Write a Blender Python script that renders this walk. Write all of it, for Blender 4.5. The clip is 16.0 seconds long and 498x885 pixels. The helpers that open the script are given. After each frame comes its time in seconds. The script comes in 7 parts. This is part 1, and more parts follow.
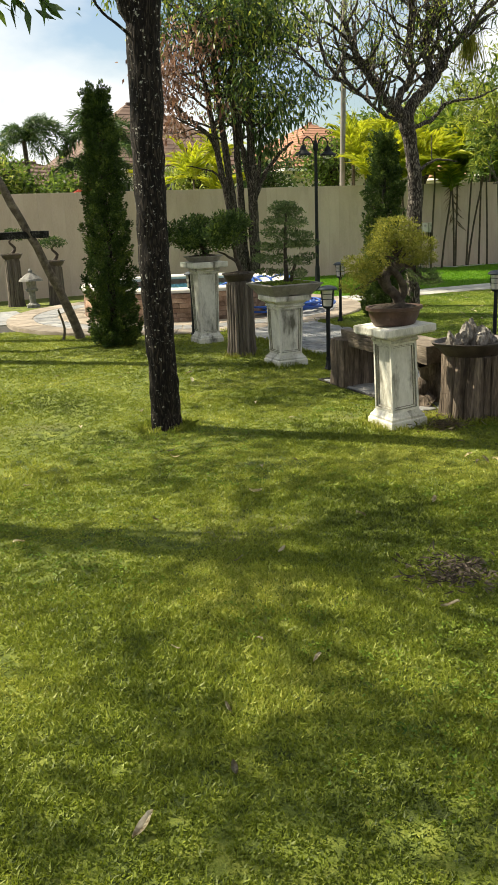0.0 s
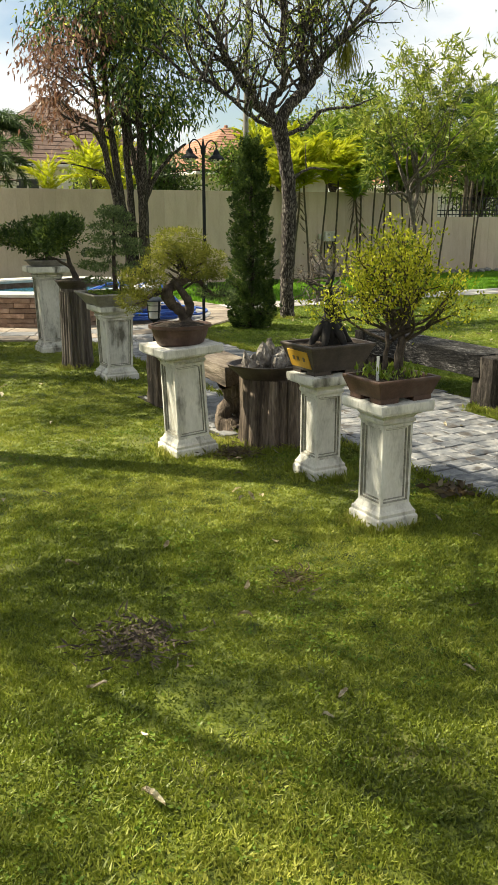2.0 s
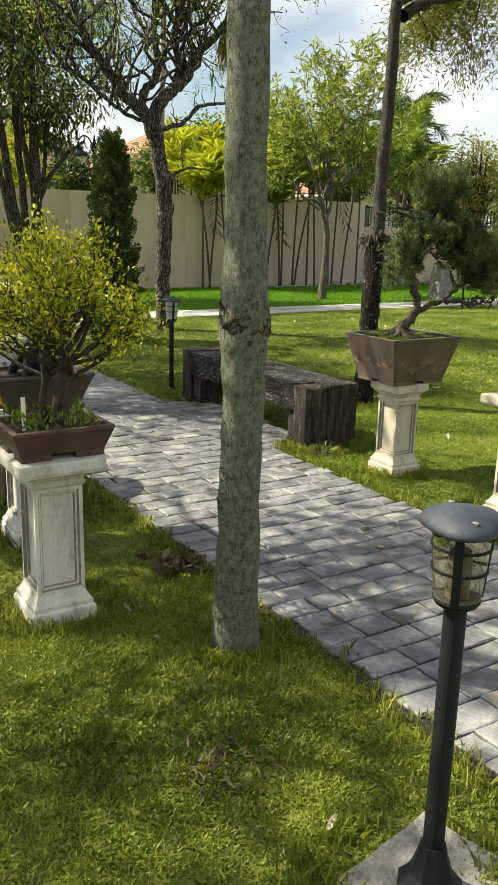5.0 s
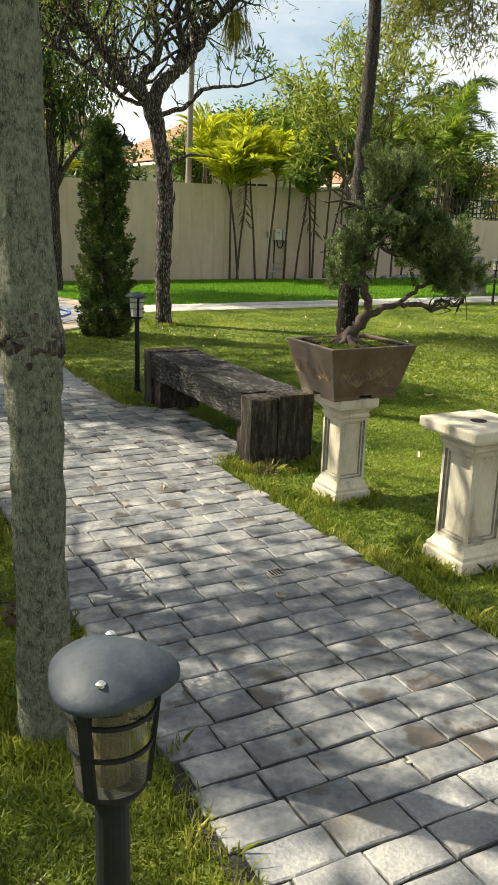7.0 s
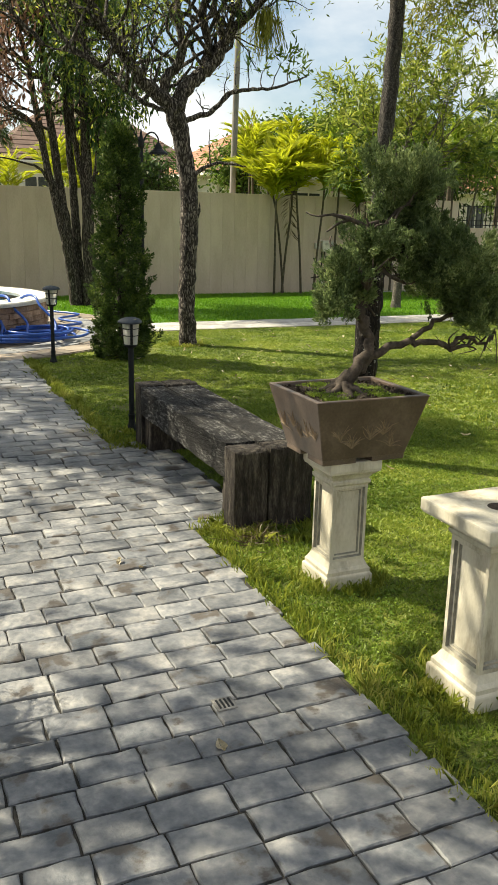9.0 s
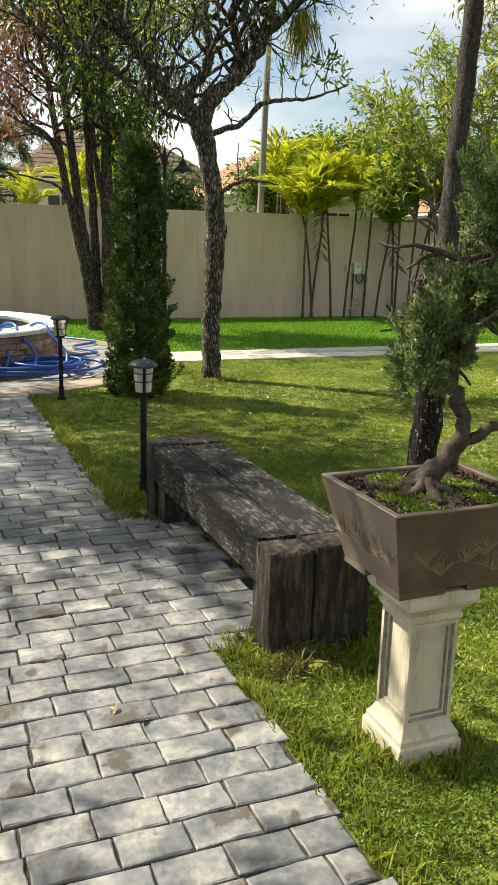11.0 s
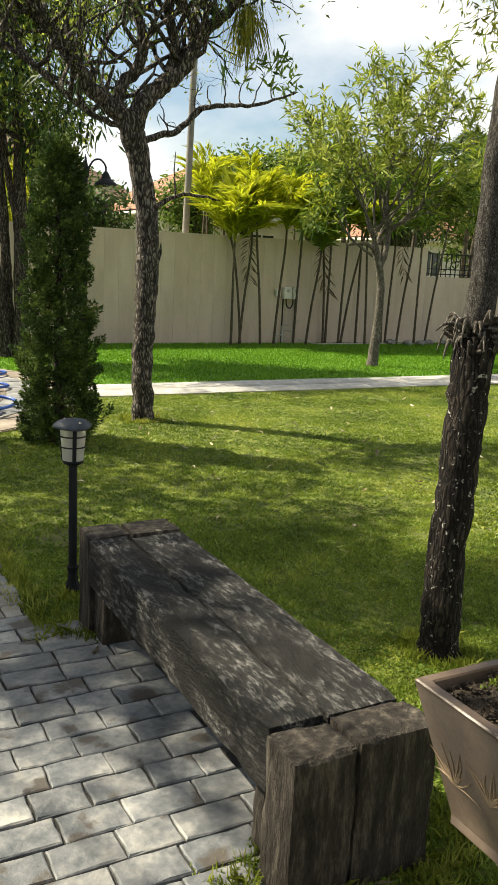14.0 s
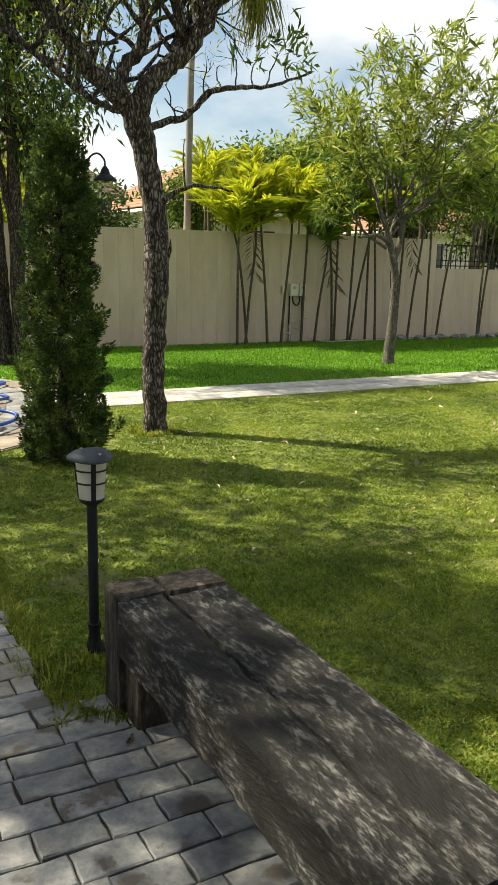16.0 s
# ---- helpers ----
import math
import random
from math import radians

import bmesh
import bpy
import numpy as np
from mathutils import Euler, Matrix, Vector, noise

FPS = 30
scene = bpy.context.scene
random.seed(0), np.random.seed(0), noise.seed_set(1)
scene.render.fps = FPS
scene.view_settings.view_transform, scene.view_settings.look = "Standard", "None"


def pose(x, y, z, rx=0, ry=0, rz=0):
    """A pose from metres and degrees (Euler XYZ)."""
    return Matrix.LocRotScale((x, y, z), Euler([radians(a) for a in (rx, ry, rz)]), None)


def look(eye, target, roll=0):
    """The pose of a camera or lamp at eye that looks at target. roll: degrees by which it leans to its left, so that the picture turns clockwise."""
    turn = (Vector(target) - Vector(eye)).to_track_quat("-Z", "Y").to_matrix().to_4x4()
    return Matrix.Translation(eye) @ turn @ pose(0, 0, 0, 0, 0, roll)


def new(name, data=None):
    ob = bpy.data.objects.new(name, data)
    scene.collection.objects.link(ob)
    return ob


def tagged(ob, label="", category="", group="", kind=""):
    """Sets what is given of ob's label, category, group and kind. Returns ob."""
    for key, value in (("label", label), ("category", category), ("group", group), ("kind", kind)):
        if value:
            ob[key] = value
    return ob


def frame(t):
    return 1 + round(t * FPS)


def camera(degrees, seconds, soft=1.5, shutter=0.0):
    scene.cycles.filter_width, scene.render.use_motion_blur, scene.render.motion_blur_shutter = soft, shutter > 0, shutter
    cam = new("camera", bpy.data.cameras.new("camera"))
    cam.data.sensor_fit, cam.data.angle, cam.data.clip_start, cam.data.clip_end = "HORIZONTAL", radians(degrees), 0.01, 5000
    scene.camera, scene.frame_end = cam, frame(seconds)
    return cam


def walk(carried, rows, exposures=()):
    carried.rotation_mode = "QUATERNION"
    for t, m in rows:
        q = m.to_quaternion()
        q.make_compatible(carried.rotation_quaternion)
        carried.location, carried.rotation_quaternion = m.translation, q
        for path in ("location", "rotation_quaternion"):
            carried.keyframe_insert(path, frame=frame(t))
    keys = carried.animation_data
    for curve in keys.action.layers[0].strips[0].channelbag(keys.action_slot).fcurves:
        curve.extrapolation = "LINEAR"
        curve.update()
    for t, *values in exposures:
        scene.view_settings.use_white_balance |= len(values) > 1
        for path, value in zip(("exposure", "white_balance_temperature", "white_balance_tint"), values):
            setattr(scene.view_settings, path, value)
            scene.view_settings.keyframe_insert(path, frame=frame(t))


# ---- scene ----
cam = camera(33.2, 16.0, 1.0)
METRES, EYE, TILT, LEAN, TURN = 7.7, 1.5, 0.0, 0.0, -24.7
ROWS = [
    (0.0, 0.0, 0.0, 0.0, -0.58, -15.37, 2.12),
    (0.5, 0.0377, 0.0086, 0.0006, -2.31, -16.12, 1.67),
    (1.0, 0.0689, 0.0252, -0.0001, -3.54, -16.16, 1.87),
    (1.5, 0.0993, 0.0457, 0.0013, -4.63, -15.34, 1.94),
    (2.0, 0.137, 0.0585, 0.002, -4.53, -15.28, 0.13),
    (2.5, 0.1688, 0.0774, 0.0004, -5.17, -14.94, -0.43),
    (3.0, 0.1967, 0.1005, 0.0007, -8.51, -14.55, -0.64),
    (3.5, 0.2307, 0.1149, -0.0002, -7.35, -14.06, -0.25),
    (4.0, 0.261, 0.1298, -0.0008, -6.28, -14.36, -0.94),
    (4.5, 0.2879, 0.1534, -0.0028, -7.17, -14.69, -1.37),
    (7.0, 0.4098, 0.2464, -0.0001, -2.99, -15.52, -1.7),
    (7.5, 0.4301, 0.2637, -0.0001, -2.73, -15.68, -2.02),
    (8.0, 0.4393, 0.2916, 0.0013, -1.34, -15.6, -1.91),
    (8.5, 0.4476, 0.3223, -0.0003, -0.22, -15.12, -1.19),
    (9.0, 0.4645, 0.3595, 0.0048, 1.12, -15.01, -1.23),
    (9.5, 0.4681, 0.3952, 0.005, 2.99, -15.16, -1.49),
    (12.0, 0.4436, 0.554, 0.0116, 1.83, -12.04, -2.27),
    (12.5, 0.4431, 0.5829, 0.0118, -0.03, -11.42, -2.25),
    (13.0, 0.4396, 0.6056, 0.0105, -0.43, -12.03, -3.33),
    (13.5, 0.4259, 0.6278, 0.0112, -2.15, -11.96, -3.24),
    (14.0, 0.4156, 0.6449, 0.0101, -2.96, -12.24, -2.74),
    (14.5, 0.4158, 0.6657, 0.009, -2.47, -11.19, -2.2),
    (15.0, 0.4175, 0.6841, 0.0086, -2.15, -11.62, -2.26),
    (15.5, 0.408, 0.7072, 0.0073, -3.7, -11.84, -2.11),
    (16.0, 0.3938, 0.7311, 0.0071, -3.31, -12.4, -1.22),
]
walk(cam, [(t, pose(0, 0, EYE, TILT, LEAN, TURN) @ pose(METRES * x, METRES * y, METRES * z, 90 + pitch, roll, yaw)) for t, x, y, z, yaw, pitch, roll in ROWS],
     [(0.0, 1.20, 6950, 6), (16.0, 1.20, 6950, 6)])

# ---- world, sun ----
SUN_AZ, SUN_EL = 314.0, 48.0
world = bpy.data.worlds.new("world")
scene.world = world
world.use_nodes = True
wn, wl = world.node_tree.nodes, world.node_tree.links
wn.clear()
w_out = wn.new("ShaderNodeOutputWorld")
w_bg = wn.new("ShaderNodeBackground")
w_sky = wn.new("ShaderNodeTexSky")
w_sky.sky_type = "NISHITA"
w_sky.sun_disc = False
w_sky.sun_elevation = radians(SUN_EL)
w_sky.sun_rotation = radians(SUN_AZ)
w_sky.air_density, w_sky.dust_density, w_sky.ozone_density = 1.0, 1.2, 1.0
w_co = wn.new("ShaderNodeTexCoord")
w_map = wn.new("ShaderNodeMapping")
w_map.inputs["Scale"].default_value = (1.6, 1.6, 3.6)
w_map.inputs["Location"].default_value = (0.35, 0.1, 0.0)
w_noise = wn.new("ShaderNodeTexNoise")
w_noise.inputs["Scale"].default_value = 1.5
w_noise.inputs["Detail"].default_value = 7
w_noise.inputs["Roughness"].default_value = 0.52
w_ramp = wn.new("ShaderNodeValToRGB")
w_ramp.color_ramp.elements[0].position = 0.40
w_ramp.color_ramp.elements[1].position = 0.58
w_mix = wn.new("ShaderNodeMixRGB")
w_mix.inputs["Color2"].default_value = (7.3, 7.5, 7.9, 1)
wl.new(w_co.outputs["Generated"], w_map.inputs["Vector"])
wl.new(w_map.outputs["Vector"], w_noise.inputs["Vector"])
wl.new(w_noise.outputs["Fac"], w_ramp.inputs["Fac"])
wl.new(w_ramp.outputs["Color"], w_mix.inputs["Fac"])
wl.new(w_sky.outputs["Color"], w_mix.inputs["Color1"])
wl.new(w_mix.outputs["Color"], w_bg.inputs["Color"])
w_bg.inputs["Strength"].default_value = 0.066
wl.new(w_bg.outputs["Background"], w_out.inputs["Surface"])

sun = new("sun", bpy.data.lights.new("sun", "SUN"))
sun.data.energy, sun.data.angle, sun.data.color = 5.0, radians(0.55), (1.0, 0.92, 0.76)
az, el = radians(SUN_AZ), radians(SUN_EL)
SUN_FROM = Vector((math.sin(az) * math.cos(el), math.cos(az) * math.cos(el), math.sin(el)))
sun.matrix_world = look(SUN_FROM * 60, (0, 0, 0))


# ---- materials ----
def nodes_of(name):
    m = bpy.data.materials.new(name)
    m.use_nodes = True
    nt = m.node_tree
    return m, nt.nodes, nt.links, nt.nodes["Principled BSDF"]


def ramp(n, stops):
    r = n.new("ShaderNodeValToRGB")
    e = r.color_ramp.elements
    while len(e) < len(stops):
        e.new(0.5)
    for i, (p, c) in enumerate(stops):
        e[i].position = p
        e[i].color = (*c, 1)
    return r


def surface(name, dark, mid, light, scale=10.0, rough=0.8, bump=0.4, stretch=(1, 1, 1), stain=None, stain_scale=1.3,
            stain_at=(0.5, 0.68), metal=0.0, random_tint=0.0, fine=90.0, coords="Object", spec=0.3, dist=0.01, island=False):
    """Two scales of colour (grain and patches), stains with a shape of their own, and a bump from both."""
    m, n, l, b = nodes_of(name)
    co = n.new("ShaderNodeTexCoord")
    mp = n.new("ShaderNodeMapping")
    mp.inputs["Scale"].default_value = stretch
    l.new(co.outputs[coords], mp.inputs["Vector"])
    vec = mp.outputs["Vector"]
    info = n.new("ShaderNodeObjectInfo")
    if random_tint:
        off = n.new("ShaderNodeVectorMath")
        off.operation = "MULTIPLY_ADD"
        sc = n.new("ShaderNodeCombineXYZ")
        for k in "XYZ":
            l.new(info.outputs["Random"], sc.inputs[k])
        off.inputs[1].default_value = (37, 53, 71)
        l.new(sc.outputs[0], off.inputs[0])
        l.new(vec, off.inputs[2])
        vec = off.outputs[0]
    a = n.new("ShaderNodeTexNoise")
    a.inputs["Scale"].default_value, a.inputs["Detail"].default_value, a.inputs["Roughness"].default_value = scale, 8, 0.62
    f = n.new("ShaderNodeTexNoise")
    f.inputs["Scale"].default_value, f.inputs["Detail"].default_value = fine, 4
    l.new(vec, a.inputs["Vector"])
    l.new(vec, f.inputs["Vector"])
    mixf = n.new("ShaderNodeMath")
    mixf.operation = "MULTIPLY_ADD"
    mixf.inputs[1].default_value = 0.35
    sub = n.new("ShaderNodeMath")
    sub.operation = "SUBTRACT"
    sub.inputs[1].default_value = 0.175
    l.new(f.outputs["Fac"], mixf.inputs[0])
    l.new(a.outputs["Fac"], mixf.inputs[2])
    l.new(mixf.outputs[0], sub.inputs[0])
    r = ramp(n, [(0.30, dark), (0.5, mid), (0.72, light)])
    l.new(sub.outputs[0], r.inputs["Fac"])
    col = r.outputs["Color"]
    if stain:
        s = n.new("ShaderNodeTexNoise")
        s.inputs["Scale"].default_value, s.inputs["Detail"].default_value, s.inputs["Roughness"].default_value = stain_scale, 6, 0.6
        l.new(vec, s.inputs["Vector"])
        sr = ramp(n, [(stain_at[0], (0, 0, 0)), (stain_at[1], (1, 1, 1))])
        l.new(s.outputs["Fac"], sr.inputs["Fac"])
        mx = n.new("ShaderNodeMixRGB")
        mx.inputs["Color2"].default_value = (*stain, 1)
        l.new(sr.outputs["Color"], mx.inputs["Fac"])
        l.new(col, mx.inputs["Color1"])
        col = mx.outputs["Color"]
    if random_tint or island:
        src = info.outputs["Random"]
        if island:
            src = n.new("ShaderNodeNewGeometry").outputs["Random Per Island"]
        hsv = n.new("ShaderNodeHueSaturation")
        mr = n.new("ShaderNodeMapRange")
        mr.inputs["To Min"].default_value, mr.inputs["To Max"].default_value = 1 - (random_tint or 0.2), 1 + (random_tint or 0.2)
        l.new(src, mr.inputs["Value"])
        l.new(mr.outputs[0], hsv.inputs["Value"])
        l.new(col, hsv.inputs["Color"])
        col = hsv.outputs["Color"]
    l.new(col, b.inputs["Base Color"])
    b.inputs["Roughness"].default_value, b.inputs["Metallic"].default_value = rough, metal
    b.inputs["Specular IOR Level"].default_value = spec
    if bump:
        bp = n.new("ShaderNodeBump")
        bp.inputs["Strength"].default_value, bp.inputs["Distance"].default_value = bump, dist
        l.new(sub.outputs[0], bp.inputs["Height"])
        l.new(bp.outputs["Normal"], b.inputs["Normal"])
    return m


def leaf_material(name, dark, mid, light, through_light=0.35, rough=0.5, gloss=0.35, patch=0.0):
    """Leaves: colour varies leaf by leaf, light shines through them."""
    m, n, l, b = nodes_of(name)
    g = n.new("ShaderNodeNewGeometry")
    r = ramp(n, [(0.0, dark), (0.55, mid), (1.0, light)])
    src = g.outputs["Random Per Island"]
    if patch:
        co = n.new("ShaderNodeTexCoord")
        no = n.new("ShaderNodeTexNoise")
        no.inputs["Scale"].default_value, no.inputs["Detail"].default_value = patch, 4
        l.new(co.outputs["Object"], no.inputs["Vector"])
        ma = n.new("ShaderNodeMapRange")
        ma.inputs["From Min"].default_value, ma.inputs["From Max"].default_value = 0.32, 0.68
        l.new(no.outputs["Fac"], ma.inputs["Value"])
        mm = n.new("ShaderNodeMath")
        mm.operation = "MULTIPLY_ADD"
        mm.inputs[1].default_value = 0.45
        sc = n.new("ShaderNodeMath")
        sc.operation = "MULTIPLY"
        sc.inputs[1].default_value = 0.55
        l.new(ma.outputs[0], sc.inputs[0])
        l.new(src, mm.inputs[0])
        l.new(sc.outputs[0], mm.inputs[2])
        src = mm.outputs[0]
    l.new(src, r.inputs["Fac"])
    l.new(r.outputs["Color"], b.inputs["Base Color"])
    b.inputs["Roughness"].default_value = rough
    b.inputs["Specular IOR Level"].default_value = gloss
    t = n.new("ShaderNodeBsdfTranslucent")
    l.new(r.outputs["Color"], t.inputs["Color"])
    mx = n.new("ShaderNodeMixShader")
    mx.inputs[0].default_value = through_light
    l.new(b.outputs[0], mx.inputs[1])
    l.new(t.outputs[0], mx.inputs[2])
    l.new(mx.outputs[0], n["Material Output"].inputs["Surface"])
    return m


def bark_material(name, dark, mid, light, ridges=26.0, lichen=None, lichen_at=(0.56, 0.66), lichen_scale=7.0, depth=0.012, grain=0.22):
    m, n, l, b = nodes_of(name)
    co = n.new("ShaderNodeTexCoord")
    mp = n.new("ShaderNodeMapping")
    mp.inputs["Scale"].default_value = (1, 1, grain)
    l.new(co.outputs["Object"], mp.inputs["Vector"])
    v = n.new("ShaderNodeTexVoronoi")
    v.feature = "DISTANCE_TO_EDGE"
    v.inputs["Scale"].default_value = ridges
    no = n.new("ShaderNodeTexNoise")
    no.inputs["Scale"].default_value, no.inputs["Detail"].default_value = ridges * 0.7, 8
    ad = n.new("ShaderNodeMixRGB")
    ad.blend_type = "ADD"
    ad.inputs[0].default_value = 0.08
    l.new(mp.outputs[0], no.inputs["Vector"])
    l.new(mp.outputs[0], ad.inputs[1])
    l.new(no.outputs["Color"], ad.inputs[2])
    l.new(ad.outputs[0], v.inputs["Vector"])
    mm = n.new("ShaderNodeMath")
    mm.operation = "MULTIPLY_ADD"
    mm.inputs[1].default_value = 1.6
    l.new(v.outputs["Distance"], mm.inputs[0])
    sc = n.new("ShaderNodeMath")
    sc.operation = "MULTIPLY"
    sc.inputs[1].default_value = 0.6
    l.new(no.outputs["Fac"], sc.inputs[0])
    l.new(sc.outputs[0], mm.inputs[2])
    r = ramp(n, [(0.26, dark), (0.5, mid), (0.8, light)])
    l.new(mm.outputs[0], r.inputs["Fac"])
    col = r.outputs["Color"]
    if lichen:
        s = n.new("ShaderNodeTexNoise")
        s.inputs["Scale"].default_value, s.inputs["Detail"].default_value, s.inputs["Roughness"].default_value = lichen_scale, 7, 0.7
        l.new(co.outputs["Object"], s.inputs["Vector"])
        sr = ramp(n, [(lichen_at[0], (0, 0, 0)), (lichen_at[1], (1, 1, 1))])
        l.new(s.outputs["Fac"], sr.inputs["Fac"])
        mx = n.new("ShaderNodeMixRGB")
        mx.inputs["Color2"].default_value = (*lichen, 1)
        l.new(sr.outputs["Color"], mx.inputs["Fac"])
        l.new(col, mx.inputs["Color1"])
        col = mx.outputs["Color"]
    l.new(col, b.inputs["Base Color"])
    b.inputs["Roughness"].default_value = 0.9
    b.inputs["Specular IOR Level"].default_value = 0.2
    bp = n.new("ShaderNodeBump")
    bp.inputs["Strength"].default_value, bp.inputs["Distance"].default_value = 0.9, depth
    l.new(mm.outputs[0], bp.inputs["Height"])
    l.new(bp.outputs["Normal"], b.inputs["Normal"])
    return m


M_SOIL_LAWN = surface("lawn_floor", (0.024, 0.036, 0.009), (0.095, 0.12, 0.017), (0.20, 0.215, 0.038), scale=9, fine=140, bump=0.9, dist=0.02,
                      stain=(0.11, 0.10, 0.045), stain_scale=0.9, stain_at=(0.56, 0.75), rough=0.95, coords="Object")
M_GRASS = leaf_material("grass_blades", (0.022, 0.044, 0.007), (0.205, 0.250, 0.025), (0.47, 0.465, 0.095), 0.34, 0.5, 0.35, patch=1.1)
# Same lawn as M_GRASS, with the greener tone of shade put into its colour.
M_GRASS_GREEN = leaf_material("green_grass_blades", (0.026, 0.058, 0.009), (0.180, 0.255, 0.026), (0.43, 0.45, 0.09), 0.34, 0.5, 0.35, patch=1.3)
M_CLOVER = leaf_material("clover_leaves", (0.035, 0.080, 0.010), (0.13, 0.21, 0.024), (0.27, 0.35, 0.05), 0.3, 0.6, 0.2, patch=2.0)
M_TUFT = leaf_material("tuft_blades", (0.08, 0.12, 0.015), (0.24, 0.28, 0.035), (0.48, 0.46, 0.13), 0.45, 0.55, 0.3, patch=2.0)
M_TURF = surface("artificial_turf", (0.045, 0.12, 0.008), (0.085, 0.20, 0.012), (0.14, 0.27, 0.02), scale=60, fine=300, bump=0.8, rough=0.8, dist=0.02)
M_TURF_BLADE = leaf_material("turf_blades", (0.06, 0.155, 0.008), (0.13, 0.28, 0.013), (0.20, 0.36, 0.025), 0.3, 0.5, 0.3)
M_CONCRETE = surface("path_bed", (0.018, 0.017, 0.015), (0.034, 0.032, 0.028), (0.06, 0.056, 0.05), scale=14, bump=0.5, rough=0.9)
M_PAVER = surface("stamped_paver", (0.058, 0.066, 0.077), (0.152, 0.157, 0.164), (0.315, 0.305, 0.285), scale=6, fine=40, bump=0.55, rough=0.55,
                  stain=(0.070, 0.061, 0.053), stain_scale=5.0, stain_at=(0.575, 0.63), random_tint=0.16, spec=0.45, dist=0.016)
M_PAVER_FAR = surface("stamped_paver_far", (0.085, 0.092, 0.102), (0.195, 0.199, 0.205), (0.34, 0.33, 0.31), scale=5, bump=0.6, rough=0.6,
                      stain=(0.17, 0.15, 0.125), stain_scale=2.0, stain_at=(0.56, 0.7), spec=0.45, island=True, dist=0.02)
M_PALE_PATH = surface("pale_paving", (0.24, 0.235, 0.22), (0.36, 0.35, 0.325), (0.46, 0.45, 0.42), scale=6, bump=0.4, rough=0.8, stain=(0.22, 0.20, 0.17),
                      stain_scale=1.1, island=True)
M_BROWN_PATH = surface("brown_paving", (0.16, 0.13, 0.10), (0.25, 0.21, 0.17), (0.34, 0.30, 0.25), scale=6, bump=0.4, rough=0.7, island=True,
                       stain=(0.10, 0.085, 0.07), stain_scale=1.5)
M_WALL = surface("grey_beige_wall", (0.45, 0.365, 0.29), (0.525, 0.43, 0.345), (0.59, 0.49, 0.40), scale=2.2, fine=60, bump=0.25, rough=0.9, stretch=(1, 1, 0.35),
                 stain=(0.45, 0.36, 0.285), stain_scale=1.0, stain_at=(0.52, 0.75), random_tint=0.03)
M_PED = surface("painted_cement", (0.40, 0.385, 0.33), (0.60, 0.585, 0.52), (0.74, 0.725, 0.66), scale=7, fine=90, bump=0.35, rough=0.75, stretch=(1, 1, 0.4),
                stain=(0.13, 0.122, 0.098), stain_scale=8.0, stain_at=(0.52, 0.68), random_tint=0.05)
M_GRIME = surface("groove_grime", (0.13, 0.125, 0.10), (0.22, 0.21, 0.17), (0.36, 0.345, 0.29), scale=14, bump=0.3, rough=0.9)
M_PED_CREAM = surface("cream_cement", (0.37, 0.33, 0.25), (0.51, 0.47, 0.37), (0.61, 0.57, 0.465), scale=7, fine=90, bump=0.35, rough=0.75, stretch=(1, 1, 0.4),
                      stain=(0.20, 0.17, 0.125), stain_scale=6.0, stain_at=(0.555, 0.72), random_tint=0.05)
M_OLD_WOOD = surface("weathered_sleeper", (0.0045, 0.0042, 0.004), (0.023, 0.0218, 0.0208), (0.23, 0.222, 0.21), scale=34, fine=130, bump=1.0, rough=0.85,
                     stretch=(1.5, 0.5, 1.5), stain=(0.009, 0.008, 0.007), stain_scale=5, stain_at=(0.45, 0.60), dist=0.03)
M_OLD_WOOD_UP = surface("weathered_sleeper_upright", (0.008, 0.0065, 0.005), (0.032, 0.026, 0.021), (0.115, 0.098, 0.08), scale=20, fine=140, bump=1.0, rough=0.85,
                        stretch=(1.7, 1.7, 0.32), stain=(0.17, 0.15, 0.12), stain_scale=8.0, stain_at=(0.60, 0.72), dist=0.02)
M_LOG = surface("brown_log", (0.045, 0.035, 0.027), (0.125, 0.10, 0.077), (0.25, 0.212, 0.17), scale=8, fine=70, bump=1.0, rough=0.85, stretch=(1.5, 0.25, 1.5), dist=0.02)
M_STUMP = surface("stump_wood", (0.035, 0.026, 0.02), (0.11, 0.085, 0.065), (0.25, 0.20, 0.155), scale=10, fine=80, bump=1.0, rough=0.9, stretch=(1.6, 1.6, 0.16), dist=0.025)
M_STUMP_GREY = surface("grey_post_bark", (0.045, 0.036, 0.03), (0.12, 0.10, 0.085), (0.24, 0.21, 0.18), scale=13, fine=90, bump=1.0, rough=0.9, stretch=(2, 2, 0.12), dist=0.03)
M_ROCK = surface("pale_rock", (0.06, 0.052, 0.045), (0.20, 0.182, 0.16), (0.44, 0.41, 0.37), scale=16, fine=80, bump=1.0, rough=0.9, stretch=(1.5, 1.5, 0.6), dist=0.02)
M_POT_BROWN = surface("brown_clay", (0.045, 0.024, 0.017), (0.075, 0.041, 0.03), (0.11, 0.065, 0.048), scale=9, bump=0.15, rough=0.5, spec=0.4,
                      stain=(0.13, 0.10, 0.08), stain_scale=4, stain_at=(0.6, 0.8))
M_POT_DARK = surface("dark_clay", (0.035, 0.026, 0.022), (0.06, 0.046, 0.038), (0.095, 0.075, 0.062), scale=9, bump=0.15, rough=0.5, spec=0.4)
M_POT_BRONZE = surface("grey_brown_clay", (0.062, 0.043, 0.032), (0.10, 0.070, 0.051), (0.15, 0.11, 0.083), scale=5, bump=0.15, rough=0.36, spec=0.5,
                       stain=(0.16, 0.12, 0.092), stain_scale=5.0, stain_at=(0.56, 0.75))
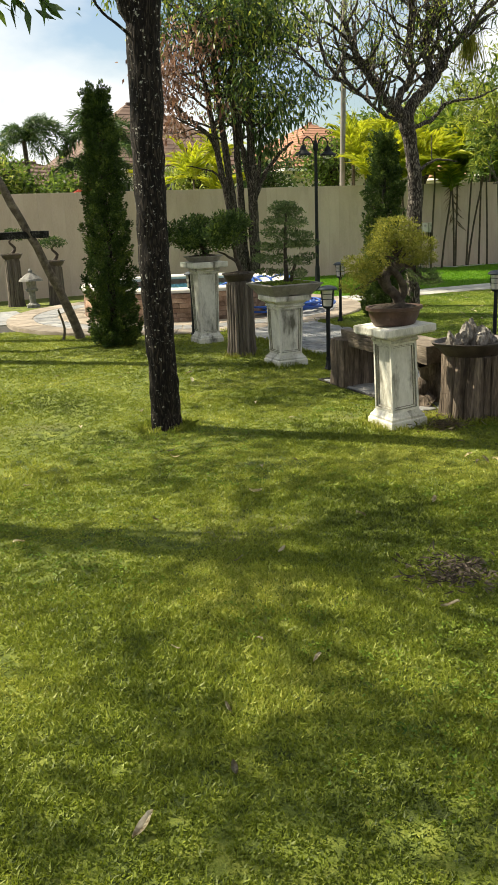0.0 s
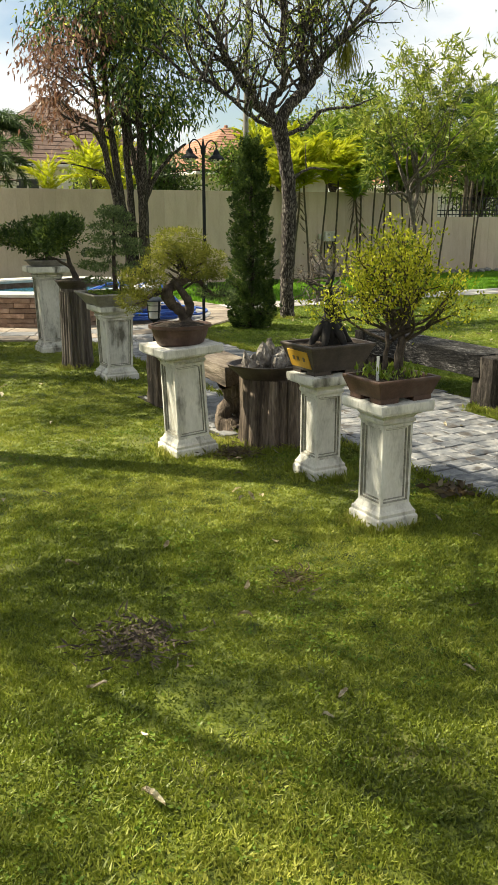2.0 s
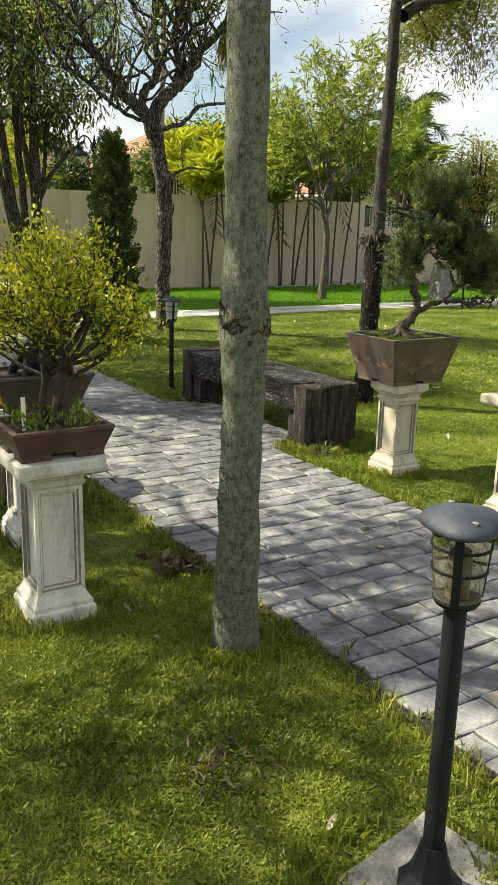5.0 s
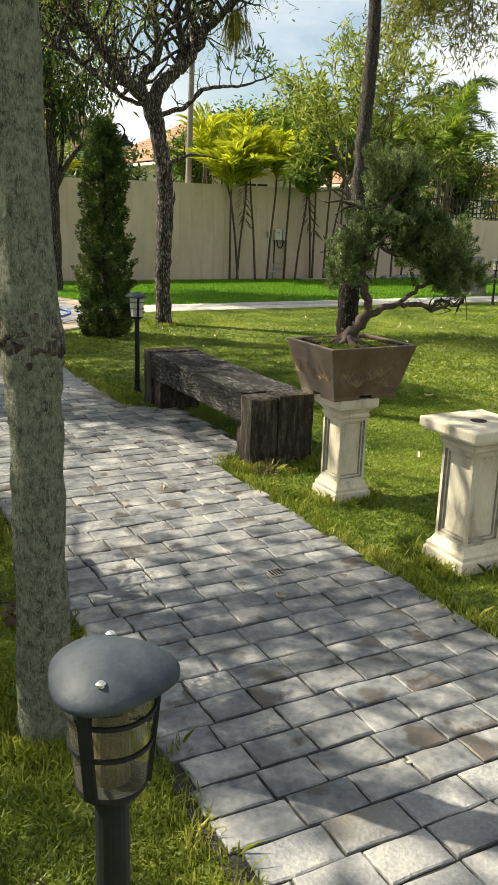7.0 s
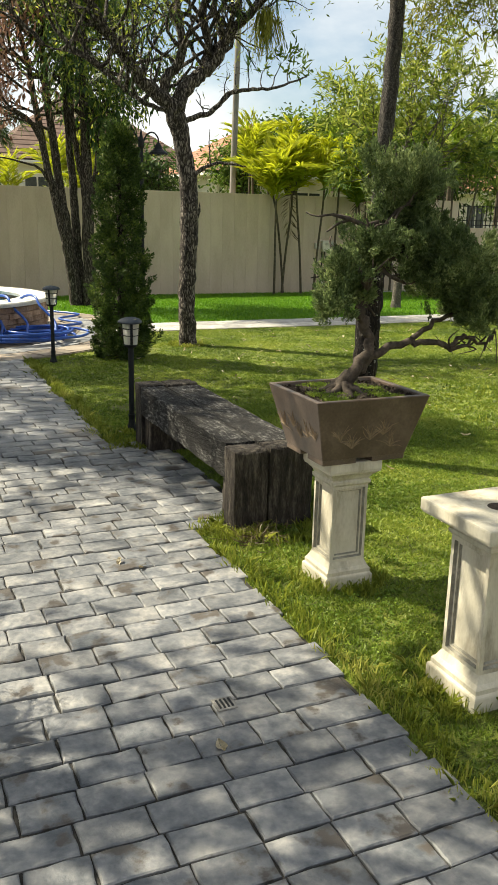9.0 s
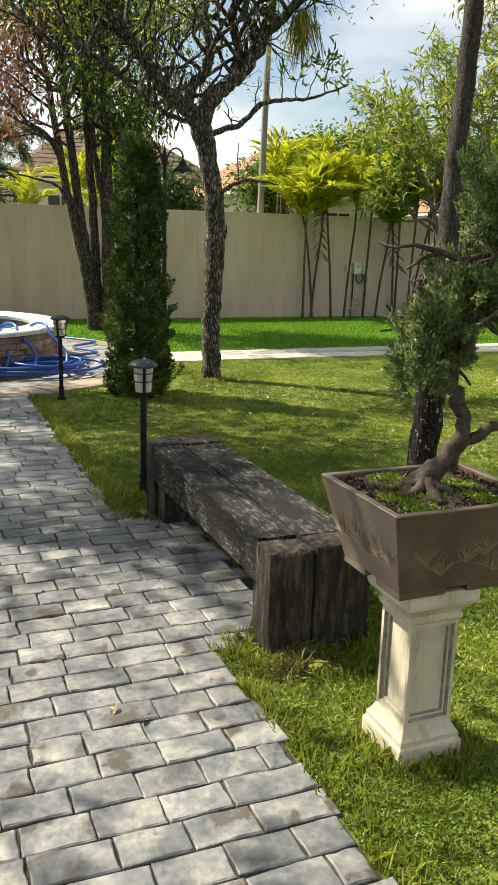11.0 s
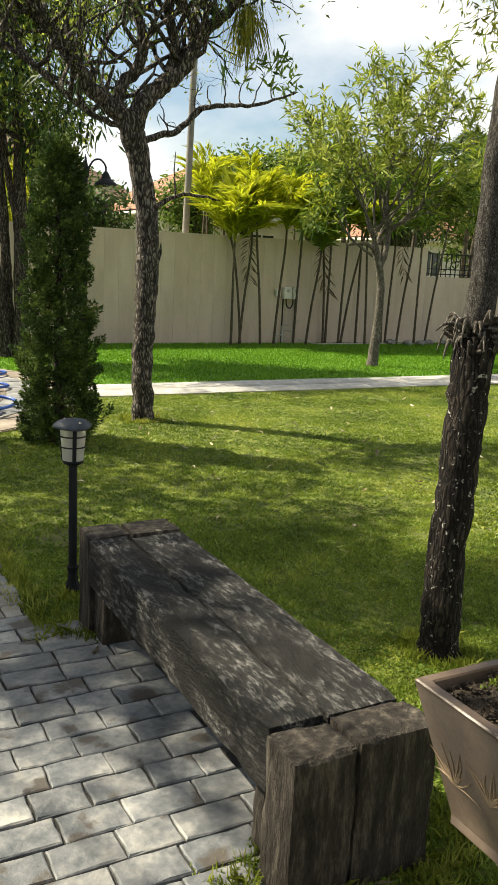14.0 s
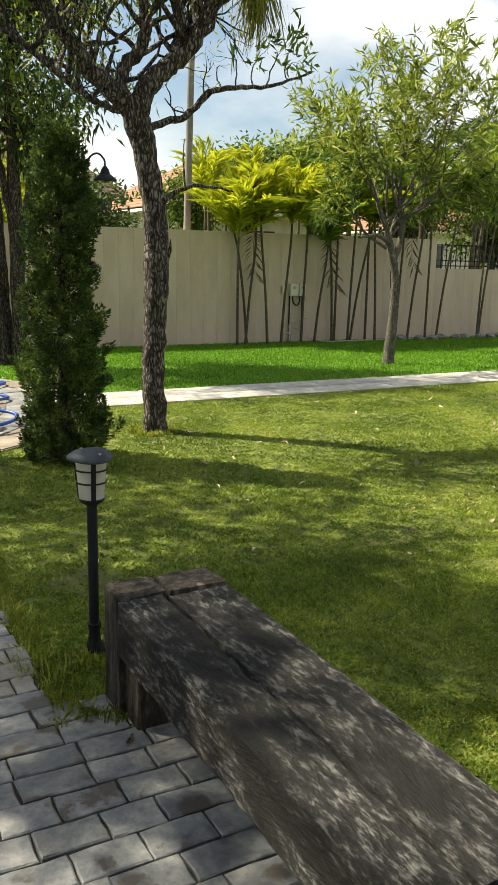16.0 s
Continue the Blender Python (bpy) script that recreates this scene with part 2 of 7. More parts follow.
M_POT_PATTERN = surface("pale_relief", (0.16, 0.115, 0.075), (0.22, 0.16, 0.105), (0.28, 0.20, 0.13), scale=20, bump=0.2, rough=0.5)
M_POT_GREY = surface("grey_stone_pot", (0.15, 0.14, 0.125), (0.24, 0.225, 0.20), (0.33, 0.31, 0.28), scale=9, bump=0.3, rough=0.8)
M_YELLOW = surface("ochre_panel", (0.42, 0.23, 0.025), (0.52, 0.30, 0.035), (0.58, 0.36, 0.06), scale=8, bump=0.1, rough=0.5)
M_SOIL = surface("pot_soil", (0.018, 0.013, 0.010), (0.05, 0.038, 0.028), (0.12, 0.095, 0.07), scale=40, fine=160, bump=1.0, rough=1.0, dist=0.02)
M_LAMP = surface("dark_lamp_paint", (0.007, 0.008, 0.010), (0.011, 0.013, 0.015), (0.016, 0.018, 0.021), scale=9, bump=0.08, rough=0.6, spec=0.2)
M_LAMP_CAP = surface("grey_lamp_paint", (0.016, 0.023, 0.034), (0.025, 0.034, 0.048), (0.042, 0.053, 0.070), scale=9, fine=120, bump=0.15, rough=0.62, spec=0.35,
                     stain=(0.085, 0.10, 0.12), stain_scale=6, stain_at=(0.55, 0.85))
M_SCREW = surface("bright_screw", (0.5, 0.5, 0.5), (0.6, 0.6, 0.6), (0.7, 0.7, 0.7), metal=1.0, rough=0.25, bump=0)
M_SOCKET = surface("socket_brown", (0.04, 0.035, 0.025), (0.065, 0.058, 0.04), (0.11, 0.10, 0.075), rough=0.4, bump=0)
M_SLAB = surface("rough_slab", (0.10, 0.098, 0.092), (0.20, 0.194, 0.18), (0.31, 0.30, 0.278), scale=14, fine=90, bump=1.0, rough=0.95, dist=0.02)
M_HOSE = surface("blue_hose", (0.012, 0.05, 0.24), (0.018, 0.075, 0.34), (0.03, 0.11, 0.45), rough=0.35, bump=0.05, spec=0.5)
M_LEDGE = surface("ledge_stone", (0.13, 0.08, 0.055), (0.29, 0.19, 0.135), (0.45, 0.33, 0.25), scale=6, bump=0.9, rough=0.9, random_tint=0.35, dist=0.02)
M_RIM = surface("pale_rim", (0.42, 0.40, 0.36), (0.55, 0.53, 0.48), (0.66, 0.64, 0.58), scale=8, bump=0.3, rough=0.7)
M_WATER = surface("pool_water", (0.02, 0.10, 0.16), (0.03, 0.14, 0.21), (0.05, 0.18, 0.26), scale=3, bump=0.15, rough=0.06, spec=0.6)
M_ROOF_BROWN = surface("brown_roof_tile", (0.075, 0.047, 0.036), (0.12, 0.076, 0.058), (0.17, 0.112, 0.088), scale=2, bump=0.4, rough=0.8, stretch=(1, 1, 1))
M_ROOF_ORANGE = surface("orange_roof_tile", (0.23, 0.11, 0.065), (0.29, 0.145, 0.09), (0.35, 0.19, 0.12), scale=2, bump=0.4, rough=0.8)
M_HOUSE = surface("house_plaster", (0.55, 0.52, 0.47), (0.66, 0.63, 0.57), (0.74, 0.71, 0.65), scale=1.5, bump=0.2, rough=0.9)
M_HOUSE_DARK = surface("window_dark", (0.03, 0.035, 0.04), (0.045, 0.05, 0.055), (0.06, 0.065, 0.07), rough=0.15, bump=0, spec=0.6)
M_RED = surface("red_awning", (0.42, 0.05, 0.03), (0.52, 0.07, 0.045), (0.6, 0.11, 0.07), rough=0.6, bump=0.1)
M_POLE = surface("grey_pole", (0.14, 0.13, 0.115), (0.22, 0.205, 0.185), (0.31, 0.29, 0.265), scale=5, rough=0.9, bump=0.3, stretch=(1, 1, 0.3))
M_BOX = surface("meter_box", (0.50, 0.48, 0.42), (0.58, 0.56, 0.50), (0.65, 0.63, 0.57), rough=0.5, bump=0.05)
M_PIPE = surface("grey_pipe", (0.30, 0.29, 0.26), (0.40, 0.385, 0.35), (0.48, 0.46, 0.42), rough=0.6, bump=0.05)
M_WHITE_TAG = surface("white_plastic", (0.72, 0.72, 0.70), (0.78, 0.78, 0.76), (0.82, 0.82, 0.80), rough=0.4, bump=0)
M_DEAD_LEAF = surface("dry_leaf", (0.26, 0.20, 0.12), (0.48, 0.42, 0.30), (0.68, 0.63, 0.50), scale=18, bump=0.3, rough=0.8, random_tint=0.55)

M_BARK_DARK = bark_material("dark_bark", (0.004, 0.003, 0.003), (0.012, 0.0095, 0.008), (0.040, 0.032, 0.026), 40, lichen=(0.42, 0.41, 0.37), lichen_at=(0.605, 0.64), lichen_scale=40)
M_BARK_LICHEN = bark_material("lichen_bark", (0.055, 0.058, 0.042), (0.175, 0.19, 0.135), (0.34, 0.355, 0.265), 100, lichen=(0.42, 0.46, 0.35), lichen_at=(0.40, 0.72), lichen_scale=42, depth=0.022, grain=0.22)
M_BARK_GREY = bark_material("grey_bark", (0.045, 0.038, 0.032), (0.105, 0.092, 0.078), (0.21, 0.187, 0.163), 60, lichen=(0.30, 0.285, 0.25), lichen_at=(0.58, 0.7), lichen_scale=9)
M_BARK_BROWN = bark_material("brown_bark", (0.010, 0.008, 0.007), (0.040, 0.033, 0.028), (0.15, 0.13, 0.112), 42)
M_BARK_STEM = bark_material("stem_bark", (0.014, 0.012, 0.010), (0.055, 0.050, 0.045), (0.17, 0.155, 0.138), 95, depth=0.012, grain=0.3)
M_KNOT = bark_material("knot_bark", (0.03, 0.024, 0.019), (0.085, 0.072, 0.058), (0.19, 0.17, 0.14), 50, lichen=(0.25, 0.26, 0.19), lichen_at=(0.52, 0.66), lichen_scale=18)
M_BARK_GNARL = bark_material("gnarled_bark", (0.010, 0.008, 0.007), (0.055, 0.047, 0.041), (0.22, 0.195, 0.17), 34, depth=0.02, grain=0.3)
M_TWIG = surface("twig_bark", (0.06, 0.05, 0.042), (0.125, 0.108, 0.09), (0.22, 0.195, 0.165), scale=20, bump=0.4, rough=0.9)
M_DARK_TWIG = surface("dark_twig", (0.025, 0.02, 0.016), (0.06, 0.047, 0.037), (0.12, 0.096, 0.076), scale=20, bump=0.6, rough=0.9)
M_BLACK_TRUNK = surface("black_trunk", (0.006, 0.005, 0.005), (0.012, 0.011, 0.010), (0.03, 0.026, 0.022), scale=14, bump=0.5, rough=0.8)
M_STEM = surface("palm_stem", (0.035, 0.028, 0.02), (0.075, 0.062, 0.042), (0.14, 0.12, 0.08), scale=9, bump=0.4, rough=0.8, stretch=(1, 1, 2))

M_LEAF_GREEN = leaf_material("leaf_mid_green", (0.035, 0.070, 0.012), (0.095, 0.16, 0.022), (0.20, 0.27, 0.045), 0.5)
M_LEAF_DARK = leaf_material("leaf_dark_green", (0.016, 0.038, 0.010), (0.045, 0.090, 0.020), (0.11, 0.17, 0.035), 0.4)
M_LEAF_YELLOW = leaf_material("leaf_yellow_green", (0.15, 0.19, 0.012), (0.48, 0.50, 0.03), (0.74, 0.70, 0.08), 0.58)
M_LEAF_PALM = leaf_material("leaf_palm_yellow", (0.13, 0.19, 0.012), (0.40, 0.44, 0.022), (0.66, 0.62, 0.05), 0.6, patch=0.8)
M_LEAF_PALM_GREEN = leaf_material("leaf_palm_green", (0.05, 0.10, 0.012), (0.16, 0.24, 0.022), (0.34, 0.40, 0.045), 0.55, patch=0.8)
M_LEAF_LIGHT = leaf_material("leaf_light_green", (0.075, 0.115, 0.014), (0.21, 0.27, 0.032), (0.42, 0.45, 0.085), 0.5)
M_LEAF_CONIFER = leaf_material("leaf_conifer", (0.012, 0.028, 0.008), (0.060, 0.105, 0.022), (0.24, 0.31, 0.06), 0.3, 0.55, 0.3, patch=5)
M_LEAF_JUNIPER = leaf_material("leaf_juniper", (0.018, 0.036, 0.014), (0.12, 0.17, 0.06), (0.38, 0.44, 0.18), 0.35, 0.6, 0.25, patch=6)
M_LEAF_OLIVE = leaf_material("leaf_olive", (0.055, 0.068, 0.012), (0.20, 0.21, 0.03), (0.44, 0.42, 0.08), 0.35, 0.6, 0.25, patch=6)
M_LEAF_RED = leaf_material("leaf_dead_red", (0.12, 0.055, 0.035), (0.24, 0.125, 0.08), (0.36, 0.22, 0.15), 0.35)
M_LEAF_OLD = leaf_material("leaf_dead_brown", (0.05, 0.035, 0.02), (0.11, 0.08, 0.045), (0.20, 0.16, 0.09), 0.25)
M_MOSS = leaf_material("moss", (0.06, 0.11, 0.012), (0.16, 0.23, 0.022), (0.30, 0.36, 0.05), 0.25, patch=14)


def glass(name, tint):
    m, n, l, b = nodes_of(name)
    b.inputs["Base Color"].default_value = (*tint, 1)
    b.inputs["Roughness"].default_value = 0.06
    b.inputs["Transmission Weight"].default_value = 0.95
    b.inputs["IOR"].default_value = 1.08
    return m


M_LENS = glass("smoked_lens", (0.80, 0.77, 0.58))
M_LENS_MILKY = glass("milky_lens", (0.82, 0.80, 0.72))
M_LENS_MILKY.node_tree.nodes["Principled BSDF"].inputs["Transmission Weight"].default_value = 0.55
M_LENS_CLEAR = glass("clear_lens", (0.85, 0.86, 0.80))


# ---- building helpers ----
def link_mesh(name, verts, faces, material, smooth=False):
    """A mesh object from an array of points and an array of faces that all have the same number of corners."""
    verts, faces = np.asarray(verts, dtype=np.float32), np.asarray(faces, dtype=np.int32)
    me = bpy.data.meshes.new(name)
    k = faces.shape[1]
    me.vertices.add(len(verts))
    me.vertices.foreach_set("co", verts.ravel())
    me.loops.add(faces.size)
    me.loops.foreach_set("vertex_index", faces.ravel())
    me.polygons.add(len(faces))
    me.polygons.foreach_set("loop_start", np.arange(0, faces.size, k, dtype=np.int32))
    if smooth:
        me.polygons.foreach_set("use_smooth", np.ones(len(faces), dtype=bool))
    me.materials.append(material)
    me.update(calc_edges=True)
    return new(name, me)


def adopt(ob, parent, label=""):
    ob.parent = parent
    if label:
        tagged(ob, label=label)
    return ob


def part(name, bm, material, parent=None, label="", smooth=False):
    """Links a bmesh as one mesh object under a thing or under a part."""
    me = bpy.data.meshes.new(name)
    bm.normal_update()
    bm.to_mesh(me)
    bm.free()
    me.materials.append(material)
    if smooth:
        for p in me.polygons:
            p.use_smooth = True
    ob = new(name, me)
    return adopt(ob, parent, label) if parent else ob


def thing(name, x, y, z=0.0, turn=0.0, label="", category="", group="", kind=""):
    ob = new(name)
    ob.empty_display_size = 0.1
    ob.matrix_basis = pose(x, y, z, 0, 0, turn)
    return tagged(ob, label, category, group, kind)


def box(bm, x0, x1, y0, y1, z0, z1, bevel=0.0, m=None):
    r = bmesh.ops.create_cube(bm, size=1)
    vs = r["verts"]
    bmesh.ops.transform(bm, verts=vs, matrix=Matrix.Translation(((x0 + x1) / 2, (y0 + y1) / 2, (z0 + z1) / 2)) @ Matrix.Diagonal((x1 - x0, y1 - y0, z1 - z0, 1)))
    if bevel:
        es = list({e for v in vs for e in v.link_edges})
        out = bmesh.ops.bevel(bm, geom=es, offset=bevel, segments=2, affect="EDGES", profile=0.6)
        vs = list({v for f in out["faces"] for v in f.verts} | {v for v in vs if v.is_valid})
    if m is not None:
        bmesh.ops.transform(bm, verts=vs, matrix=m)
    return vs


def boxed(*args, bevel=0.0):
    bm = bmesh.new()
    box(bm, *args, bevel=bevel)
    return bm


def lathe(profile, sides=24, square=0.0, cap=True):
    """A turned body from (radius, height) pairs; square > 0 gives that many sides with flats along x and y."""
    bm = bmesh.new()
    rings = []
    for r, z in profile:
        ring = []
        for i in range(sides):
            a = 2 * math.pi * i / sides + (math.pi / sides if square else 0)
            k = r / math.cos(math.pi / sides) if square else r
            ring.append(bm.verts.new((k * math.cos(a), k * math.sin(a), z)))
        rings.append(ring)
    for a, b in zip(rings, rings[1:]):
        for i in range(sides):
            j = (i + 1) % sides
            bm.faces.new((a[i], a[j], b[j], b[i]))
    if cap:
        bm.faces.new(list(reversed(rings[0])))
        bm.faces.new(rings[-1])
    return bm


def frustum(bm, levels):
    """Rectangular rings (half width x, half width y, z), joined and capped."""
    rings = [[bm.verts.new((sx * hx, sy * hy, z)) for sx, sy in ((-1, -1), (1, -1), (1, 1), (-1, 1))] for hx, hy, z in levels]
    for a, b in zip(rings, rings[1:]):
        for i in range(4):
            j = (i + 1) % 4
            bm.faces.new((a[i], a[j], b[j], b[i]))
    bm.faces.new(list(reversed(rings[0])))
    bm.faces.new(rings[-1])
    return rings


class Wood:
    """Collects tapered tubes into one mesh."""

    def __init__(self, seed=1):
        self.v, self.f = [], []
        self.rng = random.Random(seed)

    def tube(self, pts, radii, sides=8, rough=0.0):
        pts = [Vector(p) for p in pts]
        base = len(self.v)
        ref = Vector((0.3, 0.9, 0.1))
        for i, p in enumerate(pts):
            d = (pts[min(i + 1, len(pts) - 1)] - pts[max(i - 1, 0)]).normalized()
            u = d.cross(ref)
            if u.length < 0.05:
                u = d.cross(Vector((1, 0, 0)))
            u.normalize()
            w = d.cross(u)
            for k in range(sides):
                a = 2 * math.pi * k / sides
                r = radii[i] * (1 + rough * (self.rng.random() - 0.5))
                q = p + u * (r * math.cos(a)) + w * (r * math.sin(a))
                self.v.append((q.x, q.y, q.z))
        for i in range(len(pts) - 1):
            for k in range(sides):
                j = (k + 1) % sides
                a, b = base + i * sides, base + (i + 1) * sides
                self.f.append((a + k, a + j, b + j, b + k))

    def bend(self, pts, radii, steps=5, sides=8, rough=0.0, wobble=0.0):
        """A smooth curve through the points, with some wobble."""
        out, rr = [], []
        n = len(pts)
        P = [Vector(p) for p in pts]
        for i in range(n - 1):
            p0, p1, p2, p3 = P[max(i - 1, 0)], P[i], P[i + 1], P[min(i + 2, n - 1)]
            for s in range(steps):
                t = s / steps
                q = 0.5 * ((2 * p1) + (p2 - p0) * t + (2 * p0 - 5 * p1 + 4 * p2 - p3) * t * t + (3 * p1 - p0 - 3 * p2 + p3) * t ** 3)
                if wobble and (i or s):
                    q += Vector([self.rng.uniform(-wobble, wobble) for _ in range(3)])
                out.append(q)
                rr.append(radii[i] + (radii[i + 1] - radii[i]) * t)
        out.append(P[-1])
        rr.append(radii[-1])
        self.tube(out, rr, sides, rough)
        return out

    def grow(self, p, d, length, r, depth, tips, spread=0.7, up=0.15, kids=(2, 3), shrink=0.72, sides=6, gnarl=0.25):
        """Branches that fork again and again; the ends are gathered in tips as (place, direction)."""
        rng = self.rng
        p, d = Vector(p), Vector(d).normalized()
        pts, radii = [p], [r]
        n = 4
        for i in range(n):
            d = (d + Vector([rng.gauss(0, gnarl) for _ in range(3)]) + Vector((0, 0, up))).normalized()
            p = p + d * (length / n)
            pts.append(p)
            radii.append(r * (1 - 0.42 * (i + 1) / n))
        self.tube(pts, radii, max(3, sides), 0.1)
        tips.append((pts[-1], d))
        if depth <= 1:
            tips.append((pts[2], d))
        if depth == 0:
            return
        for k in range(rng.randint(*kids)):
            q = Vector([rng.gauss(0, 1) for _ in range(3)]).normalized()
            nd = (d + q * spread).normalized()
            at = rng.choice((2, 3, 4, 4))
            self.grow(pts[at], nd, length * shrink * rng.uniform(0.75, 1.15), radii[at] * 0.72, depth - 1, tips, spread, up, kids, shrink, sides - 1, gnarl)

    def make(self, name, material, parent=None, label="", smooth=True):
        ob = link_mesh(name, self.v, self.f, material, smooth)
        return adopt(ob, parent, label) if parent else ob


def leaf_cloud(places, dirs, length, width, rng, curl=0.25, droop=0.0, jitter=0.3):
    """Points and faces of folded leaves: each springs from a place and points along a direction."""
    P, D = np.asarray(places, dtype=np.float64), np.asarray(dirs, dtype=np.float64)
    n = len(P)
    D = D / np.maximum(np.linalg.norm(D, axis=1, keepdims=True), 1e-6)
    S = np.cross(D, rng.normal(size=(n, 3)))
    S /= np.maximum(np.linalg.norm(S, axis=1, keepdims=True), 1e-6)
    N = np.cross(S, D)
    L = length * (1 + jitter * rng.uniform(-1, 1, (n, 1)))
    W = width * (1 + jitter * rng.uniform(-1, 1, (n, 1)))
    mid = P + D * L * 0.45 + N * L * 0.08
    tip = P + D * L - N * L * curl * rng.uniform(0, 1, (n, 1))
    tip[:, 2] -= droop * L[:, 0]
    mid[:, 2] -= droop * 0.25 * L[:, 0]
    V = np.stack([P, mid + S * W * 0.5 - N * W * 0.15, tip, mid - S * W * 0.5 - N * W * 0.15], axis=1).reshape(-1, 3)
    F = np.arange(4 * n).reshape(n, 4)
    return V, F


def leaves(name, places, dirs, length, width, material, parent, seed=1, label="", **kw):
    V, F = leaf_cloud(places, dirs, length, width, np.random.default_rng(seed), **kw)
    return tagged(adopt(link_mesh(name, V, F, material), parent, label), kind="stuff")


def around(tips, per, scatter, seed, outward=0.6, up=0.3, droop=0.0):
    """Leaf places and directions round the tips of twigs."""
    rng = np.random.default_rng(seed)
    T = np.array([list(p) for p, _ in tips])
    D = np.array([list(d) for _, d in tips])
    P = np.repeat(T, per, axis=0) + rng.normal(0, scatter, (len(T) * per, 3))
    Q = np.repeat(D, per, axis=0) * outward + rng.normal(0, 0.6, (len(T) * per, 3))
    Q[:, 2] += up - droop
    return P, Q


def pad_points(cx, cy, cz, rx, ry, rz, n, rng, shell=0.55):
    """Points in a lumpy flattened pad, denser towards its skin, with their outward directions."""
    U = rng.normal(size=(n, 3))
    U /= np.linalg.norm(U, axis=1, keepdims=True)
    rad = shell + (1 - shell) * rng.uniform(0, 1, (n, 1))
    lump = 1 + 0.16 * np.sin(U[:, :1] * 7 + cx * 9) * np.cos(U[:, 1:2] * 6 + cy * 7) + 0.10 * np.sin(U[:, 2:3] * 11)
    P = U * rad * lump * np.array([rx, ry, rz]) + np.array([cx, cy, cz])
    return P, U


# ---- ground, wall, paths ----
PATH_L, PATH_R = 4.43, 5.78

def gz(y):
    """Height of the ground: level, then falling gently towards the far wall."""
    return -0.0233 * min(max(y - 10.5, 0.0), 9.0)


def lay(bm):
    """Lets a flat thing in world coordinates follow the ground."""
    for v in bm.verts:
        v.co.z += gz(v.co.y)
    return bm


def make_ground():
    bm = bmesh.new()
    ys = [-900, -12, 10.5, 19.5, 900]
    rows = [[bm.verts.new((x, y, gz(y))) for x in (-900, -9, 33, 900)] for y in ys]
    for a, b in zip(rows, rows[1:]):
        for i in range(3):
            bm.faces.new((a[i], a[i + 1], b[i + 1], b[i]))
    tagged(part("ground", bm, M_SOIL_LAWN), "trodden green lawn soil under short grass", "ground", kind="structure")


make_ground()

WALL_Y, WALL_H = 19.5, 2.31

def make_wall():
    w = thing("wall_north", 6.0, WALL_Y, -0.22, 0, "grey beige precast concrete boundary wall with upright panels", "wall", kind="structure")
    bm = bmesh.new()
    box(bm, -14, 12.4, 0.02, 0.2, 0, WALL_H - 0.004)
    box(bm, 12.4, 26, 0.02, 0.2, 0, 1.64)
    part("backing", bm, M_WALL, w)
    rng = random.Random(4)
    x = -14.0
    while x < 26:
        tall = x < 12.39
        wd = 0.30
        h = WALL_H if tall else 1.645
        key = "panel_tall" if tall else "panel_low"
        if key not in bpy.data.meshes:
            b = boxed(0.0008, wd - 0.0008, -0.018, 0.022, 0, h, bevel=0.002)
            o = part("panel", b, M_WALL, w)
            o.data.name = key
        else:
            o = new("panel", bpy.data.meshes[key])
            o.parent = w
        o.location = (x, rng.uniform(-0.0012, 0.0012), 0)
        x += wd
    # railing above the low part
    bm = bmesh.new()
    for z in (1.70, 1.82, 2.18):
        box(bm, 12.45, 26, 0.09, 0.12, z, z + 0.025)
    part("railing", bm, M_LAMP, w, "thin dark metal railing")
    o0 = None
    for i in range(88):
        xx = 12.5 + i * 0.15
        if o0 is None:
            o0 = part("baluster", boxed(-0.008, 0.008, 0.095, 0.115, 1.64, 2.22), M_LAMP, w)
            o0.location.x = xx
        else:
            o = new("baluster", o0.data)
            o.parent, o.location.x = w, xx
    for side, xx in (("west", -8.0), ("east", 32.0)):
        bm = boxed(xx - 0.1, xx + 0.1, -12, WALL_Y - 0.05, -0.25, WALL_H)
        tagged(part("wall_" + side, bm, M_WALL), "plain grey beige boundary wall of concrete", "wall", kind="structure")
    bm = boxed(-8.2, 32.2, -12.3, -12.05, 0, WALL_H)
    tagged(part("wall_south", bm, M_WALL), "plain grey beige boundary wall of concrete", "wall", kind="structure")


make_wall()

FX, FY, FR = 4.9, 12.9, 1.62

def make_turf():
    bm = lay(boxed(6.8, 31.8, 13.33, WALL_Y - 0.03, -0.05, 0.02))
    tagged(part("artificial_turf", bm, M_TURF), "bright green artificial turf strip along the wall", "turf", kind="structure")
    rng = np.random.default_rng(8)
    n = 90000
    P = np.column_stack([rng.uniform(7.0, 21.0, n), rng.uniform(13.33, WALL_Y - 0.03, n), np.full(n, 0.018)])
    P[:, 2] -= 0.0233 * np.clip(P[:, 1] - 10.5, 0, 9)
    D = rng.normal(0, 0.35, (n, 3))
    D[:, 2] = 1
    V, F = leaf_cloud(P, D, 0.035, 0.016, rng, curl=0.1)
    tagged(link_mesh("turf_pile", V, F, M_TURF_BLADE), "short bright green plastic grass pile", "turf", kind="stuff")


make_turf()


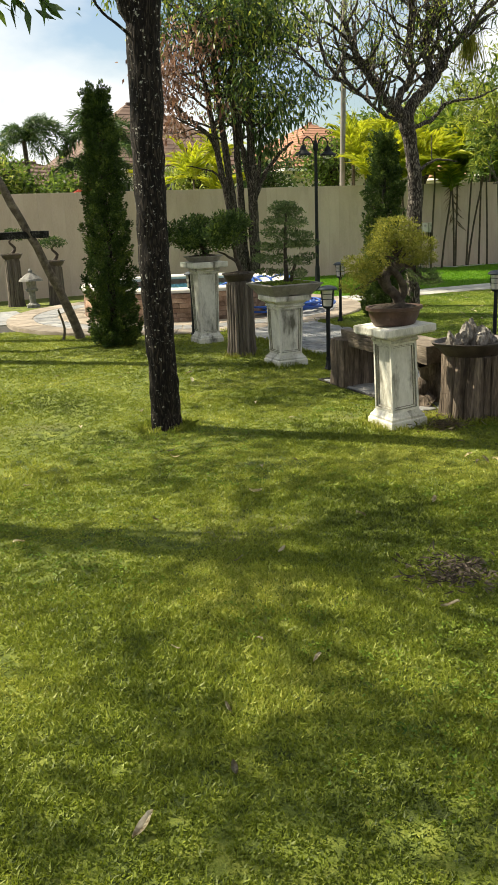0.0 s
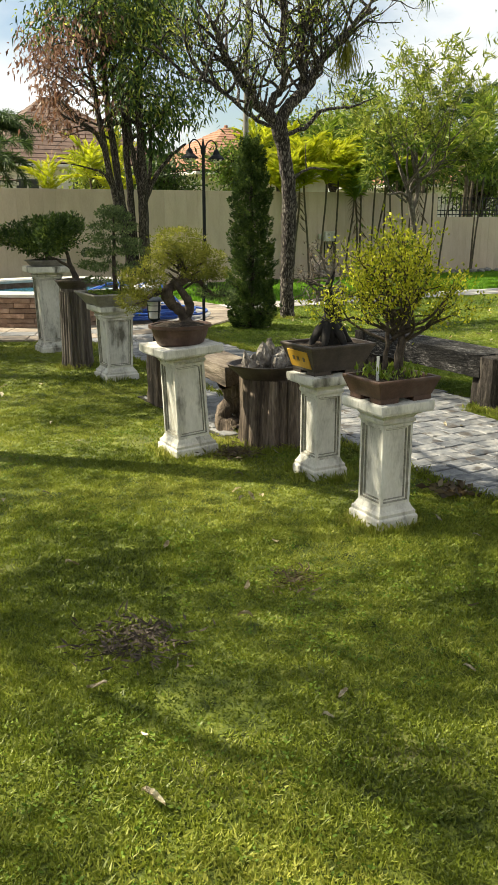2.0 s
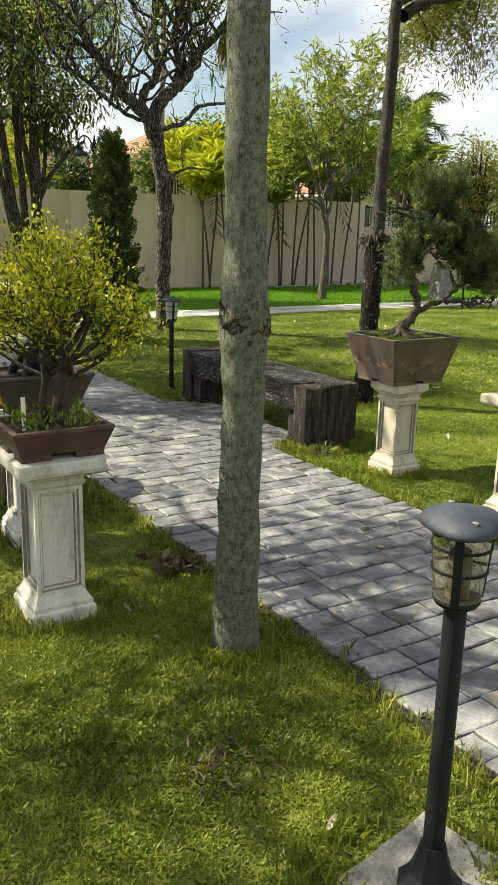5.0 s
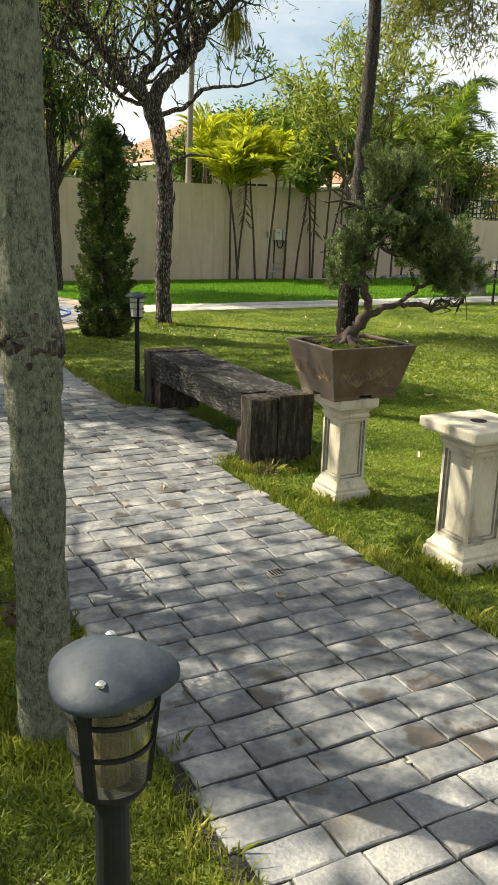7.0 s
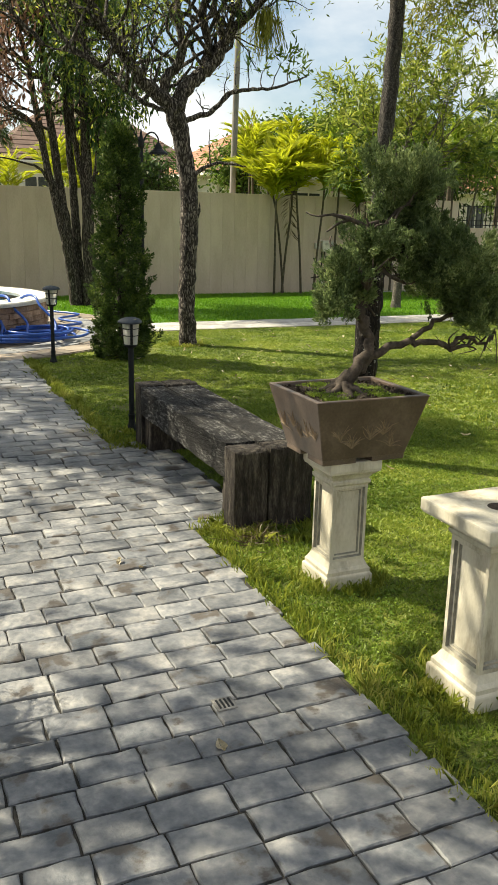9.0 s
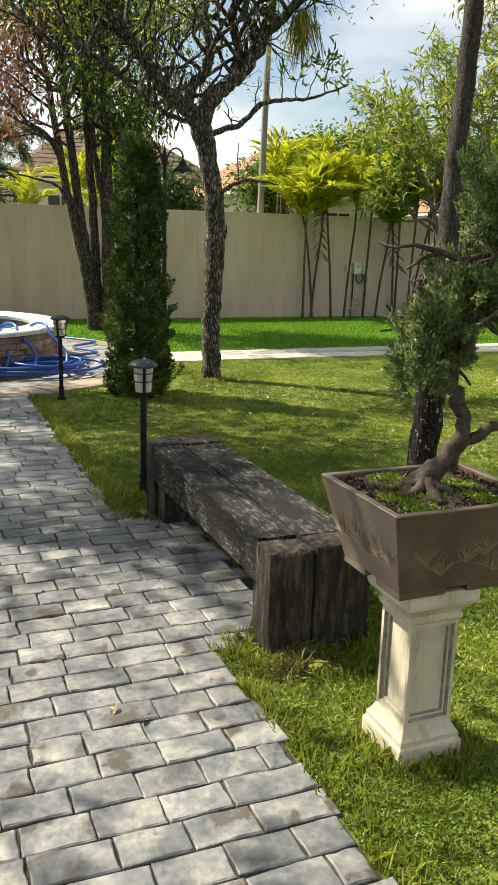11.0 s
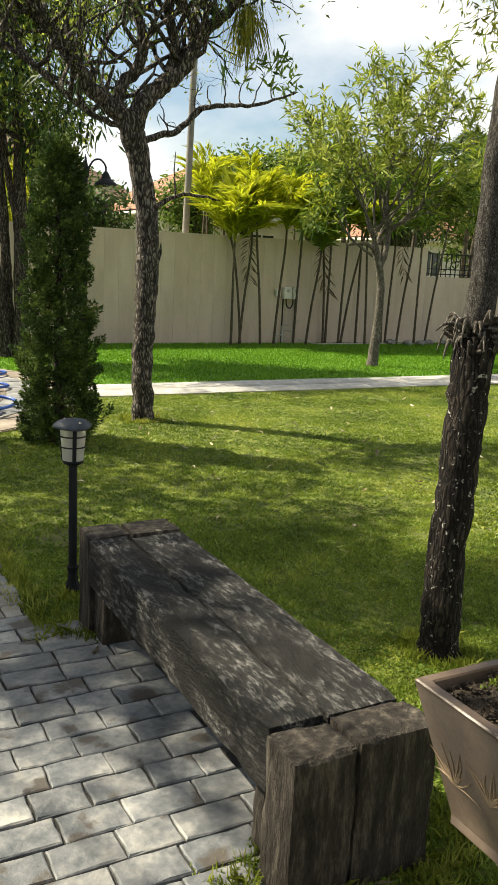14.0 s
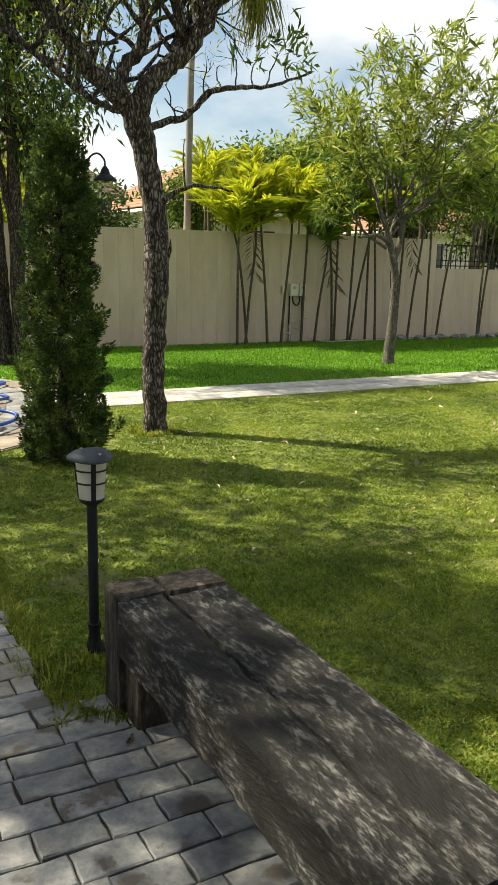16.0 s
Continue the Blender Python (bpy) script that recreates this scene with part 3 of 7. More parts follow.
def tile_mesh(rng, w, d, h=0.03):
    """One stamped paver, w by d, with a worn edge and an uneven top."""
    bm = bmesh.new()
    e = 0.005
    nx = 3
    pts = []
    for (sx, sy) in ((-1, -1), (1, -1), (1, 1), (-1, 1)):
        pts.append((sx * (w / 2 - 0.0036), sy * (d / 2 - 0.0036)))
    edge = []
    for i in range(4):
        a, b = pts[i], pts[(i + 1) % 4]
        for k in range(nx):
            t = k / nx
            j = 0.004 if k else 0.002
            edge.append((a[0] + (b[0] - a[0]) * t + rng.uniform(-j, j), a[1] + (b[1] - a[1]) * t + rng.uniform(-j, j)))
    lo = [bm.verts.new((x, y, 0)) for x, y in edge]
    md = [bm.verts.new((x, y, h - 0.004 + rng.uniform(-0.001, 0.001))) for x, y in edge]
    up = [bm.verts.new((x * (1 - 2 * e / w), y * (1 - 2 * e / d), h + rng.uniform(-0.002, 0.002))) for x, y in edge]
    c = bm.verts.new((rng.uniform(-0.02, 0.02), rng.uniform(-0.02, 0.02), h + rng.uniform(-0.001, 0.003)))
    m = len(edge)
    for i in range(m):
        j = (i + 1) % m
        bm.faces.new((lo[i], lo[j], md[j], md[i]))
        bm.faces.new((md[i], md[j], up[j], up[i]))
        bm.faces.new((up[i], up[j], c))
    return bm


ROW_D, TILE_W = 0.125, 0.195

def path_rows(y0, y1, xl, edge, rng):
    """Running-bond places of pavers: centre x, centre y, width; they reach under the bench, and their ends are uneven."""
    y = y0
    while y < y1 - 0.02:
        xr = edge + (0.36 if 4.65 < y < 6.4 else 0.0) + rng.uniform(-0.03, 0.02)
        x = xl - rng.uniform(0, TILE_W)
        while x < xr:
            w = TILE_W * rng.choice((0.85, 1.0, 1.0, 1.15))
            a, b = max(x, xl), min(x + w, xr)
            if xr - b < 0.07:
                b = xr
            if b - a > 0.05:
                yield (a + b) / 2, y + ROW_D / 2, b - a
            x = max(x + w, b)
        y += ROW_D


def make_path():
    rng = random.Random(12)
    p = thing("path", 0, 0, -0.012, 0, "grey stamped concrete garden path in running bond", "path", kind="structure")
    bm = bmesh.new()
    box(bm, PATH_L - 0.03, PATH_R - 0.01, -11.9, 10.5, -0.05, 0.019)
    box(bm, PATH_R - 0.01, 6.16, 4.86, 6.44, -0.05, 0.0188)
    box(bm, 3.74, PATH_L - 0.03, 4.95, 6.6, -0.05, 0.0188)
    part("bed", bm, M_CONCRETE, p, "dark grey joint bed")
    meshes = {}
    rest_v, rest_f = [], []
    spots = list(path_rows(-1.0, 10.4, PATH_L, PATH_R, rng)) + [q for q in path_rows(5.0, 6.5, 3.76, PATH_L - 0.36, rng) if q[0] < PATH_L]
    count = 0
    for x, y, w in spots:
        key = round(w / 0.03)
        if (key, 0) not in meshes:
            for v in range(3):
                bm = tile_mesh(rng, key * 0.03, ROW_D)
                me = bpy.data.meshes.new("paver")
                bm.normal_update()
                bm.to_mesh(me)
                bm.free()
                me.materials.append(M_PAVER)
                meshes[(key, v)] = me
        me = meshes[(key, rng.randrange(3))]
        tilt = (rng.gauss(0, 0.35), rng.gauss(0, 0.35))
        flip = rng.choice((0, 180))
        wob = rng.gauss(0, 0.7)
        z = rng.uniform(-0.003, 0.002)
        if 1.9 < y < 7.2 and count < 300:
            o = new("paver", me)
            o.parent = p
            o.matrix_basis = pose(x, y, z, tilt[0], tilt[1], flip + wob) @ Matrix.Diagonal((w / (key * 0.03), 1, 1, 1))
            count += 1
        else:
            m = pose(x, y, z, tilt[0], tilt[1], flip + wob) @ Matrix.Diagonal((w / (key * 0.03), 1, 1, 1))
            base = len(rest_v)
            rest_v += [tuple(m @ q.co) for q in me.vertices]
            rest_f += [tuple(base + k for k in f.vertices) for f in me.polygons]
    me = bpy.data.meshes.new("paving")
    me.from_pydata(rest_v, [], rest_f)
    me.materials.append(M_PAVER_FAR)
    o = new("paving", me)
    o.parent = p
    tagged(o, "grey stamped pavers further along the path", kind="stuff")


def make_plaza():
    rng = random.Random(5)
    p = thing("plaza", FX, FY, 0, 0, "round paved court of pale and brown slabs round the fountain", "paving", kind="structure")
    bm = bmesh.new()
    bmesh.ops.create_circle(bm, cap_ends=True, segments=72, radius=2.85, matrix=Matrix.Translation((0, 0, -0.12)))
    r = bmesh.ops.extrude_face_region(bm, geom=bm.faces[:])
    bmesh.ops.translate(bm, verts=[v for v in r["geom"] if isinstance(v, bmesh.types.BMVert)], vec=(0, 0, 0.134))
    part("bed", bm, M_BROWN_PATH, p)
    for ring, (r0, r1, n, mat) in enumerate(((1.66, 2.05, 26, M_BROWN_PATH), (2.06, 2.44, 32, M_PAVER_FAR), (2.45, 2.84, 38, M_BROWN_PATH))):
        bm = bmesh.new()
        k = 3
        for i in range(n):
            a0, a1 = 2 * math.pi * (i + 0.02) / n, 2 * math.pi * (i + 0.98) / n
            z = 0.022 + rng.uniform(-0.002, 0.002)
            top = [(rr * math.cos(a0 + (a1 - a0) * s / k), rr * math.sin(a0 + (a1 - a0) * s / k)) for rr, order in ((r0 + 0.005, range(k + 1)), (r1 - 0.005, range(k, -1, -1))) for s in order]
            tv = [bm.verts.new((x, y, z)) for x, y in top]
            bv = [bm.verts.new((x, y, 0.01)) for x, y in top]
            bm.faces.new(tv)
            for a in range(len(tv)):
                b = (a + 1) % len(tv)
                bm.faces.new((bv[a], bv[b], tv[b], tv[a]))
        part("ring_of_slabs", bm, mat, p)
    q = thing("cross_path", 0, 0, gz(12.9), 0, "pale grey slab path crossing the lawn before the turf", "path", kind="structure")
    part("bed", boxed(-7.8, 31.5, 12.42, 13.32, -0.05, 0.010), M_CONCRETE, q)
    o0 = None
    x = 7.45
    i = 0
    while x < 22:
        for y in (12.645, 13.09):
            if o0 is None:
                o0 = part("slab", boxed(-0.296, 0.296, -0.218, 0.218, 0.0, 0.026, bevel=0.004), M_PALE_PATH, q)
                o = o0
            else:
                o = new("slab", o0.data)
                o.parent = q
            o.location = (x + (0.3 if y > 13 else 0), y, rng.uniform(-0.003, 0.001))
        x += 0.6
    b = boxed(-7.8, 2.6, 13.4, 15.4, -0.05, 0.018)
    part("apron", b, M_PAVER_FAR, q, "grey paved apron beside the fountain")


make_path()
make_plaza()


# ---- pedestals ----
def pedestal(x, y, half=0.125, height=0.66, mat=M_PED, plate=0.17, label="", hole=False, flare=0.0, turn=0.0, plate_t=0.045):
    """Square panelled column with stepped foot and capital; half: half width of the plinth."""
    p = thing("pedestal", x, y, 0, turn, label, "pedestal", "bonsai pedestals")
    s = half * 0.74
    bm = bmesh.new()
    frustum(bm, [(half, half, 0), (half, half, 0.05), (half * 0.985, half * 0.985, 0.056), (half * 0.93, half * 0.93, 0.062), (half * 0.93, half * 0.93, 0.078), (half * 0.84, half * 0.84, 0.092), (s, s, 0.118)])
    part("plinth", bm, mat, p)
    z0, z1 = 0.118, height - 0.115
    st = s * (1 + flare)
    bm = bmesh.new()
    frustum(bm, [(s, s, z0), (st, st, z1)])
    bm.normal_update()
    sides = [f for f in bm.faces if abs(f.normal.z) < 0.5]
    for f in sides:
        bmesh.ops.inset_region(bm, faces=[f], thickness=s * 0.22, depth=0)
        r2 = bmesh.ops.inset_region(bm, faces=[f], thickness=0.007, depth=-0.012)
        bmesh.ops.inset_region(bm, faces=[f], thickness=0.010, depth=0.0)
        r4 = bmesh.ops.inset_region(bm, faces=[f], thickness=0.006, depth=-0.009)
        for g in r2["faces"] + r4["faces"]:
            g.material_index = 1
    part("shaft", bm, mat, p).data.materials.append(M_GRIME)
    bm = bmesh.new()
    frustum(bm, [(st, st, z1), (st * 1.10, st * 1.10, z1 + 0.010), (st * 1.10, st * 1.10, z1 + 0.022), (st * 1.02, st * 1.02, z1 + 0.028), (st * 1.14, st * 1.14, z1 + 0.044),
                 (plate * 0.93, plate * 0.93, height - plate_t - 0.006), (plate * 0.93, plate * 0.93, height - plate_t)])
    part("capital", bm, mat, p)
    bm = bmesh.new()
    box(bm, -plate, plate, -plate, plate, height - plate_t, height, bevel=0.007)
    box(bm, -plate * 0.96, plate * 0.96, -plate * 0.96, plate * 0.96, height - plate_t - 0.006, height - plate_t + 0.002)
    part("top_plate", bm, mat, p)
    if hole:
        b = lathe([(0.036, height - 0.0015), (0.036, height + 0.0012)], 20)
        part("hole", b, M_SOIL, p, "dark drain hole in the top")
    return p


W_LABEL = "white weathered cement pedestal with panels"
pedestal(3.40, 4.83, 0.150, 0.72, plate=0.205, flare=-0.04, label=W_LABEL + " under a clay pot, leaning", plate_t=0.05).matrix_basis = pose(3.40, 4.83, 0, 0, -3.0, 0)
pedestal(3.87, 3.97, 0.117, 0.62, plate=0.15, label=W_LABEL + " in the grass")
pedestal(3.70, 3.14, 0.123, 0.645, plate=0.162, label=W_LABEL + " near the path")
pedestal(6.165, 4.00, 0.113, 0.572, M_PED_CREAM, plate=0.124, label="cream cement pedestal with recessed panels beside the path")
pedestal(6.185, 3.03, 0.132, 0.655, M_PED_CREAM, plate=0.178, label="empty cream cement pedestal stained near its foot", hole=True)
pedestal(3.90, 7.50, 0.165, 0.70, plate=0.20, label=W_LABEL + " under a stone bowl", flare=0.1)
pedestal(3.84, 9.45, 0.155, 0.96, plate=0.22, flare=0.15, label="tall white cement pedestal with panels on the grass", plate_t=0.06)


# ---- bonsai pots ----
def rect_pot(x, y, z, bx, by, tx, ty, h, mat, label, turn=0.0, feet=0.02, lip=0.012, wall=0.022, foot=0.35, taper=0.9):
    """Rectangular pot that widens to the rim: bx, by half sizes at the base, tx, ty at the rim."""
    p = thing("bonsai_pot", x, y, z, turn, label, "plant pot", "bonsai pots")
    bm = bmesh.new()
    lv = [(bx, by, feet), (bx + (tx - bx) * taper, by + (ty - by) * taper, h - lip * 1.6), (tx, ty, h - lip * 1.2), (tx, ty, h), (tx - wall, ty - wall, h), (tx - wall * 1.3, ty - wall * 1.3, h - 0.035)]
    frustum(bm, lv)
    es = [e for e in bm.edges]
    bmesh.ops.bevel(bm, geom=es, offset=0.003, segments=1, affect="EDGES")
    part("body", bm, mat, p)
    for sx in (-1, 1):
        for sy in (-1, 1):
            fx, fy = bx * foot, by * foot
            cx, cy = sx * (bx - fx * 1.01), sy * (by - fy * 1.01)
            part("foot", boxed(cx - fx, cx + fx, cy - fy, cy + fy, 0, feet + 0.004, bevel=0.002), mat, p)
    sx, sy = tx - wall * 1.15, ty - wall * 1.15
    rng = random.Random(int(x * 100 + y * 10))
    bm = bmesh.new()
    bmesh.ops.create_grid(bm, x_segments=14, y_segments=14, size=1)
    for v in bm.verts:
        ex = 1 - max(abs(v.co.x), abs(v.co.y)) ** 4
        v.co = Vector((v.co.x * sx, v.co.y * sy, h - 0.022 + ex * (0.012 + rng.uniform(-0.006, 0.008))))
    part("soil", bm, M_SOIL, p, "dark gritty soil", smooth=True)
    return p


def oval_pot(x, y, z, rx, ry, h, mat, label):
    p = thing("bonsai_pot", x, y, z, 0, label, "plant pot", "bonsai pots")
    bm = lathe([(0.72, 0.0), (0.76, 0.012), (0.86, h * 0.45), (0.92, h * 0.8), (1.0, h * 0.84), (1.0, h), (0.91, h), (0.88, h - 0.02)], 36)
    for v in bm.verts:
        v.co.x *= rx
        v.co.y *= ry
    part("body", bm, mat, p, smooth=False)
    rng = random.Random(3)
    bm = lathe([(0.9, h - 0.014), (0.6, h + 0.004), (0.3, h + 0.012), (0.02, h + 0.016)], 30)
    for v in bm.verts:
        v.co.x *= rx
        v.co.y *= ry
        v.co.z += rng.uniform(-0.004, 0.004)
    part("soil", bm, M_SOIL, p, "dark gritty soil")
    return p


def pads(tree, specs, mat, n_per_area, length, width, seed, name="foliage_pad", droop=0.0, up=0.3):
    """Foliage pads (x, y, z, rx, ry, rz), each a mesh of many small sprays."""
    rng = np.random.default_rng(seed)
    for (cx, cy, cz, rx, ry, rz) in specs:
        n = int(n_per_area * (rx * ry + rx * rz + ry * rz) * 4)
        P, U = pad_points(cx, cy, cz, rx, ry, rz, n, rng)
        D = U * 0.9 + rng.normal(0, 0.55, (n, 3))
        D[:, 2] += up
        V, F = leaf_cloud(P, D, length, width, rng, droop=droop)
        tagged(adopt(link_mesh(name, V, F, mat), tree), kind="stuff")


def bonsai(x, y, z, label, group="bonsai trees"):
    return thing("bonsai_tree", x, y, z, 0, label, "bonsai", group)


def many_pads(rng, n, cx, cy, cz, sx, sy, sz, r, flat=0.6):
    out = []
    for i in range(n):
        u = np.array([rng.gauss(0, 1) for _ in range(3)])
        u /= np.linalg.norm(u)
        k = rng.uniform(0.45, 1.0)
        rr = r * rng.uniform(0.7, 1.25)
        out.append((cx + u[0] * sx * k, cy + u[1] * sy * k, cz + u[2] * sz * k, rr, rr, rr * flat))
    return out


def juniper_sprays(tree_ob, specs, per, mat, seed):
    """Upright tufts of scale leaves standing on the skin of each foliage pad, with gaps between them."""
    rng = np.random.default_rng(seed)
    for (cx, cy, cz, rx, ry, rz) in specs:
        C, U = pad_points(cx, cy, cz, rx, ry, rz, per * 2, rng, 0.75)
        PP, DD = [], []
        for c, u in zip(C, U):
            ax = u * 0.6 + np.array([0, 0, 0.75]) + rng.normal(0, 0.2, 3)
            ax /= np.linalg.norm(ax)
            m = 100
            s = rng.uniform(0, 1, (m, 1))
            L = rng.uniform(0.035, 0.07)
            PP.append(c + ax * s * L + rng.normal(0, 0.011, (m, 3)) * (1.15 - s * 0.7))
            DD.append(ax + rng.normal(0, 0.45, (m, 3)))
        V, F = leaf_cloud(np.concatenate(PP), np.concatenate(DD), 0.017, 0.0058, rng)
        tagged(adopt(link_mesh("foliage_pad", V, F, mat), tree_ob), kind="stuff")


# olive juniper in an oval pot
oval_pot(3.362, 4.83, 0.72, 0.205, 0.17, 0.125, M_POT_BROWN, "oval brown clay bonsai pot on a white pedestal")
b = bonsai(3.362, 4.83, 0.84, "olive green juniper bonsai with twisted trunk and dense pads")
w = Wood(31)
w.bend([(0.05, 0, -0.01), (0.02, 0.0, 0.07), (-0.05, 0.01, 0.13), (-0.09, 0.0, 0.2), (-0.02, 0, 0.26), (0.05, 0, 0.3), (0.02, 0, 0.38), (0, 0, 0.46)], [0.045, 0.036, 0.034, 0.04, 0.032, 0.026, 0.018, 0.008], 5, 9, 0.25, 0.006)
w.bend([(0.03, 0.0, 0.0), (0.06, -0.02, 0.12), (0.0, -0.05, 0.2), (-0.06, -0.02, 0.28)], [0.035, 0.03, 0.024, 0.012], 4, 8, 0.25, 0.006)
w.bend([(-0.06, 0, 0.2), (-0.16, 0, 0.2), (-0.26, -0.02, 0.16), (-0.32, 0, 0.14)], [0.02, 0.016, 0.01, 0.005], 4, 6, 0.2, 0.006)
w.bend([(0.03, 0, 0.28), (0.14, 0, 0.26), (0.24, 0.0, 0.18), (0.33, 0, 0.17)], [0.018, 0.014, 0.01, 0.005], 4, 6, 0.2, 0.006)
for i in range(14):
    a = w.rng.uniform(0, 6.28)
    w.bend([(0.0, 0, 0.2 + i * 0.015), (0.09 * math.cos(a), 0.09 * math.sin(a), 0.26 + i * 0.013), (0.16 * math.cos(a), 0.13 * math.sin(a), 0.3 + i * 0.012)], [0.009, 0.006, 0.003], 3, 5)
w.make("trunk", M_DARK_TWIG, b)
r = random.Random(9)
pads(b, [(0.0, 0, 0.53, 0.17, 0.15, 0.075), (-0.10, -0.02, 0.46, 0.12, 0.12, 0.06), (0.10, 0.0, 0.45, 0.13, 0.12, 0.06), (0.02, -0.08, 0.43, 0.12, 0.10, 0.06), (-0.24, 0.0, 0.25, 0.12, 0.12, 0.07), (-0.32, 0, 0.17, 0.10, 0.11, 0.08),
         (-0.18, -0.04, 0.30, 0.09, 0.09, 0.05), (0.17, 0, 0.33, 0.11, 0.11, 0.06), (0.02, 0.12, 0.42, 0.13, 0.1, 0.07), (-0.17, -0.05, 0.39, 0.11, 0.10, 0.055), (0.21, -0.03, 0.41, 0.11, 0.10, 0.055),
         (-0.30, 0.02, 0.31, 0.09, 0.09, 0.05), (0.05, -0.12, 0.33, 0.10, 0.08, 0.045), (0.27, 0.02, 0.31, 0.09, 0.09, 0.045)], M_LEAF_OLIVE, 9000, 0.017, 0.007, 41)
pads(b, [(0.24, 0.0, 0.20, 0.13, 0.11, 0.05), (0.33, 0.02, 0.16, 0.08, 0.08, 0.04)], M_LEAF_JUNIPER, 9000, 0.017, 0.007, 42)

# dark dead-looking bonsai in a black pot with ochre panels
P5 = rect_pot(3.93, 4.0, 0.62, 0.165, 0.115, 0.225, 0.17, 0.175, M_POT_DARK, "black rectangular bonsai pot with ochre side panel")
part("ochre_panel", boxed(-0.002, 0.003, -0.105, 0.105, -0.055, 0.05, bevel=0.001), M_YELLOW, P5, "ochre painted panel").matrix_basis = pose(-0.199, 0, 0.092, 0, -20, 0)
for yy in (-0.055, 0.005, 0.05):
    part("mark", boxed(-0.0035, 0.0015, yy - 0.009, yy + 0.009, -0.012, 0.014), M_POT_BRONZE, P5, "small brown painted mark").matrix_basis = pose(-0.200, 0, 0.092, 0, -20, 0)
b = bonsai(3.93, 4.0, 0.78, "black-trunked bonsai with bare twigs and spread roots")
w = Wood(22)
w.bend([(0.0, 0, 0.0), (0.0, 0, 0.10), (0.02, 0.0, 0.2), (0.0, 0, 0.32), (0.03, 0, 0.42)], [0.055, 0.05, 0.045, 0.022, 0.012], 4, 10, 0.3, 0.005)
for dx, dy in ((-0.12, 0.0), (0.14, -0.02), (0.10, 0.06), (-0.07, -0.07), (0.05, -0.1)):
    w.bend([(0, 0, 0.14), (dx * 0.5, dy * 0.5, 0.09), (dx, dy, 0.0), (dx * 1.2, dy * 1.2, -0.02)], [0.04, 0.028, 0.018, 0.01], 4, 7, 0.2, 0.004)
w.make("trunk", M_BLACK_TRUNK, b, "black wet-looking trunk")
w = Wood(23)
tips = []
for i in range(16):
    a = w.rng.uniform(0, 6.28)
    w.grow((0.01, 0, 0.24 + 0.011 * i), (math.cos(a), math.sin(a), 0.15), 0.13, 0.009, 2, tips, 0.8, 0.05, (2, 3), 0.75, 5, 0.3)
w.make("twigs", M_TWIG, b, "grey bare twigs")
P, Q = around(tips, 2, 0.014, 5)
leaves("leaf_layer", P, Q, 0.018, 0.008, M_LEAF_OLD, b, 6)

# yellow-green leafy bonsai in a brown tray
P6 = rect_pot(3.715, 3.14, 0.645, 0.155, 0.122, 0.186, 0.150, 0.115, M_POT_BROWN, "brown glazed rectangular bonsai tray on a white pedestal", feet=0.022)
b = bonsai(3.74, 3.14, 0.748, "yellow-green leafy bonsai with rounded airy crown")
w = Wood(14)
tips = []
w.bend([(0.02, 0, -0.005), (0.015, 0, 0.08), (0.03, 0, 0.17), (0.035, 0.01, 0.24)], [0.030, 0.023, 0.020, 0.016], 4, 9, 0.15, 0.003)
w.bend([(-0.035, 0.02, -0.005), (-0.05, 0.02, 0.08), (-0.04, 0.02, 0.18), (-0.05, 0.02, 0.3)], [0.015, 0.013, 0.011, 0.008], 4, 8, 0.15, 0.003)
w.bend([(-0.02, -0.03, -0.005), (-0.02, -0.04, 0.1), (-0.01, -0.05, 0.2)], [0.014, 0.011, 0.008], 4, 8, 0.15, 0.003)
for i in range(30):
    a = i * 2.4
    h = 0.16 + 0.006 * i
    w.grow((0.04 - 0.06 * (i % 2), 0.01, h), (math.cos(a) + 0.12, math.sin(a), 0.25 + 0.045 * i), 0.222, 0.010, 2, tips, 0.75, 0.10, (2, 3), 0.70, 5, 0.16)
w.make("trunk", M_DARK_TWIG, b, "dark grey-brown forked stems")
tips = [t for t in tips if t[0].z > 0.18]
P, Q = around(tips, 12, 0.028, 15, 0.5, 0.35)
leaves("leaves_yellow", P, Q, 0.020, 0.0105, M_LEAF_YELLOW, b, 16)
P, Q = around(tips[::2], 2, 0.03, 17, 0.5, 0.25)
leaves("leaves_green", P, Q, 0.022, 0.011, M_LEAF_GREEN, b, 18)
rng = np.random.default_rng(19)
P = np.column_stack([rng.uniform(-0.17, 0.12, 240), rng.uniform(-0.12, 0.11, 240), rng.uniform(0.0, 0.05, 240)])
D = rng.normal(0, 0.5, (240, 3)); D[:, 2] = 1
wd = thing("pot_weeds", 3.74, 3.14, 0.742, 0, "small bright green weeds in the tray", "weeds")
leaves("leaf_layer", P, D, 0.032, 0.012, M_MOSS, wd, 20)
tg = thing("plant_label", 3.60, 3.10, 0.735, 0, "white plastic plant label stuck in soil", "label")
part("stick", boxed(-0.008, 0.008, -0.001, 0.001, 0, 0.13, bevel=0.0008), M_WHITE_TAG, tg)

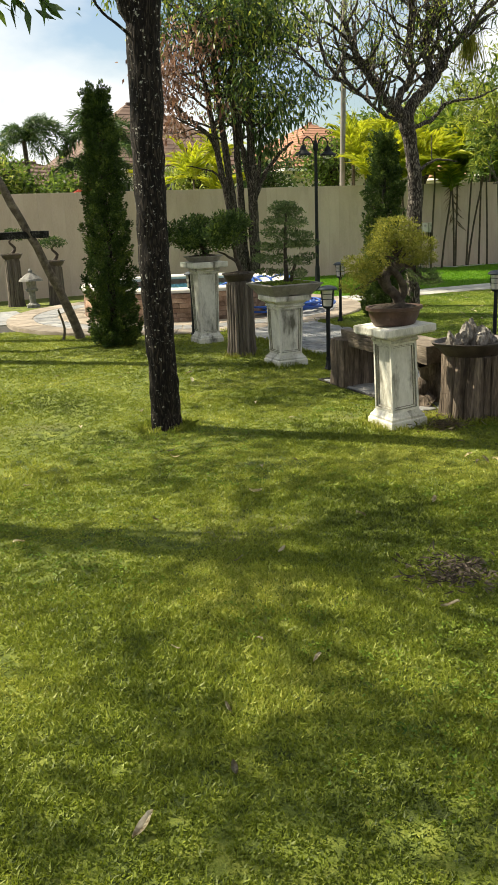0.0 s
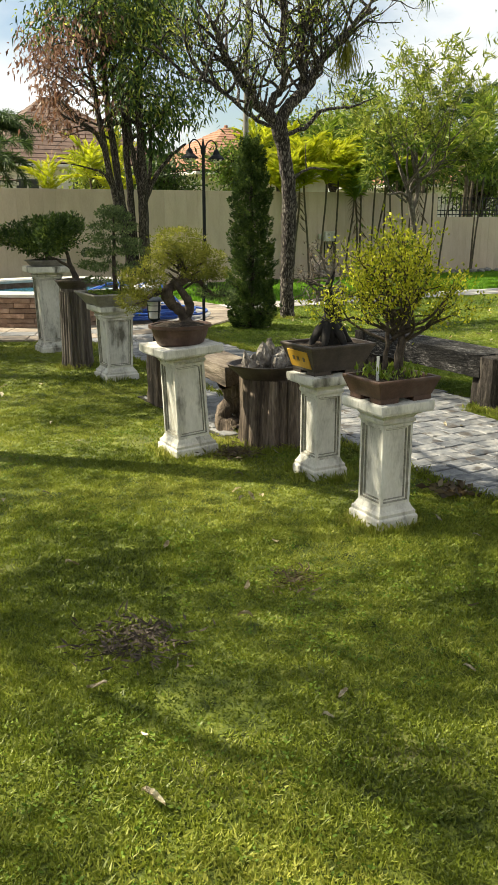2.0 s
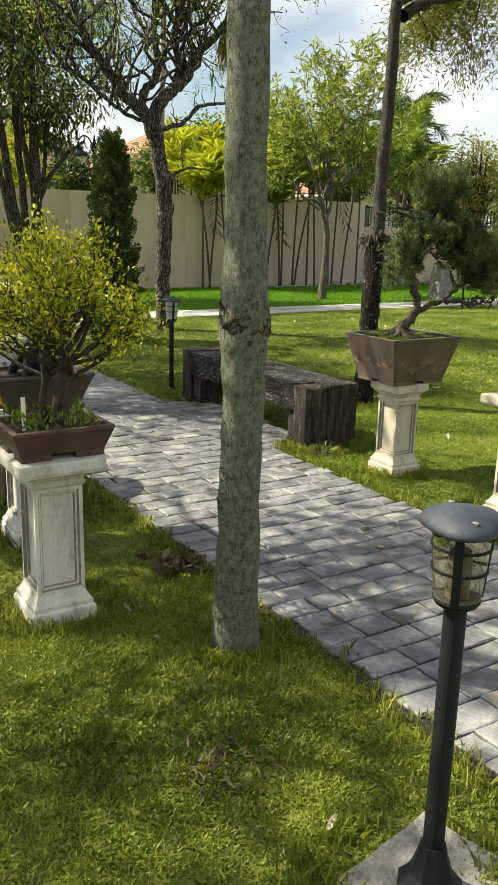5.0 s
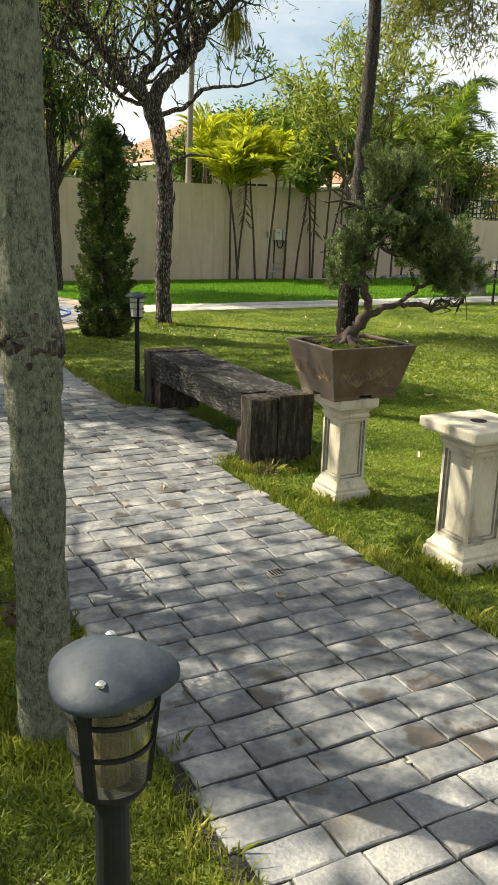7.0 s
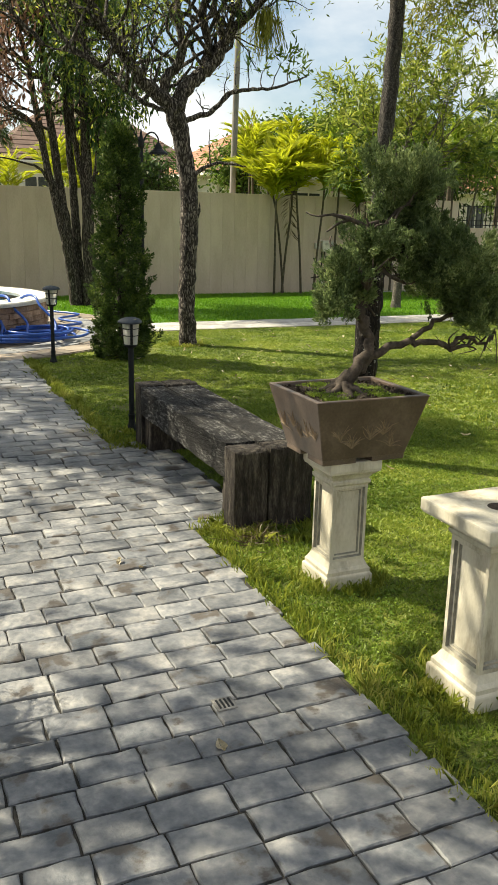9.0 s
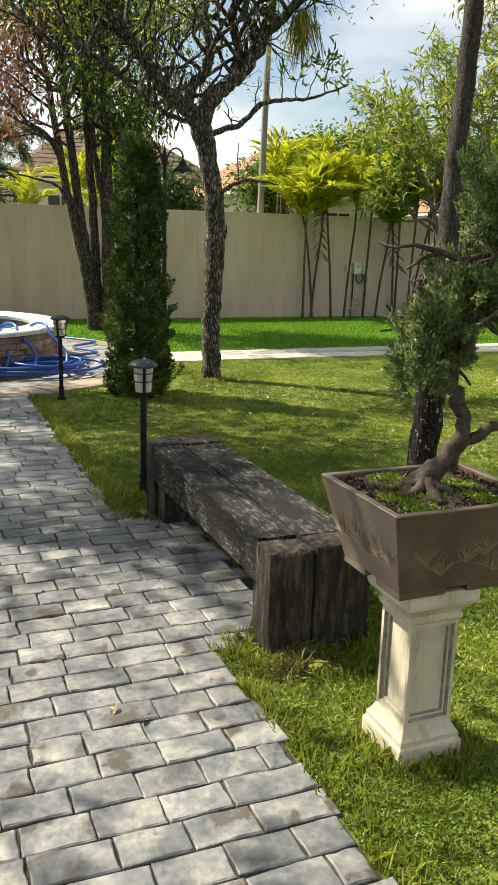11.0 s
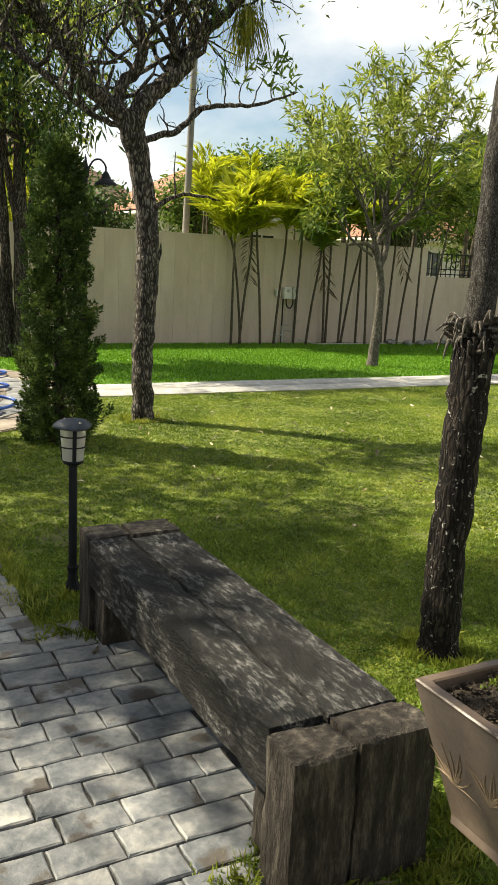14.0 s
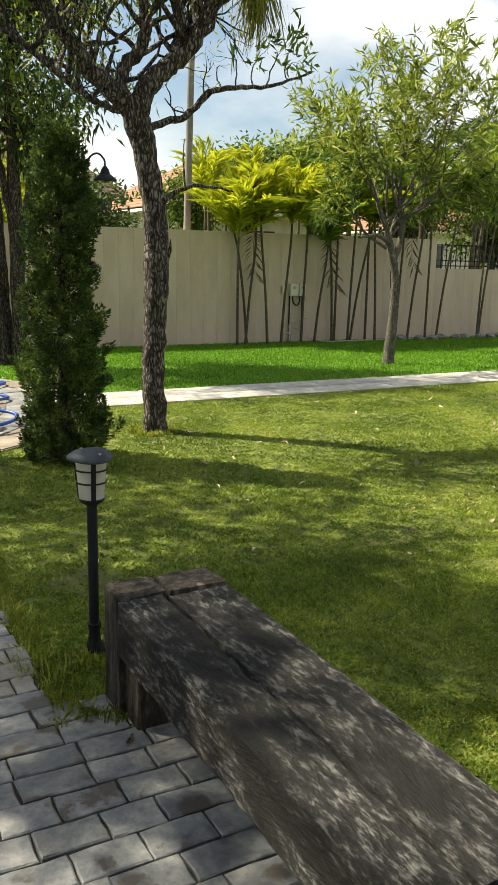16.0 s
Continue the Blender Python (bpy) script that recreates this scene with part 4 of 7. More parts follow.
# juniper in the large grey-brown pot
P7 = rect_pot(6.19, 4.03, 0.572, 0.195, 0.165, 0.262, 0.225, 0.280, M_POT_BRONZE, "large grey-brown square clay pot with pale grass relief", feet=0.020, wall=0.024, lip=0.005, foot=0.40, taper=0.985)
for face in range(2):
    rr = random.Random(60 + face)
    w = Wood(60 + face)
    for cl in range(5):
        cx, cz = -0.13 + 0.065 * cl + rr.uniform(-0.02, 0.02), rr.uniform(0.03, 0.11)
        for k in range(16):
            a = rr.gauss(-0.15, 0.55)
            ln = rr.uniform(0.03, 0.085)
            bend = rr.uniform(-0.6, 0.6)
            w.tube([(cx + ln * q * math.sin(a + bend * q), 0, cz + ln * q * math.cos(a + bend * q)) for q in (0.0, 0.35, 0.7, 1.0)], [0.0016, 0.0018, 0.0014, 0.0005], 5)
    o = w.make("grass_relief", M_POT_PATTERN, P7, "pale raised grass pattern")
    if face == 0:
        o.matrix_basis = pose(-0.1985, 0, 0.03, 0, -14.6, 0) @ pose(0, 0, 0, 0, 0, 90)
    else:
        o.matrix_basis = pose(0, -0.1685, 0.03, 13.1, 0, 0)
b = bonsai(6.165, 4.02, 0.825, "large grey-green juniper bonsai with leaning twisted trunk")
w = Wood(77)
w.bend([(-0.02, 0, -0.01), (0.0, 0, 0.05), (0.06, 0, 0.12), (0.12, 0.0, 0.2), (0.10, 0.02, 0.28), (0.07, 0.02, 0.36), (0.1, 0.02, 0.5), (0.14, 0.02, 0.7)], [0.036, 0.030, 0.024, 0.022, 0.022, 0.020, 0.016, 0.008], 5, 10, 0.3, 0.008)
w.bend([(-0.06, 0.03, -0.01), (0.0, 0.03, 0.06), (0.08, 0.02, 0.1), (0.15, 0.0, 0.17), (0.26, -0.02, 0.21), (0.36, -0.04, 0.22), (0.50, -0.06, 0.19), (0.6, -0.06, 0.22)], [0.026, 0.024, 0.022, 0.019, 0.016, 0.014, 0.011, 0.005], 5, 8, 0.25, 0.010)
w.bend([(0.48, -0.06, 0.20), (0.56, -0.06, 0.24), (0.66, -0.05, 0.20), (0.74, -0.04, 0.25)], [0.011, 0.009, 0.007, 0.003], 5, 6, 0.25, 0.008)
w.bend([(0.30, -0.03, 0.22), (0.42, -0.02, 0.30), (0.56, 0.0, 0.34), (0.66, 0.0, 0.42)], [0.014, 0.011, 0.008, 0.004], 5, 6, 0.25, 0.008)
for k in range(12):
    q = (0.46 + 0.024 * k, -0.06 + 0.01 * (k % 3), 0.20 + 0.004 * (k % 4))
    w.bend([q, (q[0] + w.rng.uniform(-0.03, 0.05), q[1] + w.rng.uniform(-0.04, 0.04), q[2] + w.rng.uniform(-0.05, 0.06)), (q[0] + w.rng.uniform(-0.05, 0.08), q[1] + w.rng.uniform(-0.06, 0.06), q[2] + w.rng.uniform(-0.09, 0.10))], [0.005, 0.0035, 0.0015], 3, 5)
for dx, dy in ((-0.12, -0.04), (-0.09, 0.07), (0.07, -0.09), (-0.02, -0.12), (0.1, 0.06)):
    w.bend([(0.0, 0, 0.05), (dx * 0.6, dy * 0.6, 0.02), (dx, dy, 0.0), (dx * 1.25, dy * 1.25, -0.015)], [0.022, 0.015, 0.010, 0.004], 4, 8, 0.35, 0.007)
tips = []
for i in range(24):
    a = w.rng.uniform(0, 6.28)
    w.grow((0.09, 0.02, 0.42 + 0.012 * i), (math.cos(a) + 0.35, math.sin(a), 0.12), 0.16, 0.012, 1, tips, 0.7, 0.03, (2, 3), 0.7, 5, 0.25)
w.make("trunk", M_DARK_TWIG, b, "dark grey-brown twisted weathered trunk")
r = random.Random(71)
sp = many_pads(r, 26, 0.30, 0.02, 0.62, 0.28, 0.24, 0.22, 0.082, 0.75) + many_pads(r, 16, 0.50, 0.0, 0.50, 0.24, 0.2, 0.15, 0.080, 0.75)
sp += many_pads(r, 10, 0.64, -0.05, 0.36, 0.16, 0.15, 0.10, 0.068, 0.75) + many_pads(r, 9, 0.22, 0.0, 0.87, 0.16, 0.14, 0.08, 0.078, 0.75)
juniper_sprays(b, sp, 9, M_LEAF_JUNIPER, 72)
juniper_sprays(b, many_pads(r, 11, -0.02, 0.0, 0.44, 0.16, 0.14, 0.12, 0.055, 0.75), 6, M_LEAF_JUNIPER, 76)
mo = thing("pot_moss", 6.17, 4.02, 0.836, 0, "patchy bright green moss on pot soil", "moss")
rng = np.random.default_rng(73)
cl = rng.uniform(-0.17, 0.17, (26, 2))
P = np.repeat(np.column_stack([cl, np.zeros(26)]), 260, axis=0) + rng.normal(0, 0.020, (26 * 260, 3)) * np.array([1, 1, 0.25])
P[:, :2] = np.clip(P[:, :2], -0.18, 0.18)
P[:, 2] = np.abs(P[:, 2]) + 0.002
D = rng.normal(0, 0.5, (len(P), 3)); D[:, 2] = 0.8
leaves("moss_layer", P, D, 0.0075, 0.005, M_MOSS, mo, 74)
gr = thing("soil_grit", 6.19, 4.03, 0.829, 0, "loose dark grit and chips on pot soil", "grit")
P = np.column_stack([rng.uniform(-0.225, 0.225, 2600), rng.uniform(-0.19, 0.19, 2600), rng.uniform(0.0, 0.012, 2600)])
D = rng.normal(0, 1, (2600, 3)); D[:, 2] = np.abs(D[:, 2]) * 0.4
leaves("chip_layer", P, D, 0.016, 0.011, M_SOIL, gr, 75)

# stone bowl with a small layered tree
P3 = rect_pot(3.90, 7.50, 0.70, 0.205, 0.205, 0.285, 0.285, 0.12, M_POT_GREY, "grey square stone bowl with stepped rim", feet=0.01)
b = bonsai(3.93, 7.5, 0.80, "dark green layered bonsai with thin paired trunks")
w = Wood(51)
tips = []
w.bend([(0.0, 0, -0.005), (-0.01, 0, 0.2), (0.0, 0, 0.45), (0.01, 0, 0.8)], [0.03, 0.02, 0.015, 0.006], 4, 7, 0.15, 0.004)
w.bend([(0.05, 0, -0.005), (0.07, 0, 0.12), (0.12, 0, 0.22), (0.2, 0, 0.26)], [0.02, 0.016, 0.012, 0.006], 4, 7, 0.15, 0.004)
w.make("trunk", M_DARK_TWIG, b)
r = random.Random(52)
layers = []
for z, ring, k in ((0.13, 0.20, 5), (0.25, 0.25, 8), (0.37, 0.25, 8), (0.49, 0.21, 7), (0.60, 0.16, 6), (0.70, 0.11, 5), (0.78, 0.05, 3)):
    for i in range(k):
        a = i * 6.283 / k + z * 9
        q = ring * r.uniform(0.65, 1.05)
        layers.append((q * math.cos(a), q * math.sin(a), z + r.uniform(-0.03, 0.03), r.uniform(0.075, 0.115), r.uniform(0.075, 0.115), 0.035))
pads(b, layers, M_LEAF_JUNIPER, 3600, 0.024, 0.011, 53)
mo = thing("pot_moss", 3.9, 7.5, 0.80, 0, "yellow-green moss on the bowl's soil", "moss")
P = np.column_stack([rng.uniform(-0.2, 0.2, 900), rng.uniform(-0.2, 0.2, 900), rng.uniform(0, 0.02, 900)])
D = rng.normal(0, 0.5, (900, 3)); D[:, 2] = 0.8
leaves("moss_layer", P, D, 0.02, 0.012, M_MOSS, mo, 54)

# post with a bowl and a tree, tall pedestal with a tree
def post_stand(x, y, r, h, label, mat=M_STUMP_GREY):
    p = thing("log_post", x, y, 0, 0, label, "post")
    w = Wood(int(x * 10))
    n = 22
    for i in range(n):
        a = 2 * math.pi * i / n
        rr = r * w.rng.uniform(0.93, 1.03)
        w.tube([(rr * 1.10 * math.cos(a), rr * 1.10 * math.sin(a), 0), (rr * math.cos(a), rr * math.sin(a), h * 0.15), (rr * 0.93 * math.cos(a), rr * 0.93 * math.sin(a), h * 0.96)], [r * 0.17, r * 0.165, r * 0.15], 6, 0.2)
    w.make("bark_ribs", mat, p)
    part("core", lathe([(r * 1.02, 0.0), (r * 0.97, h * 0.5), (r * 0.97, h)], 20), mat, p)
    return p


post_stand(3.78, 8.32, 0.135, 0.80, "grey ribbed log post standing on the lawn")
oval_pot(3.78, 8.32, 0.80, 0.185, 0.16, 0.085, M_POT_DARK, "dark oval bonsai pot on a log post")
b = bonsai(3.76, 8.32, 0.88, "dark green cushion bonsai with slanting trunk")
w = Wood(56)
w.bend([(0.06, 0, -0.01), (0.03, 0, 0.08), (0.0, 0, 0.15), (-0.03, 0, 0.28), (-0.08, 0, 0.42)], [0.035, 0.028, 0.022, 0.016, 0.008], 4, 8, 0.2, 0.004)
w.bend([(0.0, 0, 0.12), (-0.12, 0, 0.2), (-0.22, 0, 0.24)], [0.018, 0.012, 0.006], 4, 7, 0.2, 0.004)
w.make("trunk", M_DARK_TWIG, b)
r = random.Random(57)
pads(b, many_pads(r, 22, -0.10, 0, 0.47, 0.22, 0.2, 0.17, 0.135, 0.65), M_LEAF_CONIFER, 1500, 0.035, 0.016, 58)
oval_pot(3.84, 9.45, 0.96, 0.24, 0.2, 0.07, M_POT_GREY, "shallow grey bonsai bowl on a tall pedestal")
b = bonsai(3.84, 9.45, 1.02, "broad dark conifer bonsai with flat clouds of needles")
w = Wood(59)
w.bend([(0.05, 0, -0.01), (0.0, 0, 0.1), (-0.08, 0, 0.18), (-0.05, 0, 0.32)], [0.04, 0.03, 0.022, 0.01], 4, 8, 0.2, 0.004)
w.make("trunk", M_DARK_TWIG, b)
pads(b, many_pads(r, 24, -0.10, 0, 0.25, 0.32, 0.28, 0.19, 0.15, 0.6), M_LEAF_CONIFER, 1500, 0.04, 0.016, 61)


# ---- benches, stump table ----
def sleeper(bm_seed, x0, x1, y0, y1, z0, z1, axis=1):
    """A squared timber with grooves along its grain, chipped and rounded edges."""
    bm = bmesh.new()
    box(bm, x0, x1, y0, y1, z0, z1)
    size = (x1 - x0, y1 - y0, z1 - z0)
    grain = size.index(max(size))
    for k in range(3):
        es = [e for e in bm.edges if abs(e.verts[0].co[k] - e.verts[1].co[k]) > size[k] * 0.9]
        bmesh.ops.subdivide_edges(bm, edges=es, cuts=26 if k == grain else 8, use_grid_fill=True)
    c = Vector(((x0 + x1) / 2, (y0 + y1) / 2, (z0 + z1) / 2))
    along = Vector([2.0 if k == grain else 48.0 for k in range(3)])
    for v in bm.verts:
        q = Vector(v.co)
        d = [size[k] / 2 - abs(q[k] - c[k]) for k in range(3)]
        near = sorted(range(3), key=lambda k: d[k])
        out = Vector([(1 if q[k] > c[k] else -1) if d[k] < 1e-4 else 0 for k in range(3)])
        g = noise.noise(Vector([q[k] * along[k] for k in range(3)]) + Vector((bm_seed * 7.1, 0, 0)))
        wear = max(0.0, 1 - d[near[1]] / 0.012) * (0.0015 + 0.008 * max(0.0, noise.noise(q * 11 + Vector((bm_seed * 3.3, 5, 0))) + 0.1))
        v.co = q + noise.noise_vector(q * 9 + Vector((bm_seed * 7.1, 0, 0))) * 0.003 - out * (max(0.0, g) * 0.007 + wear)
        if z0 == 0:
            v.co.z = max(v.co.z, 0.0)
    return bm


def make_bench():
    p = thing("sleeper_bench", 6.155, 5.58, 0, 0, "weathered dark railway sleeper bench beside the path", "bench")
    H = 0.431
    part("seat_plank", sleeper(1, -0.200, -0.032, -0.772, 0.752, H - 0.185, H + 0.004), M_OLD_WOOD, p)
    part("seat_plank", sleeper(2, -0.016, 0.218, -0.768, 0.750, H - 0.185, H - 0.004), M_OLD_WOOD, p)
    part("end_block", sleeper(3, -0.212, -0.024, -0.925, -0.778, 0, H - 0.006), M_OLD_WOOD_UP, p)
    part("end_block", sleeper(4, -0.018, 0.230, -0.920, -0.776, 0, H - 0.003), M_OLD_WOOD_UP, p)
    part("end_block", sleeper(5, -0.190, -0.012, 0.758, 0.915, 0, H + 0.010), M_OLD_WOOD_UP, p)
    part("end_block", sleeper(6, -0.006, 0.215, 0.758, 0.918, 0, H + 0.008), M_OLD_WOOD_UP, p)
    part("leg_block", sleeper(7, -0.17, 0.02, -0.765, -0.66, 0, H - 0.19), M_OLD_WOOD_UP, p)
    part("leg_block", sleeper(9, -0.17, 0.17, 0.63, 0.752, 0, H - 0.19), M_OLD_WOOD_UP, p)


make_bench()


def make_log_bench():
    p = thing("log_bench", 3.95, 5.62, 0, 0, "rustic brown log bench with thick block leg", "bench")
    bm = sleeper(11, -0.17, 0.17, -0.62, 0.62, 0.36, 0.50, 1)
    for v in bm.verts:
        v.co.x *= 1 + 0.10 * math.sin(v.co.y * 6)
    part("seat_plank", bm, M_LOG, p)
    part("end_block", sleeper(12, -0.22, 0.18, 0.48, 0.72, 0, 0.42, 2), M_STUMP, p)
    w = Wood(13)
    w.bend([(-0.05, -0.48, 0.0), (-0.10, -0.42, 0.1), (-0.02, -0.44, 0.22), (-0.06, -0.46, 0.38)], [0.10, 0.06, 0.07, 0.10], 5, 10, 0.3, 0.01)
    w.bend([(0.12, -0.45, 0.0), (0.05, -0.42, 0.14), (0.08, -0.46, 0.38)], [0.07, 0.05, 0.08], 5, 9, 0.3, 0.01)
    w.make("root_leg", M_STUMP, p, "gnarled dark root leg")


make_log_bench()


def make_stump():
    p = thing("stump_table", 4.04, 4.76, 0, 0, "broad dark weathered tree stump table", "stump")
    w = Wood(15)
    n = 20
    for i in range(n):
        a = 2 * math.pi * i / n
        rr = 0.20 * w.rng.uniform(0.9, 1.08)
        top = 0.46 * w.rng.uniform(0.97, 1.02)
        w.tube([(rr * 1.06 * math.cos(a), rr * 1.06 * math.sin(a), 0), (rr * math.cos(a), rr * math.sin(a), top * 0.4), (rr * 0.98 * math.cos(a), rr * 0.98 * math.sin(a), top)], [0.045, 0.043, 0.042], 7, 0.35)
    w.make("bark_ribs", M_STUMP, p)
    part("core", lathe([(0.205, 0), (0.2, 0.25), (0.2, 0.46)], 20), M_STUMP, p)
    q = thing("stone_tray", 4.0, 4.76, 0.455, 0, "dark shallow wooden tray on a stump", "tray")
    bm = lathe([(0.20, 0.0), (0.25, 0.05), (0.29, 0.085), (0.30, 0.10), (0.28, 0.10), (0.26, 0.072), (0.02, 0.062)], 28)
    for v in bm.verts:
        v.co.x *= 1.02 + 0.06 * math.sin(3 * math.atan2(v.co.y, v.co.x))
        v.co.y *= 0.82
    part("tray", bm, M_POT_DARK, q)
    rk = thing("ornamental_rock", 3.99, 4.76, 0.515, 0, "pale jagged ornamental rock with grey crevices", "rock")
    rr = random.Random(3)
    for i, (dx, dy, h, s) in enumerate(((-0.06, 0.0, 0.17, 0.055), (0.0, 0.02, 0.20, 0.055), (0.07, -0.01, 0.15, 0.06), (0.13, 0.01, 0.12, 0.055), (-0.13, 0.0, 0.10, 0.05), (0.03, -0.05, 0.11, 0.06), (-0.17, 0.03, 0.13, 0.035), (0.18, 0.0, 0.07, 0.05))):
        bm = bmesh.new()
        bmesh.ops.create_icosphere(bm, subdivisions=3, radius=1)
        for v in bm.verts:
            c = v.co.copy()
            t = (c.z + 1) / 2
            k = s * (1.15 - 0.75 * t)
            q3 = Vector((c.x * k * 1.2, c.y * k, t * h))
            v.co = q3 + noise.noise_vector(Vector((q3.x * 30 + i * 5, q3.y * 30, q3.z * 12))) * 0.02 + noise.noise_vector(q3 * 70) * 0.008 + Vector((dx, dy, 0))
        part("spire", bm, M_ROCK, rk)


make_stump()


# ---- lamps ----
def bollard(x, y, post, label, s=1.0, turn=0.0, slab=False):
    """Garden bollard: flared foot, post, ribbed lens, shallow cap with two screws."""
    p = thing("garden_lamp", x, y, 0, turn, label, "lamp", "garden lamps")
    z0 = 0.02 if slab else 0.0
    k = 0.85 if slab else 0.45
    part("foot", lathe([(0.085 * k, z0), (0.085 * k, z0 + 0.016), (0.078 * k, z0 + 0.022), (0.055 * k, z0 + 0.05), (0.036 * k + 0.004, z0 + 0.09), (0.027, z0 + 0.125)], 8, square=1), M_LAMP, p)
    rp = 0.024 if slab else 0.020
    part("post", lathe([(rp, z0 + 0.0), (rp, post)], 18), M_LAMP, p)
    part("collar", lathe([(0.028 * s, post - 0.01), (0.058 * s, post + 0.004), (0.066 * s, post + 0.014), (0.064 * s, post + 0.02)], 28), M_LAMP, p)
    ln = part("lens", lathe([(0.064 * s, post + 0.018), (0.080 * s, post + 0.175)], 28, cap=False), M_LENS if slab else M_LENS_MILKY, p, "smoked amber lens" if slab else "milky pale lens", smooth=True)
    ln.visible_shadow = False
    for z in (0.065, 0.115):
        rad = (0.064 + 0.016 * z / 0.157) * s + 0.001
        part("ring", lathe([(rad, post + 0.018 + z - 0.003), (rad + 0.004, post + 0.018 + z - 0.003), (rad + 0.004, post + 0.018 + z + 0.003), (rad, post + 0.018 + z + 0.003), (rad, post + 0.018 + z - 0.003)], 28, cap=False), M_LAMP, p)
    for k in range(3):
        a = math.radians(100 + 120 * k)
        bm = bmesh.new()
        box(bm, -0.003, 0.003, -0.009, 0.009, 0, 0.165)
        o = part("rib", bm, M_LAMP, p)
        o.matrix_basis = pose(0.067 * s * math.cos(a), 0.067 * s * math.sin(a), post + 0.015, 0, 5.8, math.degrees(a))
    part("socket", lathe([(0.03 * s, post + 0.018), (0.03 * s, post + 0.10), (0.026 * s, post + 0.125), (0.018 * s, post + 0.125), (0.018 * s, post + 0.09)], 20), M_SOCKET, p, "brown lamp socket")
    zc = post + 0.172
    bm = lathe([(0.088, zc), (0.110, zc - 0.002), (0.114, zc + 0.001), (0.113, zc + 0.008), (0.106, zc + 0.015), (0.085, zc + 0.028), (0.05, zc + 0.037), (0.018, zc + 0.041), (0.002, zc + 0.042)], 48)
    for v in bm.verts:
        a = math.atan2(v.co.y, v.co.x)
        k = (1 + 0.085 * math.cos(3 * a + 0.6)) * s
        v.co.x *= k
        v.co.y *= k
    cap = part("cap", bm, M_LAMP_CAP, p, "bluish grey painted cap", smooth=True)
    for a in (242, 70):
        o = part("screw", lathe([(0.007, 0), (0.007, 0.004), (0.004, 0.006)], 10), M_SCREW, p)
        o.matrix_basis = pose(0.085 * s * math.cos(radians(a)), 0.085 * s * math.sin(radians(a)), zc + 0.027, 0, 0, 0)
    return p


def slab_stone(x, y, turn):
    bm = bmesh.new()
    box(bm, -0.17, 0.17, -0.17, 0.17, 0.0, 0.022)
    bmesh.ops.subdivide_edges(bm, edges=bm.edges[:], cuts=7, use_grid_fill=True)
    for v in bm.verts:
        v.co += noise.noise_vector(v.co * 22) * 0.010 * (1 if v.co.z > 0.01 else 0.4)
        v.co.z = max(v.co.z, 0.0)
    o = tagged(part("lamp_slab", bm, M_SLAB), "rough broken grey concrete slab in the grass", "slab")
    o.matrix_basis = pose(x, y, 0, 0, 0, turn)


slab_stone(4.005, 1.345, 12)
bollard(3.968, 1.350, 0.728, "black garden lamp with smoked lens on a slab", 0.76, 0, True)
bollard(6.045, 6.86, 0.625, "black garden lamp beside the sleeper bench", 0.76, 40)
bollard(6.07, 10.0, 0.60, "black garden lamp at the plaza edge", 0.78, 20)
bollard(4.08, 6.95, 0.60, "black garden lamp behind a white pedestal", 0.78, 70)
bollard(3.92, 10.1, 0.60, "black garden lamp before the fountain", 0.78, 10)


def street_lamp(x, y):
    p = thing("street_lamp", x, y, gz(y), 12, "dark green post lamp with two hanging bell shades", "lamp")
    part("post", lathe([(0.085, 0), (0.085, 0.06), (0.055, 0.1), (0.046, 0.5), (0.036, 0.55), (0.030, 2.7), (0.05, 2.74), (0.05, 2.84), (0.03, 2.88), (0.018, 2.94), (0.004, 3.02)], 14), M_LAMP, p)
    for s in (-1, 1):
        w = Wood(2)
        w.bend([(0, 0, 2.72), (s * 0.10, 0, 2.92), (s * 0.22, 0, 2.97), (s * 0.31, 0, 2.90), (s * 0.32, 0, 2.82)], [0.016, 0.013, 0.013, 0.013, 0.013], 5, 8)
        w.make("arm", M_LAMP, p)
        o = part("shade", lathe([(0.02, 2.82), (0.05, 2.78), (0.07, 2.72), (0.15, 2.66), (0.16, 2.63), (0.15, 2.63), (0.06, 2.70)], 20, cap=False), M_LAMP, p, "dark bell-shaped shade")
        o.location.x = s * 0.32
        o = part("globe", lathe([(0.12, 2.64), (0.10, 2.60), (0.05, 2.575), (0.005, 2.57)], 16, cap=False), M_LENS_CLEAR, p, "pale glass globe")
        o.location.x = s * 0.32


street_lamp(8.54, 14.95)


